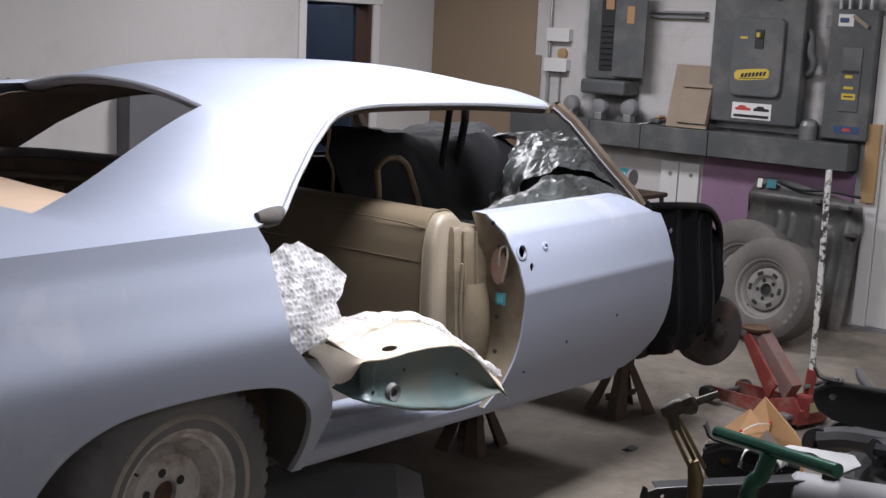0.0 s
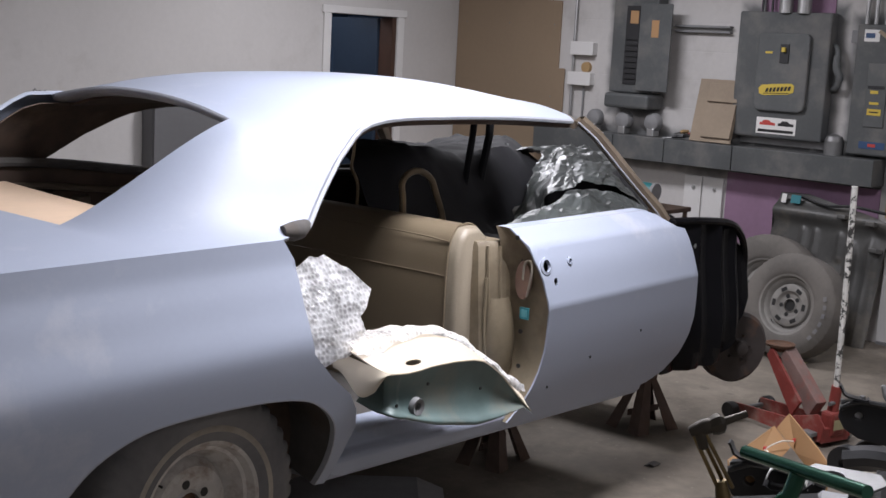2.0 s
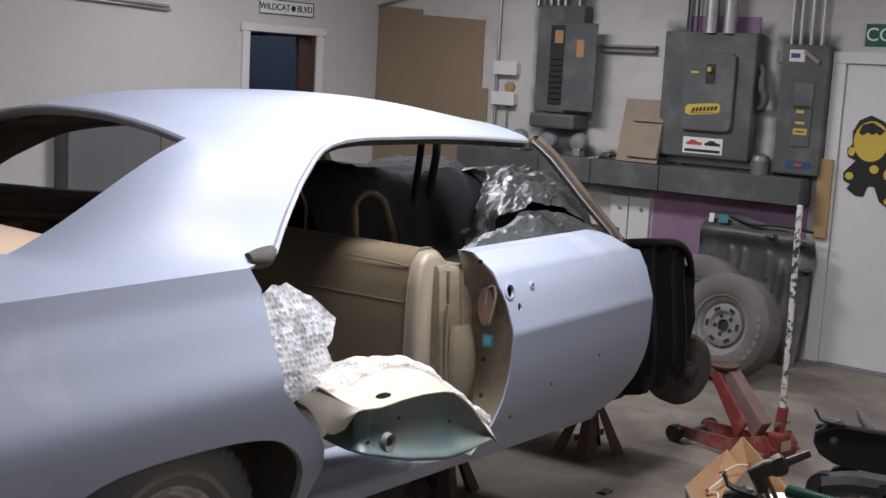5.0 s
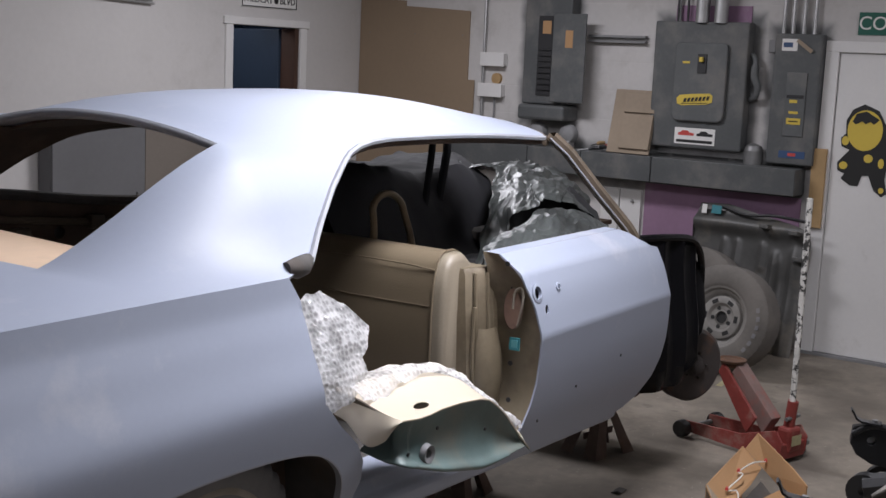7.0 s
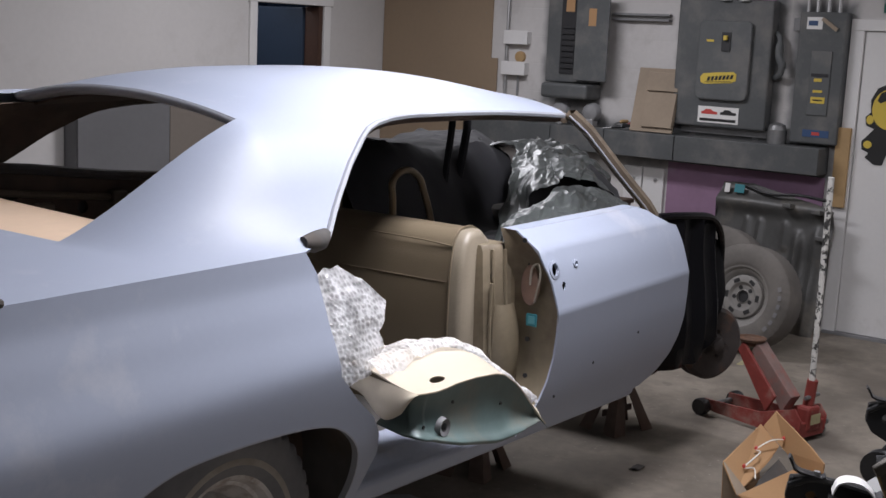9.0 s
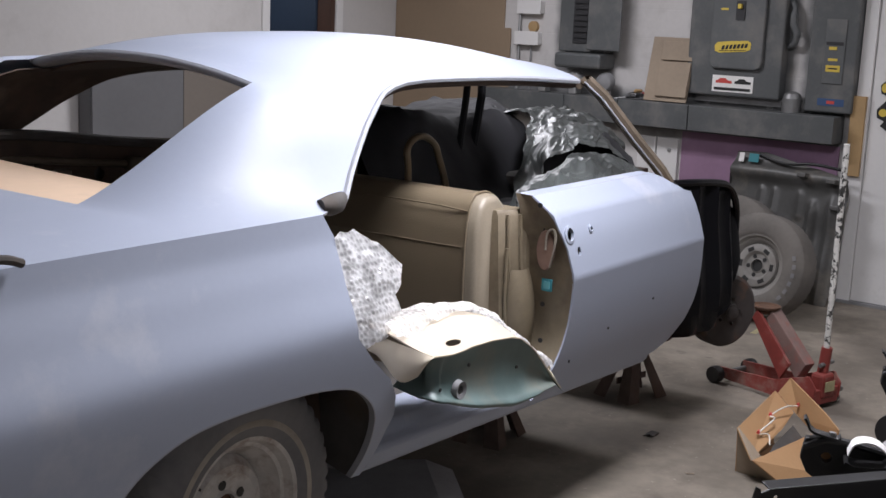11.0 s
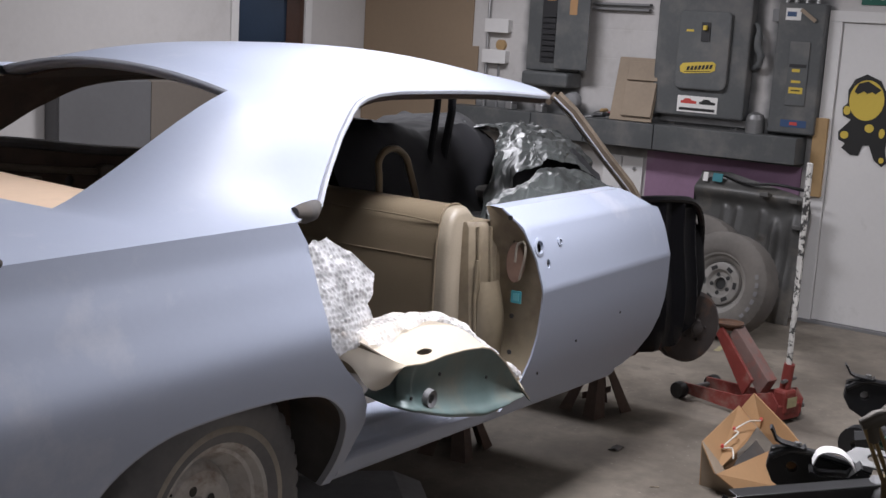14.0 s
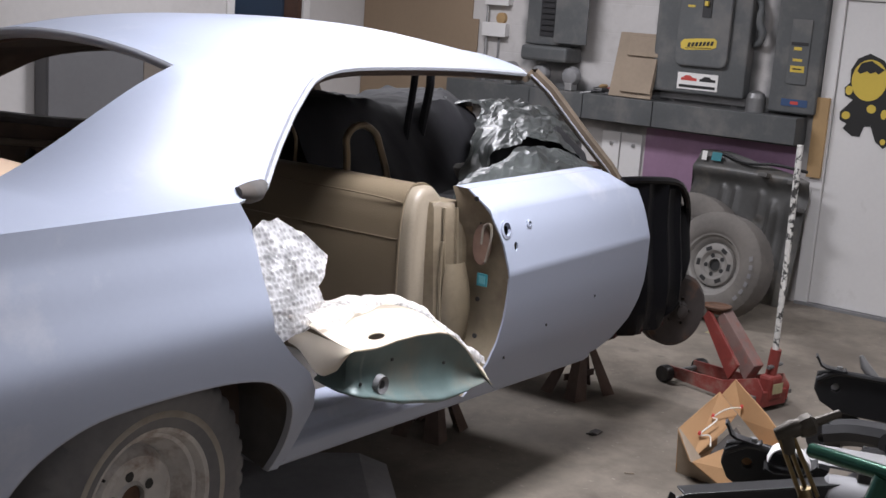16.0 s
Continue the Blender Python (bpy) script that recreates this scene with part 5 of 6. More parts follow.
steel_wheel(pose(-0.048, -0.022, 0.528, 90, 0, 0), 0.333, 0.2, 0.183, RIM, "rear_wheel", "weathered steel wheel with an old whitewall tyre", parent=car, white=True, dish=0.02)
steel_wheel(pose(-0.048, 1.26, 0.528, -90, 0, 0), 0.333, 0.2, 0.183, RIM, "far_rear_wheel", "weathered steel wheel", parent=car)
part("rear_axle", tube(bmesh.new(), [(-0.048, 0.02, 0.528), (-0.048, 1.2, 0.528)], 0.045, 12), DARK_INSIDE, car)
part("suspension_arm", boxed(0.38, 0.9, 0.2, 0.28, 0.44, 0.5), BROWN_INSIDE, car, smooth=0, bevel=0.01)
for y, turn in ((0.0, 90), (1.24, -90)):
    bm = revolve(bmesh.new(), [(0.0, 0.075), (0.035, 0.075), (0.04, 0.06), (0.05, 0.05), (0.15, 0.046), (0.162, 0.036), (0.168, 0.03), (0.168, 0.015), (0.161, 0.012), (0.161, -0.005), (0.168, -0.008), (0.168, -0.035), (0.15, -0.045), (0, -0.045)], pose(3.2, y, 0.44, turn, 0, -28), 40)
    hub = part("brake_drum", bm, DRUM, car, "dark rusty front brake drum", 30)
    part("hub_cap", revolve(bmesh.new(), [(0.032, 0.07), (0.03, 0.08), (0.02, 0.085), (0, 0.086)], pose(3.2, y, 0.44, turn, 0, -28), 20), DRUM, hub)
    for k in range(5):
        a = 2 * math.pi * k / 5
        part("wheel_stud", tube(bmesh.new(), [(0.06 * math.cos(a), 0.06 * math.sin(a), 0.045), (0.06 * math.cos(a), 0.06 * math.sin(a), 0.065)], 0.006, 8), DRUM, hub).matrix_basis = pose(3.2, y, 0.44, turn, 0, -28)
part("spindle_arm", boxed(2.75, 3.26, 0.1, 0.2, 0.36, 0.44), DARK_INSIDE, car, smooth=0, bevel=0.02)
part("front_crossmember", boxed(2.95, 3.3, 0.2, 1.04, 0.38, 0.5), DARK_INSIDE, car, smooth=0, bevel=0.02)


# ---- things in and on the car ----
# pressed steel panel, cream above and aqua beneath, lying across the sill
edge_z = table([(0.40, 0.862), (0.52, 0.850), (0.60, 0.854), (0.70, 0.851), (0.80, 0.84), (0.86, 0.825), (0.956, 0.762), (1.08, 0.655), (1.14, 0.61)])
foot_z = table([(0.40, 0.755), (0.52, 0.715), (0.62, 0.685), (0.81, 0.645), (0.98, 0.64), (1.08, 0.64), (1.14, 0.60)])
edge_n = table([(0.40, -0.315), (0.5, -0.322), (0.9, -0.322), (1.14, -0.305)])
piece = thing("pressed_steel_panel", "cream and aqua painted pressed steel body panel in the door opening", "car panel", CAR)


def top_of_panel(u, k):
    """From the front edge, k = 0, back into the car, k = 1."""
    deep = 0.25 * (1 - 0.85 * (max(0.0, u - 0.4) / 0.76) ** 2)
    return Vector((u, edge_n(u) + k * deep, edge_z(u) + 0.042 * math.sin(k * 1.55) - 0.006 * math.sin(k * 6.2)))


bm = sheet([(0.427, 0.0), (0.5, 0), (0.6, 0), (0.7, 0), (0.8, 0), (0.9, 0), (1.0, 0), (1.1, 0), (1.14, 0), (1.13, 0.6), (1.05, 1.0), (0.40, 1.0), (0.425, 0.5)], top_of_panel, 0.04, [circle(0.575, 0.2, 0.03, 18, 0.06)])
part("top_sheet", bm, CREAM, piece, "cream painted top with a round hole", 60, solid=0.004)
part("hole_shadow", boxed(0.52, 0.64, -0.29, -0.2, 0.80, 0.81), DARK_INSIDE, piece, smooth=0)
rows = []
plan_line = curve_points([(0.47, -0.17, 0), (0.445, -0.235, 0), (0.437, -0.285, 0), (0.455, -0.312, 0), (0.50, -0.318, 0)], 5)
plan_line += [Vector((u, edge_n(u), 0)) for u in [0.52 + 0.031 * i for i in range(21)]]
for i, p in enumerate(plan_line):
    zt, zb = edge_z(p.x) - 0.004, foot_z(p.x) + 0.1 * max(0, p.y + 0.3)
    out = Vector((-1, -0.1, 0)) if p.y > -0.28 else (Vector((-0.6, -0.8, 0)) if p.y > -0.316 else Vector((0, -1, 0)))
    row = []
    for k, d in ((0, -0.003), (0.12, -0.008), (0.3, -0.016), (0.5, -0.02), (0.7, -0.016), (0.85, -0.006), (0.92, 0.006), (0.96, 0.018), (1.0, 0.02), (1.04, 0.012)):
        row.append(Vector((p.x, p.y, zt + (zb - zt) * k)) + out * d)
    rows.append(row)
part("skirt", loft(rows), TEAL, piece, "aqua painted underside with worn flange", 179)
rows = []
for i in range(16):
    k = i / 15
    low = 0.84 - 0.052 * math.sin(min(1, k * 1.15) * 2.2) + 0.012 * math.sin(k * 9)
    if k > 0.82:
        low += (k - 0.82) * 0.3
    top = 0.885 - 0.026 * k
    n = -0.115 - 0.205 * k
    rows.append([Vector((0.425 - 0.018 * math.sin(j / 6 * 2.2), n, top + (low - top) * j / 6)) for j in range(7)])
part("curled_lip", loft(rows), CREAM, piece, "cream curled lip", 179)
bm = revolve(bmesh.new(), [(0.011, 0), (0.013, 0.012), (0.024, 0.016), (0.026, 0.006), (0.028, 0)], pose(0.545, -0.312, 0.745, 90), 20)
part("bolt_boss", bm, STEEL_DULL, piece, "round metal bolt boss")
for u, z in ((0.6, 0.80), (0.47, 0.76), (0.85, 0.74)):
    part("rivet_hole", revolve(bmesh.new(), [(0, 0), (0.005, 0), (0.005, 0.003), (0, 0.003)], pose(u, edge_n(u) + 0.012, z, 90), 10), BLACK_INK, piece)
part("flange_bracket", boxed(0.97, 1.03, -0.30, -0.255, 0.615, 0.66), STEEL, piece, smooth=0, bevel=0.012)

# bubble wrap, one sheet standing against the jamb and running along the back of the panel
wrap = thing("bubble_wrap", "crumpled clear bubble wrap over a car panel", "bubble wrap", CAR)


def crumple(p, amount, scale, seed=0.0):
    q = Vector((p.x * scale + seed, p.y * scale, p.z * scale))
    return p + amount * Vector((noise.noise(q), noise.noise(q + Vector((7, 3, 1))), noise.noise(q + Vector((2, 9, 5)))))


def ruffle(p, amount, scale, seed=0.0):
    """Moves a point across the sheet only."""
    return p + Vector((0, amount * noise.noise(Vector((p.x * scale + seed, p.z * scale, seed))), 0))


def wrap_bubbles(bm, size=0.0135, lift=0.0022):
    """Raised round blisters in staggered rows, on a fine sheet, along its normals."""
    bm.normal_update()
    moves = []
    for v in bm.verts:
        stray = noise.noise_vector(v.co * 14) * 0.006
        x, z = (v.co.x + stray.x) / size, (v.co.z + 0.6 * v.co.y + stray.y) / (size * 0.866)
        row = round(z)
        dx = x + 0.5 * (row % 2) - round(x + 0.5 * (row % 2))
        d = math.hypot(dx, (z - row) * 0.866)
        moves.append(v.normal * (lift * (0.5 + 0.6 * noise.cell(Vector((round(x + 0.5 * (row % 2)) * 1.01 + 0.4, row * 1.01 + 0.4, 0)))) * math.sqrt(max(0.0, 1 - (d / 0.46) ** 2))))
    for v, m in zip(bm.verts, moves):
        v.co += m
    return bm


def lean(x, z):
    """The fold leans back against the jamb."""
    d = max(-0.06, 0.55 * (z - 1.04))
    return ruffle(ruffle(Vector((x + 1.05 * d, -0.10 + d, z - 0.27 * d)), 0.022, 9), 0.003, 24)


bm = sheet([(0.19, 0.95), (0.24, 1.14), (0.31, 1.17), (0.345, 1.163), (0.375, 1.168), (0.444, 1.13), (0.475, 1.118), (0.515, 1.088), (0.585, 1.042), (0.55, 1.005), (0.525, 0.974), (0.56, 0.925), (0.50, 0.87), (0.43, 0.865), (0.36, 0.82), (0.27, 0.88)], lean, 0.0036)
part("standing_fold", wrap_bubbles(bm), BUBBLE, wrap, "standing fold of bubble wrap", 179)
rows = []
for i in range(190):
    u = 0.41 + 0.75 * i / 189
    row = []
    wide = 0.62 - 0.24 * step01(u, 0.45, 0.78)
    for j in range(37):
        k = j / 36
        at = min(u, 1.128)
        base = top_of_panel(at, 1.06 - wide * k) + Vector((u - at, 0, 0.006 + 0.022 * math.sin(k * 3.1) ** 0.6 - 0.25 * (u - at)))
        row.append(crumple(crumple(base, 0.014, 14, 3.0), 0.003, 45, 1.0))
    rows.append(row)
part("lying_fold", wrap_bubbles(loft(rows)), BUBBLE, wrap, "lying fold of bubble wrap", 179)


# plastic sheets heaped over the front of the car
def heap(name, label, mat, outline, height, amount, scale, step=0.03, seed=0.0):
    """A sheet draped over unseen parts: height(x, y) with folds."""

    def place(x, y):
        q = Vector((x * scale + seed, y * scale, seed))
        fold = noise.fractal(q, 0.6, 2.2, 4) + 0.9 * abs(noise.noise(q * 0.7 + Vector((5, 1, 2))))
        return Vector((x, y, height(x, y) + amount * fold))

    ob = part(name, sheet(outline, place, step), mat, None, smooth=25, solid=0.003)
    ob.matrix_world = CAR
    return tagged(ob, label, "plastic sheet")


def black_height(x, y):
    along = x - 1.42 * (y - 0.6)
    return 1.0 + (0.345 - 0.13 * step01(along, 2.08, 2.42)) * step01(y, 0.44, 0.70) - 0.02 * math.sin(7 * x) - 0.04 * step01(y, 0.8, 1.2) + 0.05 * step01(x, 1.7, 2.0) * (1 - step01(y, 0.3, 0.6))


heap("black_sheet", "black plastic sheet draped over the front seat and dash", BLACK_SHEET, [(1.27, 0.5), (1.27, 1.19), (3.0, 1.22), (2.66, 0.8), (2.42, 0.62), (2.16, 0.5), (1.93, 0.32), (1.56, 0.04), (1.32, 0.04), (1.30, 0.3)], black_height, 0.022, 3.6, 0.025, 1.0)

# silver sheet in two heavy folds, one over the dash and one along the door
silver = thing("grey_sheet", "crumpled silver-grey plastic sheet over the dash and engine bay", "plastic sheet", CAR)
ridge = table([(2.0, 1.345), (2.13, 1.35), (2.255, 1.325), (2.47, 1.318), (2.67, 1.316), (2.84, 1.302), (3.0, 1.268), (3.14, 1.215), (3.3, 1.13)])
lip_z = table([(2.1, 1.0), (2.3, 1.02), (2.40, 1.10), (2.50, 1.215), (2.75, 1.255), (3.0, 1.222), (3.14, 1.17), (3.3, 1.08)])
fold_top = table([(1.6, 1.10), (1.72, 1.13), (1.86, 1.158), (1.99, 1.195), (2.15, 1.2), (2.37, 1.17), (2.57, 1.11), (2.7, 1.07)])


def creased(q, big, fine):
    """Sharp folds of two sizes."""
    return big * (0.45 - abs(noise.noise(q))) + 0.5 * big * (0.45 - abs(noise.noise(q * 2.1 + Vector((3, 1, 4))))) + fine * (0.45 - abs(noise.noise(q * 5.3))) + 0.5 * fine * (0.45 - abs(noise.noise(q * 11.0)))


rows = []
for i in range(90):
    w = i / 89
    n = 0.27 + 0.52 * w
    rise = math.sin(min(1.0, w / 0.7) * math.pi / 2) - 0.1 * max(0.0, w - 0.7)
    left = 2.24 + 0.2 * min(1.0, w / 0.62) - 0.32 * step01(w, 0.66, 0.9)
    row = []
    for j in range(150):
        along = left + (3.3 - left) * j / 149
        top = ridge(along)
        q = Vector((3.6 * along + 2.2 * w, 3.2 * w - 2.6 * along, 0.5))
        row.append(Vector((along + 1.42 * (n - 0.6), n + creased(q + Vector((9, 9, 9)), 0.055, 0.006), lip_z(along) + (top - lip_z(along)) * rise + creased(q, 0.06 * min(1.0, 0.15 + 1.4 * w), 0.008) - 0.03)))
    rows.append(row)
part("upper_fold", loft(rows), GREY_SHEET, silver, "silver-grey crumpled fold", 30)
rows = []
for i in range(40):
    along = 2.28 + 0.98 * i / 39
    row = []
    for n, z in ((0.26, 0.99), (0.34, 1.06), (0.40, lip_z(along) + 0.0), (0.46, lip_z(along) + 0.25 * (ridge(along) - lip_z(along)))):
        row.append(crumple(Vector((along + 1.42 * (n - 0.6), n, z)), 0.02, 9, 6.0))
    rows.append(row)
part("dark_inner_fold", loft(rows), BLACK_SHEET, silver, "black plastic between the silver folds", 40)
rows = []
for i in range(50):
    w = i / 49
    row = []
    for j in range(120):
        u = 1.62 + 1.0 * j / 119
        top = fold_top(u)
        if w < 0.75:
            k = w / 0.75
            n, z = 0.0 + 0.18 * k, 1.07 + (top - 1.07) * math.sin(k * math.pi / 2)
        else:
            k = (w - 0.75) / 0.25
            n, z = 0.18 + 0.05 * k, top - 0.10 * k
        q = Vector((6.0 * u + 3.0 * w, 2.4 * w - 3.0 * u, 2.5))
        row.append(Vector((u + 1.42 * (n - 0.18), n + creased(q + Vector((5, 2, 7)), 0.026, 0.003), z + creased(q, 0.036, 0.004))))
    rows.append(row)
part("lower_fold", loft(rows), GREY_SHEET, silver, "silver-grey fold along the door", 30)
hook = thing("bent_pipe", "bent copper pipe standing behind the seat", "pipe", CAR)
bm = tube(bmesh.new(), curve_points([(1.275, 0.4, 1.04), (1.267, 0.4, 1.2), (1.259, 0.4, 1.265), (1.299, 0.4, 1.3), (1.36, 0.4, 1.302), (1.418, 0.4, 1.272), (1.446, 0.4, 1.225), (1.491, 0.4, 1.137), (1.52, 0.4, 1.04)], 6), 0.0125, 10)
part("pipe_bend", bm, COPPER, hook)
part("pipe_foot", boxed(1.26, 1.55, 0.34, 0.46, 0.78, 1.05), DARK_INSIDE, hook, smooth=0, bevel=0.01)
bm = tube(bmesh.new(), curve_points([(1.24, 0.62, 1.50), (1.235, 0.62, 1.36), (1.225, 0.62, 1.30), (1.26, 0.62, 1.24), (1.262, 0.62, 1.15)], 5), 0.006, 8)
strap = tagged(part("hanging_wire", bm, COPPER), "thin bent wire hanging by the far pillar", "wire")
strap.matrix_world = CAR
for line, r in (([(1.945, 0.62, 1.5), (1.92, 0.61, 1.4), (1.86, 0.6, 1.12), (1.85, 0.6, 1.0)], 0.014), ([(2.06, 0.63, 1.5), (2.045, 0.62, 1.4), (2.0, 0.62, 1.2), (1.95, 0.6, 1.0)], 0.017)):
    rod = tagged(part("black_rod", tube(bmesh.new(), line, r, 8), BLACK_SHEET), "black steel rod leaning behind the seat", "rod", "black rods")
    rod.matrix_world = CAR


# ---- under the car and on the floor ----
def jack_stand(x, y, top, turn):
    st = thing("jack_stand", "rusty brown steel jack stand under the car", "jack stand", pose(x, y, 0, 0, 0, turn), "jack stands")
    head = 0.26
    for sx, sy in ((1, 1), (1, -1), (-1, 1), (-1, -1)):
        foot, neck = Vector((0.135 * sx, 0.11 * sy, 0)), Vector((0.03 * sx, 0.03 * sy, head))
        bm = bmesh.new()
        a, b = Vector((-0.075 * sx, 0, 0)), Vector((0, -0.07 * sy, 0))
        lo = [bm.verts.new(foot + d) for d in (a, Vector(), b)]
        hi = [bm.verts.new(neck + d * 0.5) for d in (a, Vector(), b)]
        for i in range(2):
            bm.faces.new((lo[i], lo[i + 1], hi[i + 1], hi[i]))
        part("leg", bm, STAND, st, smooth=0, solid=0.005)
    part("collar", boxed(-0.04, 0.04, -0.04, 0.04, head - 0.02, head + 0.03), STAND, st, smooth=0, bevel=0.006)
    part("brace", boxed(-0.1, 0.1, -0.003, 0.003, 0.07, 0.1), STAND, st, smooth=0)
    part("ratchet_post", boxed(-0.016, 0.016, -0.012, 0.012, head, top - 0.02), STAND, st, smooth=0, bevel=0.003)
    part("saddle", boxed(-0.05, 0.05, -0.03, 0.03, top - 0.02, top), STAND, st, smooth=0, bevel=0.008)
    return st


jack_stand(3.80, 2.92, 0.4, 10)
jack_stand(4.74, 2.78, 0.4, -12)
jack_stand(0.6, 2.5, 0.4, 5)
jack_stand(3.4, 3.35, 0.4, 30)
jack_stand(0.6, 3.3, 0.4, 30)

tray = thing("grey_ramp", "dusty grey steel ramp lying under the car", "ramp", pose(2.78, 2.62, 0, 0, 0, -44))
bm = loft([[Vector((x, -0.2, 0.17)), Vector((x, 0.22, 0.17))] for x in (-0.5, -0.1, 0.16)] + [[Vector((0.26, -0.2, 0.13)), Vector((0.26, 0.22, 0.13))]])
part("deck", bm, RAMP_GREY, tray, smooth=0, solid=0.01)
for y in (-0.2, 0.205):
    part("side", plate([(-0.5, 0.0), (0.2, 0.0), (0.26, 0.12), (0.16, 0.16), (-0.5, 0.16)], 0.012, pose(0, y, 0)), GREY_DUSTY, tray, smooth=0)

# spare wheels leaning on the floor pan
spare = steel_wheel(pose(6.64, 2.985, 0.318, 0, -77, -6), 0.315, 0.22, 0.176, RIM_GREY, "spare_wheel", "grey slotted steel wheel with a dusty truck tyre", "spare wheels", slots=6, lugs=5, bolt=0.057, teeth=0.004)
for k in range(6):
    a = math.radians(-128 + 11 * k)
    part("raised_letter", boxed(-0.011, 0.011, -0.014, 0.014, 0.0, 0.0012, pose(0, 0, 0, 0, 0, math.degrees(a)) @ pose(0.262, 0, 0.1103)), RUBBER_PALE, spare, "worn grey bar on the sidewall", 0)
steel_wheel(pose(6.98, 3.34, 0.335, 0, -77, 0), 0.335, 0.24, 0.168, RIM_GREY, "spare_wheel", "dusty truck wheel standing behind another wheel", "spare wheels", slots=6, lugs=5, bolt=0.057, teeth=0.004)

# pressed floor pan leaning on the wall
pan = thing("floor_pan_panel", "dusty black pressed steel floor pan leaning on the wall", "car panel", pose(7.28, 3.11, 0.0, 0, 10, -4))


def step(x, a, b):
    t = min(1.0, max(0.0, (x - a) / (b - a)))
    return t * t * (3 - 2 * t)


def pan_place(x, z):
    """x along the wall, z up; ribs and a tunnel are pressed towards the room."""
    d = 0.0
    for rx in (-0.245, -0.153, 0.026):
        d += 0.018 * math.exp(-(((x - rx) / 0.022) ** 2)) * (step(z, 0.5, 0.54) - step(z, 0.68, 0.72))
    d += 0.05 * math.exp(-(((z - 0.79) / 0.05) ** 2)) + 0.045 * math.exp(-(((x - 0.122) / 0.03) ** 2)) * (step(z, 0.28, 0.4) - step(z, 0.56, 0.68)) + 0.03 * math.exp(-(((x - 0.25) / 0.03) ** 2)) * (1 - step(z, 0.6, 0.75))
    d += 0.02 * noise.noise(Vector((x * 4, z * 4, 0)))
    return Vector((-d, -x, z))


bm = sheet([(-0.48, 0.0), (0.31, 0.0), (0.33, 0.5), (0.34, 0.8), (0.22, 0.83), (0.0, 0.87), (-0.25, 0.92), (-0.46, 0.91), (-0.49, 0.6)], pan_place, 0.0125)
part("pan_sheet", bm, PAN, pan, "dusty ribbed black sheet", 35, solid=0.005)
part("top_bar", tube(bmesh.new(), curve_points([(-0.02, 0.3, 0.9), (-0.05, 0.1, 0.86), (-0.06, -0.1, 0.875), (-0.04, -0.31, 0.86)], 6), 0.01, 8), BLACK_STEEL, pan)
part("white_label", boxed(-0.06, -0.055, 0.385, 0.42, 0.84, 0.9), WHITE_STICKER, pan, smooth=0)
part("teal_label", boxed(-0.06, -0.055, 0.28, 0.35, 0.845, 0.9), TEAL_INK, pan, "teal paper label", 0)
for y, z in ((-0.05, 0.8), (-0.25, 0.78), (-0.3, 0.62)):
    part("bracket", boxed(-0.11, -0.02, y - 0.03, y + 0.03, z - 0.015, z + 0.015), PAN, pan, smooth=0, bevel=0.006)

# red trolley jack with a tall flaked handle
J = pose(5.35, 2.547, 0, 0, 0, -105) @ Matrix.Scale(0.80, 4)  # x from the front wheels to the rear
jack = thing("trolley_jack", "dusty red trolley jack with a tall flaked handle", "trolley jack", J)
for y in (-0.12, 0.12):
    line = [(-0.02, 0.03), (0.62, 0.02), (0.68, 0.05), (0.69, 0.14), (0.64, 0.20), (0.55, 0.17), (0.40, 0.12), (-0.02, 0.095)]
    part("side_plate", plate(line, 0.012, pose(0, y - 0.006, 0)), RED, jack, "faded red side plate", 0, bevel=0.003)
    part("front_roller", revolve(bmesh.new(), [(0, -0.03), (0.048, -0.03), (0.052, -0.02), (0.052, 0.02), (0.048, 0.03), (0, 0.03)], pose(0.0, y * 1.35, 0.052, 90), 20), BLACK_STEEL, jack, "black roller")
    part("caster_wheel", revolve(bmesh.new(), [(0, -0.015), (0.034, -0.015), (0.034, 0.015), (0, 0.015)], pose(0.62, y * 1.35, 0.034, 90, 0, 20), 16), STEEL, jack, "small steel caster")
    part("caster_fork", boxed(0.58, 0.66, y * 1.35 - 0.03, y * 1.35 + 0.03, 0.072, 0.1), STEEL, jack, smooth=0, bevel=0.006)
    bm = bmesh.new()
    a, b = (Vector((0.44, -0.07, 0.17)), Vector((0.18, -0.055, 0.465))) if y < 0 else (Vector((0.5, 0.05, 0.17)), Vector((0.245, 0.04, 0.465)))
    wide = 0.016 if y < 0 else 0.062
    vs = []
    for p, w in ((a, 0.06), (b, 0.034)):
        up = Vector((0.5, 0, 0.87)) * w
        vs.append([bm.verts.new(p + d) for d in (up + Vector((0, -wide, 0)), up + Vector((0, wide * 0.5, 0)), -up + Vector((0, wide * 0.5, 0)), -up + Vector((0, -wide, 0)))])
    for j in range(4):
        bm.faces.new((vs[0][j], vs[0][(j + 1) % 4], vs[1][(j + 1) % 4], vs[1][j]))
    bm.faces.new(vs[0][::-1])
    bm.faces.new(vs[1])
    part("lift_arm", bm, RED if y < 0 else RED_DUSTY, jack, "dusty red lift arm", 0, bevel=0.005)
part("cross_shaft", tube(bmesh.new(), [(0, -0.18, 0.052), (0, 0.18, 0.052)], 0.015), STEEL, jack)
part("cross_plate", boxed(0.45, 0.68, -0.115, 0.115, 0.03, 0.12), RED, jack, smooth=0, bevel=0.006)
part("rear_block", boxed(0.60, 0.69, -0.06, 0.06, 0.06, 0.21), RED, jack, smooth=0, bevel=0.02)
part("warning_label", boxed(0.701, 0.703, -0.05, 0.04, 0.11, 0.17), YELLOW_TAPE, jack, smooth=0)
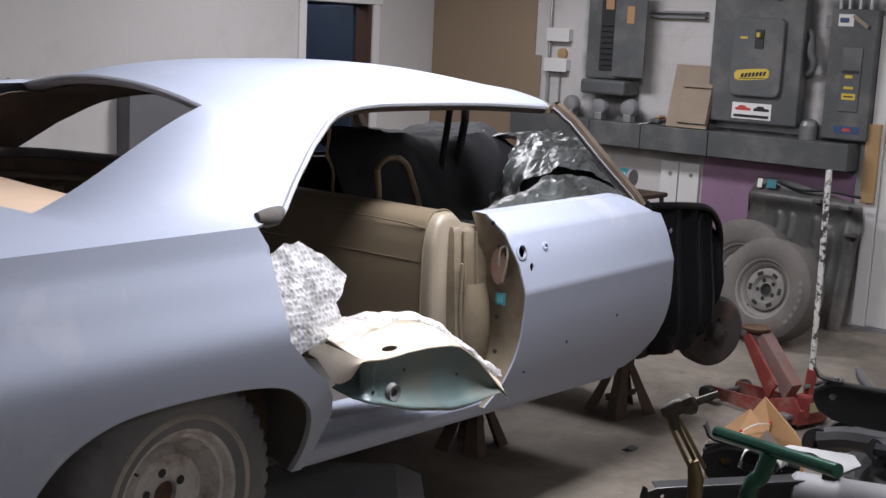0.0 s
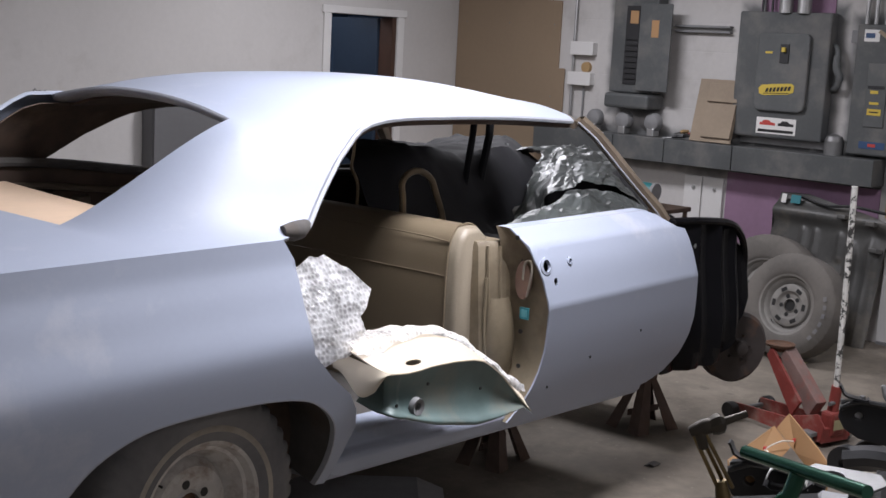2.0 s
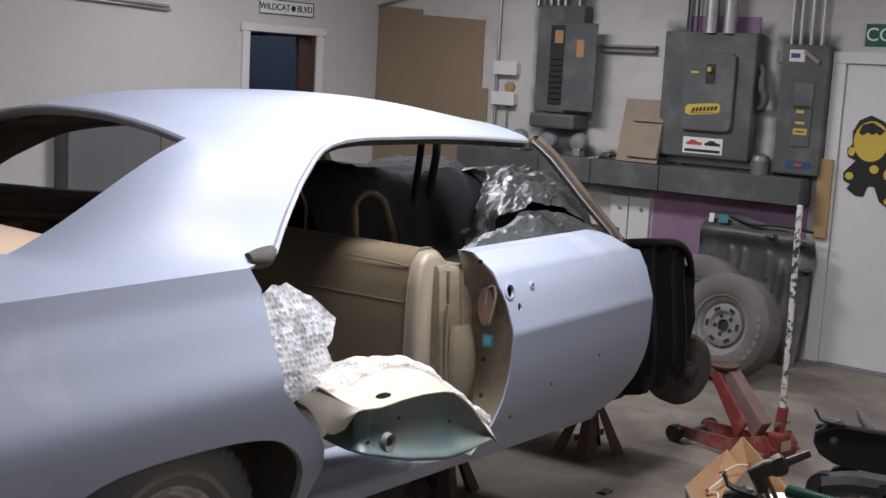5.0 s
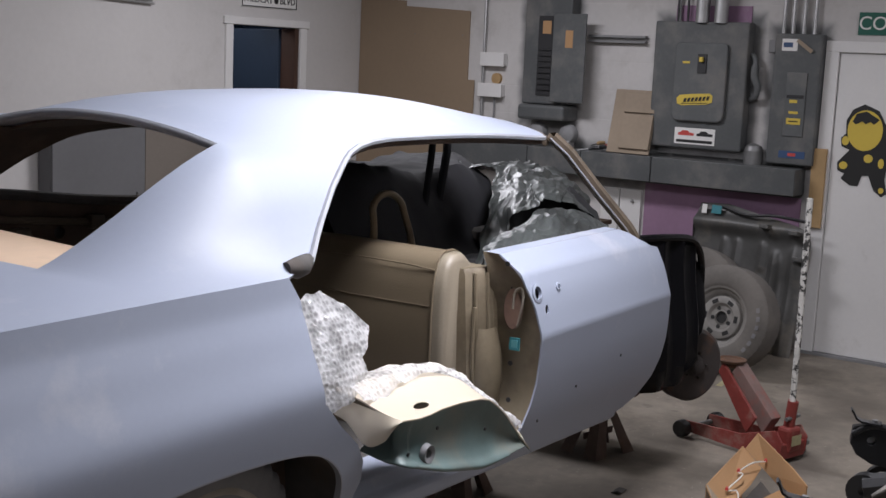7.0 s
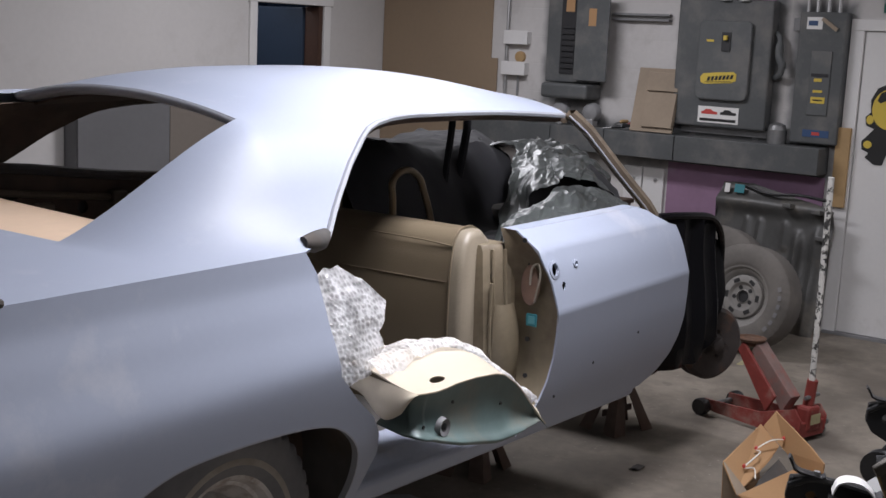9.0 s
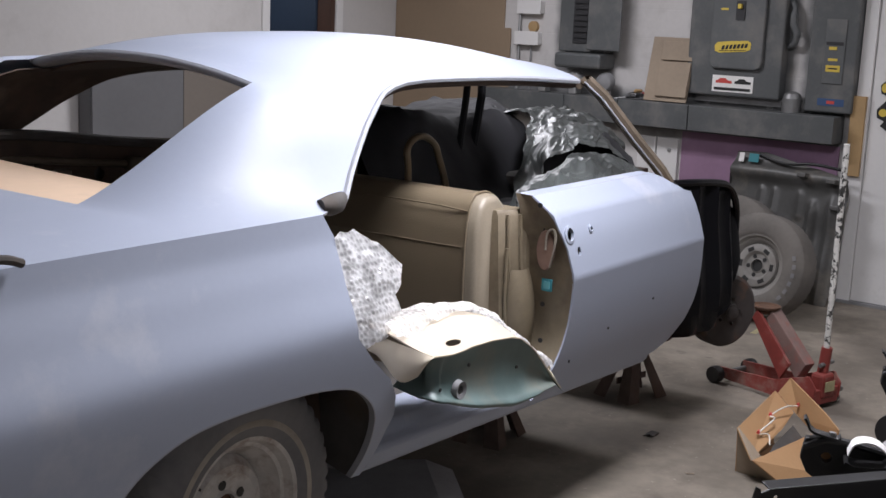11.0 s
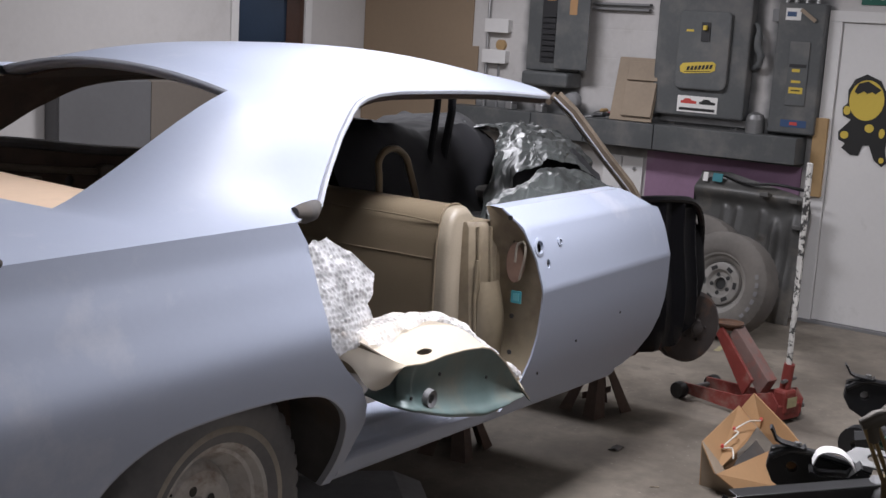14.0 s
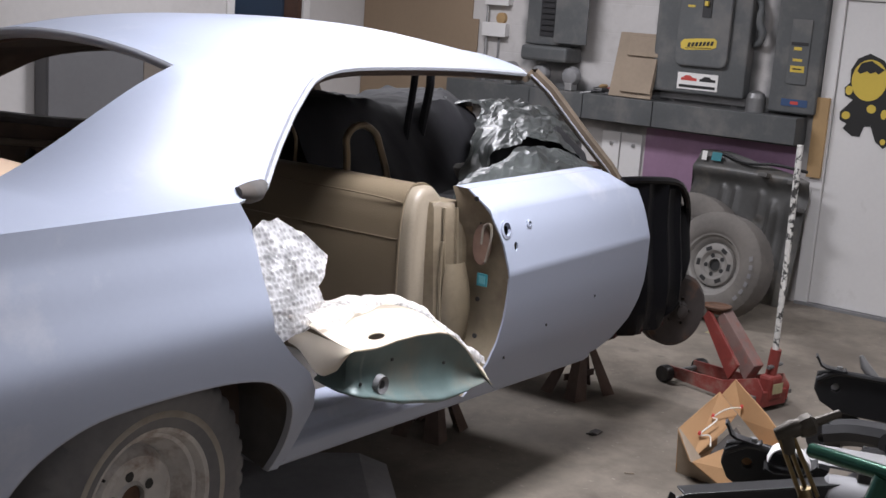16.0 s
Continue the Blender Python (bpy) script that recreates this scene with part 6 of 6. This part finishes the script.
part("saddle_cup", revolve(bmesh.new(), [(0, 0), (0.055, 0), (0.06, 0.02), (0.085, 0.03), (0.092, 0.044), (0.08, 0.046), (0.07, 0.036), (0, 0.034)], pose(0.2, 0.0, 0.465), 24), RUST, jack, "worn steel saddle")
part("handle_socket", tube(bmesh.new(), [(0.64, 0, 0.2), (0.655, 0.0, 0.36)], 0.032, 14), RED, jack)
part("handle", tube(bmesh.new(), [(0.65, 0, 0.3), (0.69, -0.06, 0.96), (0.73, -0.125, 1.54)], 0.0175, 12), POLE, jack, "tall white handle with flaked black spots")
part("handle_pin", tube(bmesh.new(), [(0.66, -0.06, 0.26), (0.66, 0.06, 0.27)], 0.012), STEEL, jack)
tagged(part("floor_mark", plate([(-0.5, -0.05), (0.5, -0.06), (0.5, 0.04), (0.1, 0.06), (-0.5, 0.05)], 0.002, pose(6.45, 2.86, 0.001, -90, 0, 5) @ Matrix.Scale(0.35, 4)), YELLOW_TAPE, smooth=0), "faded yellow mark on the concrete", "floor mark", kind="structure")

# debris on the floor
for k, (x, y, s) in enumerate(((4.3, 2.43, 0.03), (3.75, 1.85, 0.02), (4.9, 1.6, 0.015), (4.0, 2.1, 0.012))):
    bm = loft([[crumple(Vector((s * (i - 2) * 0.7, s * (j - 1) * 0.4, s * 0.35)), s * 0.7, 30, k) for j in range(3)] for i in range(5)])
    chip = part("floor_scrap", bm, DARK_INSIDE if k == 0 else CARDBOARD_DUSTY, solid=s * 0.2)
    chip.matrix_world = pose(x, y, 0, 0, 0, 40 * k)
    tagged(chip, "small dark scrap lying on the concrete", "scrap", "floor scraps")

# cardboard box, tipped open, with string
cbx = thing("cardboard_box", "opened brown cardboard box with white string", "box", pose(4.14, 1.78, 0.0))
o = Vector((4.14, 1.78, 0.0))
corner, seam, foot, back = Vector((4.09, 1.96, 0.20)) - o, Vector((4.05, 1.876, 0.10)) - o, Vector((0, 0, 0)), Vector((4.54, 2.0, 0.24)) - o
slit, seam_end, tip = Vector((4.50, 1.90, 0.18)) - o, Vector((4.44, 1.80, 0.125)) - o, Vector((4.57, 1.95, 0.30)) - o


def card(name, points, label="", mat=CARDBOARD):
    bm = bmesh.new()
    bm.faces.new([bm.verts.new(p) for p in points])
    return part(name, bm, mat, cbx, label, 0, solid=0.006)


mid = corner.lerp(back, 0.55) + Vector((0.02, -0.095, -0.075))
card("top_flap", [corner, back, slit, mid, seam + Vector((0.004, 0.004, 0.004))])
card("front_wall", [seam, seam_end, Vector((0.24, -0.14, 0.0)), foot])
# The left face's shade is put into its colour, with the duller cardboard.
card("side_wall", [corner, seam, foot, Vector((0.02, 0.2, 0.0))], "", CARDBOARD_DUSTY)
card("back_wall", [corner + Vector((0.004, 0.004, 0)), back + Vector((0, 0.004, 0)), Vector((0.42, 0.22, 0)), Vector((0.02, 0.204, 0))])
card("standing_flap", [back + Vector((0.014, -0.008, -0.01)), tip, Vector((4.42, 1.74, 0.235)) - o, Vector((4.36, 1.66, 0.2)) - o, Vector((4.38, 1.67, 0.08)) - o, slit + Vector((0.0, -0.03, -0.015))])
card("bottom", [Vector((0.0, 0.006, 0.004)), Vector((0.24, -0.13, 0.004)), Vector((0.42, 0.21, 0.004)), Vector((0.03, 0.196, 0.004))])
# One flat dark sheet below the gap between the flaps.
card("dark_box_inset", [mid - Vector((0.08, 0.0, 0.05)), slit - Vector((0, 0, 0.06)), seam_end - Vector((0.0, -0.01, 0.05)), seam + Vector((0.1, -0.01, -0.02))], "dark sheet inside the box", DARK_INSIDE)
knots = [corner.lerp(seam, 0.55) + Vector((0.12, 0.0, 0.022)), corner.lerp(back, 0.5) + Vector((0.02, -0.05, -0.02)), slit + Vector((-0.01, -0.02, 0.035))]
string = curve_points([seam + Vector((0.14, -0.01, 0.03)), seam.lerp(knots[0], 0.5) + Vector((0.12, 0.0, 0.02)), knots[0], knots[0].lerp(knots[1], 0.6) + Vector((0.03, -0.02, 0.012)), knots[1], knots[1].lerp(knots[2], 0.5) + Vector((0, 0.0, 0.015)), knots[2]], 6)
part("string", tube(bmesh.new(), string, 0.003, 6), STRING, cbx, "white string")
for p in knots:
    part("red_knot", tube(bmesh.new(), [p + Vector((-0.007, 0, 0.004)), p + Vector((0.007, 0.004, 0.006))], [0.007, 0.006], 8), RED_INK, cbx, "small red plug")


# ---- parts heaped on the low bench in the foreground ----
wb = thing("work_bench", "low dark steel work bench under a heap of parts", "bench")
part("bench_top", boxed(2.35, 3.75, 0.15, 1.02, 0.53, 0.56), BLACK_STEEL, wb, smooth=0, bevel=0.006)
for x, y in ((2.4, 0.2), (3.7, 0.2), (2.4, 0.97), (3.7, 0.97)):
    part("leg", boxed(x - 0.02, x + 0.02, y - 0.02, y + 0.02, 0, 0.53), BLACK_STEEL, wb, smooth=0)

FACE = -68  # the turn of plates that stand across the view


def strip(points, width, thick, m):
    """A bent flat bar: points in local x and z, width along y."""
    bm = loft([[Vector((x, -width / 2, z)), Vector((x, width / 2, z))] for x, z in points])
    bm.transform(m)
    return bm


def control_arm(m, label, length, hole_mat, peg):
    arm = thing("control_arm", label, "car part", m, "control arms")
    line = [(0.0, 0.0), (-0.005, -0.05), (0.015, -0.085), (0.06, -0.11), (0.14, -0.12), (length, -0.135), (length, -0.005), (0.12, 0.01), (0.04, 0.01)]
    part("arm_plate", plate(line, 0.03, None, [circle(0.055, -0.038, 0.0125)]), BLACK_STEEL, arm, "satin black steel plate with a hole", 0, bevel=0.007)
    part("rolled_flange", tube(bmesh.new(), curve_points([(0.0, 0.0, -0.02), (0.05, -0.006, 0.008), (0.12, -0.006, 0.008), (length, -0.006, -0.008)], 5), 0.009, 8), BLACK_STEEL, arm)
    part("hole_lining", revolve(bmesh.new(), [(0, 0), (0.0125, 0), (0.0125, 0.004), (0, 0.004)], pose(0.055, 0.026, -0.038, 90), 16), hole_mat, arm)
    part("bent_bracket", strip([(-0.012, 0.052), (-0.006, 0.045), (0.004, 0.026), (0.02, 0.018), (0.075, 0.012), (0.082, 0.018)], 0.035, 0.006, Matrix.Identity(4)), BLACK_STEEL, arm, "bent black bracket", 40, solid=0.006)
    part("bracket_nut", revolve(bmesh.new(), [(0, 0), (0.009, 0), (0.009, 0.01), (0, 0.01)], pose(0.06, 0, 0.018), 6), STEEL, arm, smooth=0)
    ring = revolve(bmesh.new(), [(0.032, -0.012), (0.05, -0.012), (0.05, 0.012), (0.032, 0.012)], pose(0.10, 0.03, -0.165, 90), 28, closed=True)
    part("bush_ring", ring, BLACK_STEEL, arm, "black bushing ring")
    if peg:
        part("damper_peg", tube(bmesh.new(), [(0.17, 0.02, -0.01), (0.13, 0.02, 0.035), (0.115, 0.02, 0.065)], [0.016, 0.014, 0.006], 12), STEEL, arm, "grey steel peg")
    return arm


control_arm(pose(3.42, 1.235, 0.735, 0, 0, FACE), "satin black control arm on the heap of parts", 0.40, WHITE_PAINT, True)
control_arm(pose(2.60, 1.155, 0.745, 0, 4, FACE), "satin black control arm with a white strap", 0.24, CARDBOARD, False)
tag = thing("white_strap", "wide white strap bent over a black bracket", "strap", pose(2.60, 1.045, 0.762, 0, 0, FACE))
part("strap_sheet", strip([(p.x, p.z) for p in curve_points([(-0.006, 0, -0.025), (0.006, 0, 0.002), (0.03, 0, 0.012), (0.06, 0, 0.008), (0.085, 0, -0.012), (0.098, 0, -0.036)], 5)], 0.05, 0.004, Matrix.Identity(4)), WHITE_PAINT, tag, smooth=50, solid=0.003)
part("strap_bracket", strip([(-0.012, -0.045), (0.01, -0.055), (0.08, -0.05), (0.11, -0.02)], 0.06, 0.006, Matrix.Identity(4)), BLACK_STEEL, tag, smooth=40, solid=0.006)

ch = thing("steel_channel", "black steel channel with folded flanges", "car part", pose(2.305, 1.135, 0.685, 0, -4, -44))
part("web", plate([(0, -0.035), (0.42, -0.03), (0.42, 0.015), (0.02, 0.018), (0.0, 0.012)], 0.006, None, [circle(0.035, -0.002, 0.005, 12)]), BLACK_STEEL, ch, smooth=0, bevel=0.002)
part("top_flange", boxed(0.02, 0.42, 0.0, 0.05, 0.015, 0.02), BLACK_STEEL, ch, smooth=0, bevel=0.002)
part("end_tab", plate([(0, 0.02), (0.0, -0.04), (-0.018, -0.05), (-0.02, 0.0), (-0.012, 0.028)], 0.006, None), BLACK_STEEL, ch, smooth=0, bevel=0.002)
ring = thing("bushing_ring", "black rubber ring holding crumpled silver foil", "car part", pose(2.385, 1.01, 0.625, 90, 0, FACE))
part("ring_body", revolve(bmesh.new(), [(0.03, -0.02), (0.052, -0.02), (0.055, 0.0), (0.052, 0.02), (0.03, 0.02)], None, 28, closed=True), BLACK_STEEL, ring)
bm = bmesh.new()
bmesh.ops.create_icosphere(bm, subdivisions=3, radius=0.034)
for v in bm.verts:
    v.co = crumple(v.co, 0.02, 40, 2.0)
part("foil", bm, CHROME, ring, "crumpled silver foil", 20)
mot = thing("starter_motor", "grey cast cylinder with black end caps", "car part", pose(2.64, 0.80, 0.69, 90, 0, FACE + 90))
part("housing", revolve(bmesh.new(), [(0.0, -0.12), (0.04, -0.12), (0.05, -0.11), (0.05, -0.02), (0.053, -0.015), (0.053, 0.0), (0.05, 0.005), (0.05, 0.11), (0.04, 0.12), (0, 0.12)], None, 32), STEEL_DULL, mot, smooth=35)
part("clamp", boxed(-0.016, 0.016, -0.02, 0.02, 0.04, 0.07, pose(0, 0, -0.03, -90)), BLACK_STEEL, mot, smooth=0, bevel=0.003)
part("end_cap", revolve(bmesh.new(), [(0.0, 0.12), (0.045, 0.12), (0.045, 0.17), (0.03, 0.18), (0, 0.18)], None, 28), BLACK_STEEL, mot)
plt = thing("mounting_plate", "grey slotted mounting plate on the heap", "car part", pose(2.66, 0.98, 0.735, -72, 0, FACE))
part("plate_sheet", plate([(0, 0), (0.16, -0.01), (0.2, 0.03), (0.18, 0.07), (0.02, 0.075), (-0.01, 0.04)], 0.008, None, [circle(0.07, 0.035, 0.026, 20, 0.018)]), STEEL, plt, smooth=0, bevel=0.002)
for k, (x, y, z, a, b, ln, r) in enumerate(((2.95, 0.9, 0.64, 20, 10, 0.5, 0.035), (3.1, 0.7, 0.66, 60, 4, 0.55, 0.03), (2.75, 0.7, 0.62, -30, 0, 0.5, 0.045), (3.3, 0.95, 0.62, 90, 6, 0.4, 0.04), (2.55, 0.55, 0.64, 80, 3, 0.5, 0.05), (3.35, 0.55, 0.63, 10, 5, 0.5, 0.05))):
    m = pose(x, y, z, 0, b, a)
    bar = thing("suspension_link", "black steel suspension link in the heap", "car part", m, "suspension links")
    part("link_bar", tube(bmesh.new(), curve_points([(-ln / 2, 0, -0.02), (-ln / 4, 0.01, 0.01), (ln / 4, -0.01, 0.015), (ln / 2, 0, 0)], 4), r, 10), BLACK_STEEL, bar)
    for s in (-1, 1):
        part("link_eye", revolve(bmesh.new(), [(0.015, -0.02), (r + 0.012, -0.02), (r + 0.012, 0.02), (0.015, 0.02)], pose(s * ln / 2, 0, -0.01, 90), 20, closed=True), BLACK_STEEL, bar)

# torch cart: green T handle, brass cutting torch with green hoses
cart = thing("torch_cart", "green steel cart with a T handle", "cart")
part("handle_bar", tube(bmesh.new(), [(1.712, 0.655, 1.098), (1.645, 0.51, 1.117), (1.59, 0.385, 1.133)], 0.0115, 16), GREEN_PAINT, cart, "metallic green handle bar")
part("upright", tube(bmesh.new(), curve_points([(1.653, 0.527, 1.108), (1.648, 0.535, 1.07), (1.645, 0.56, 0.99), (1.66, 0.6, 0.5), (1.70, 0.60, 0.06)], 5), 0.0145, 14), GREEN_PAINT, cart, "metallic green upright")
part("base_plate", boxed(1.5, 1.9, 0.40, 0.8, 0.02, 0.06), GREEN_PAINT, cart, smooth=0, bevel=0.006)
for y in (0.38, 0.82):
    part("cart_wheel", revolve(bmesh.new(), [(0, -0.02), (0.07, -0.02), (0.08, -0.01), (0.08, 0.01), (0.07, 0.02), (0, 0.02)], pose(1.88, y, 0.08, 90), 24), BLACK_STEEL, cart)
torch = thing("cutting_torch", "sooty brass cutting torch with green hoses hung on the cart", "torch")
e0, e1 = Vector((1.482, 0.616, 1.193)), Vector((1.53, 0.563, 1.224))
part("torch_head", tube(bmesh.new(), [e0 + Vector((-0.008, 0.012, -0.004)), e0 + Vector((0.004, -0.005, 0.006)), e0.lerp(e1, 0.5), e0.lerp(e1, 0.55), e1], [0.008, 0.013, 0.010, 0.0065, 0.0055], 12), BRASS_DARK, torch, "sooty black torch head")
part("head_collar", tube(bmesh.new(), [e0.lerp(e1, 0.22), e0.lerp(e1, 0.34), e0.lerp(e1, 0.46), e0.lerp(e1, 0.52)], [0.013, 0.0165, 0.0165, 0.011], 8), BRASS_DARK, torch, "knurled dark collar", 20)
base = Vector((1.535, 0.592, 1.035))
for d in (Vector((0.006, -0.008, 0)), Vector((-0.006, 0.008, 0)), Vector((0.008, 0.005, 0))):
    part("gas_pipe", tube(bmesh.new(), [e0 + d + Vector((0, 0, -0.005)), base + d * 1.2 + Vector((0, 0, 0.06))], 0.0034, 8), BRASS, torch, "thin tarnished brass pipe")
part("neck", tube(bmesh.new(), [e0, e0.lerp(base, 0.18)], [0.010, 0.008], 12), BRASS_DARK, torch)
part("valve_body", tube(bmesh.new(), [base + Vector((-0.004, 0.006, 0.07)), base + Vector((0, 0, 0.04)), base, base + Vector((0.004, -0.006, -0.06))], [0.009, 0.013, 0.012, 0.011], 14), BRASS, torch, "brass valve body")
part("grip", tube(bmesh.new(), [base + Vector((0.004, -0.006, -0.06)), base + Vector((0.03, -0.02, -0.28))], 0.014, 12), BRASS, torch)
for k in range(2):
    line = [base + Vector((0.03, -0.02 + 0.01 * k, -0.27)), base + Vector((0.08, -0.08, -0.22 + 0.03 * k)), base + Vector((0.12, -0.16, -0.17 + 0.03 * k)), base + Vector((0.10, -0.24, -0.25)), base + Vector((0.1, -0.16, -0.6)), Vector((1.75, 0.5, 0.07))]
    part("hose", tube(bmesh.new(), curve_points(line, 8), 0.0085, 10), GREEN_HOSE, torch, "green rubber hose")
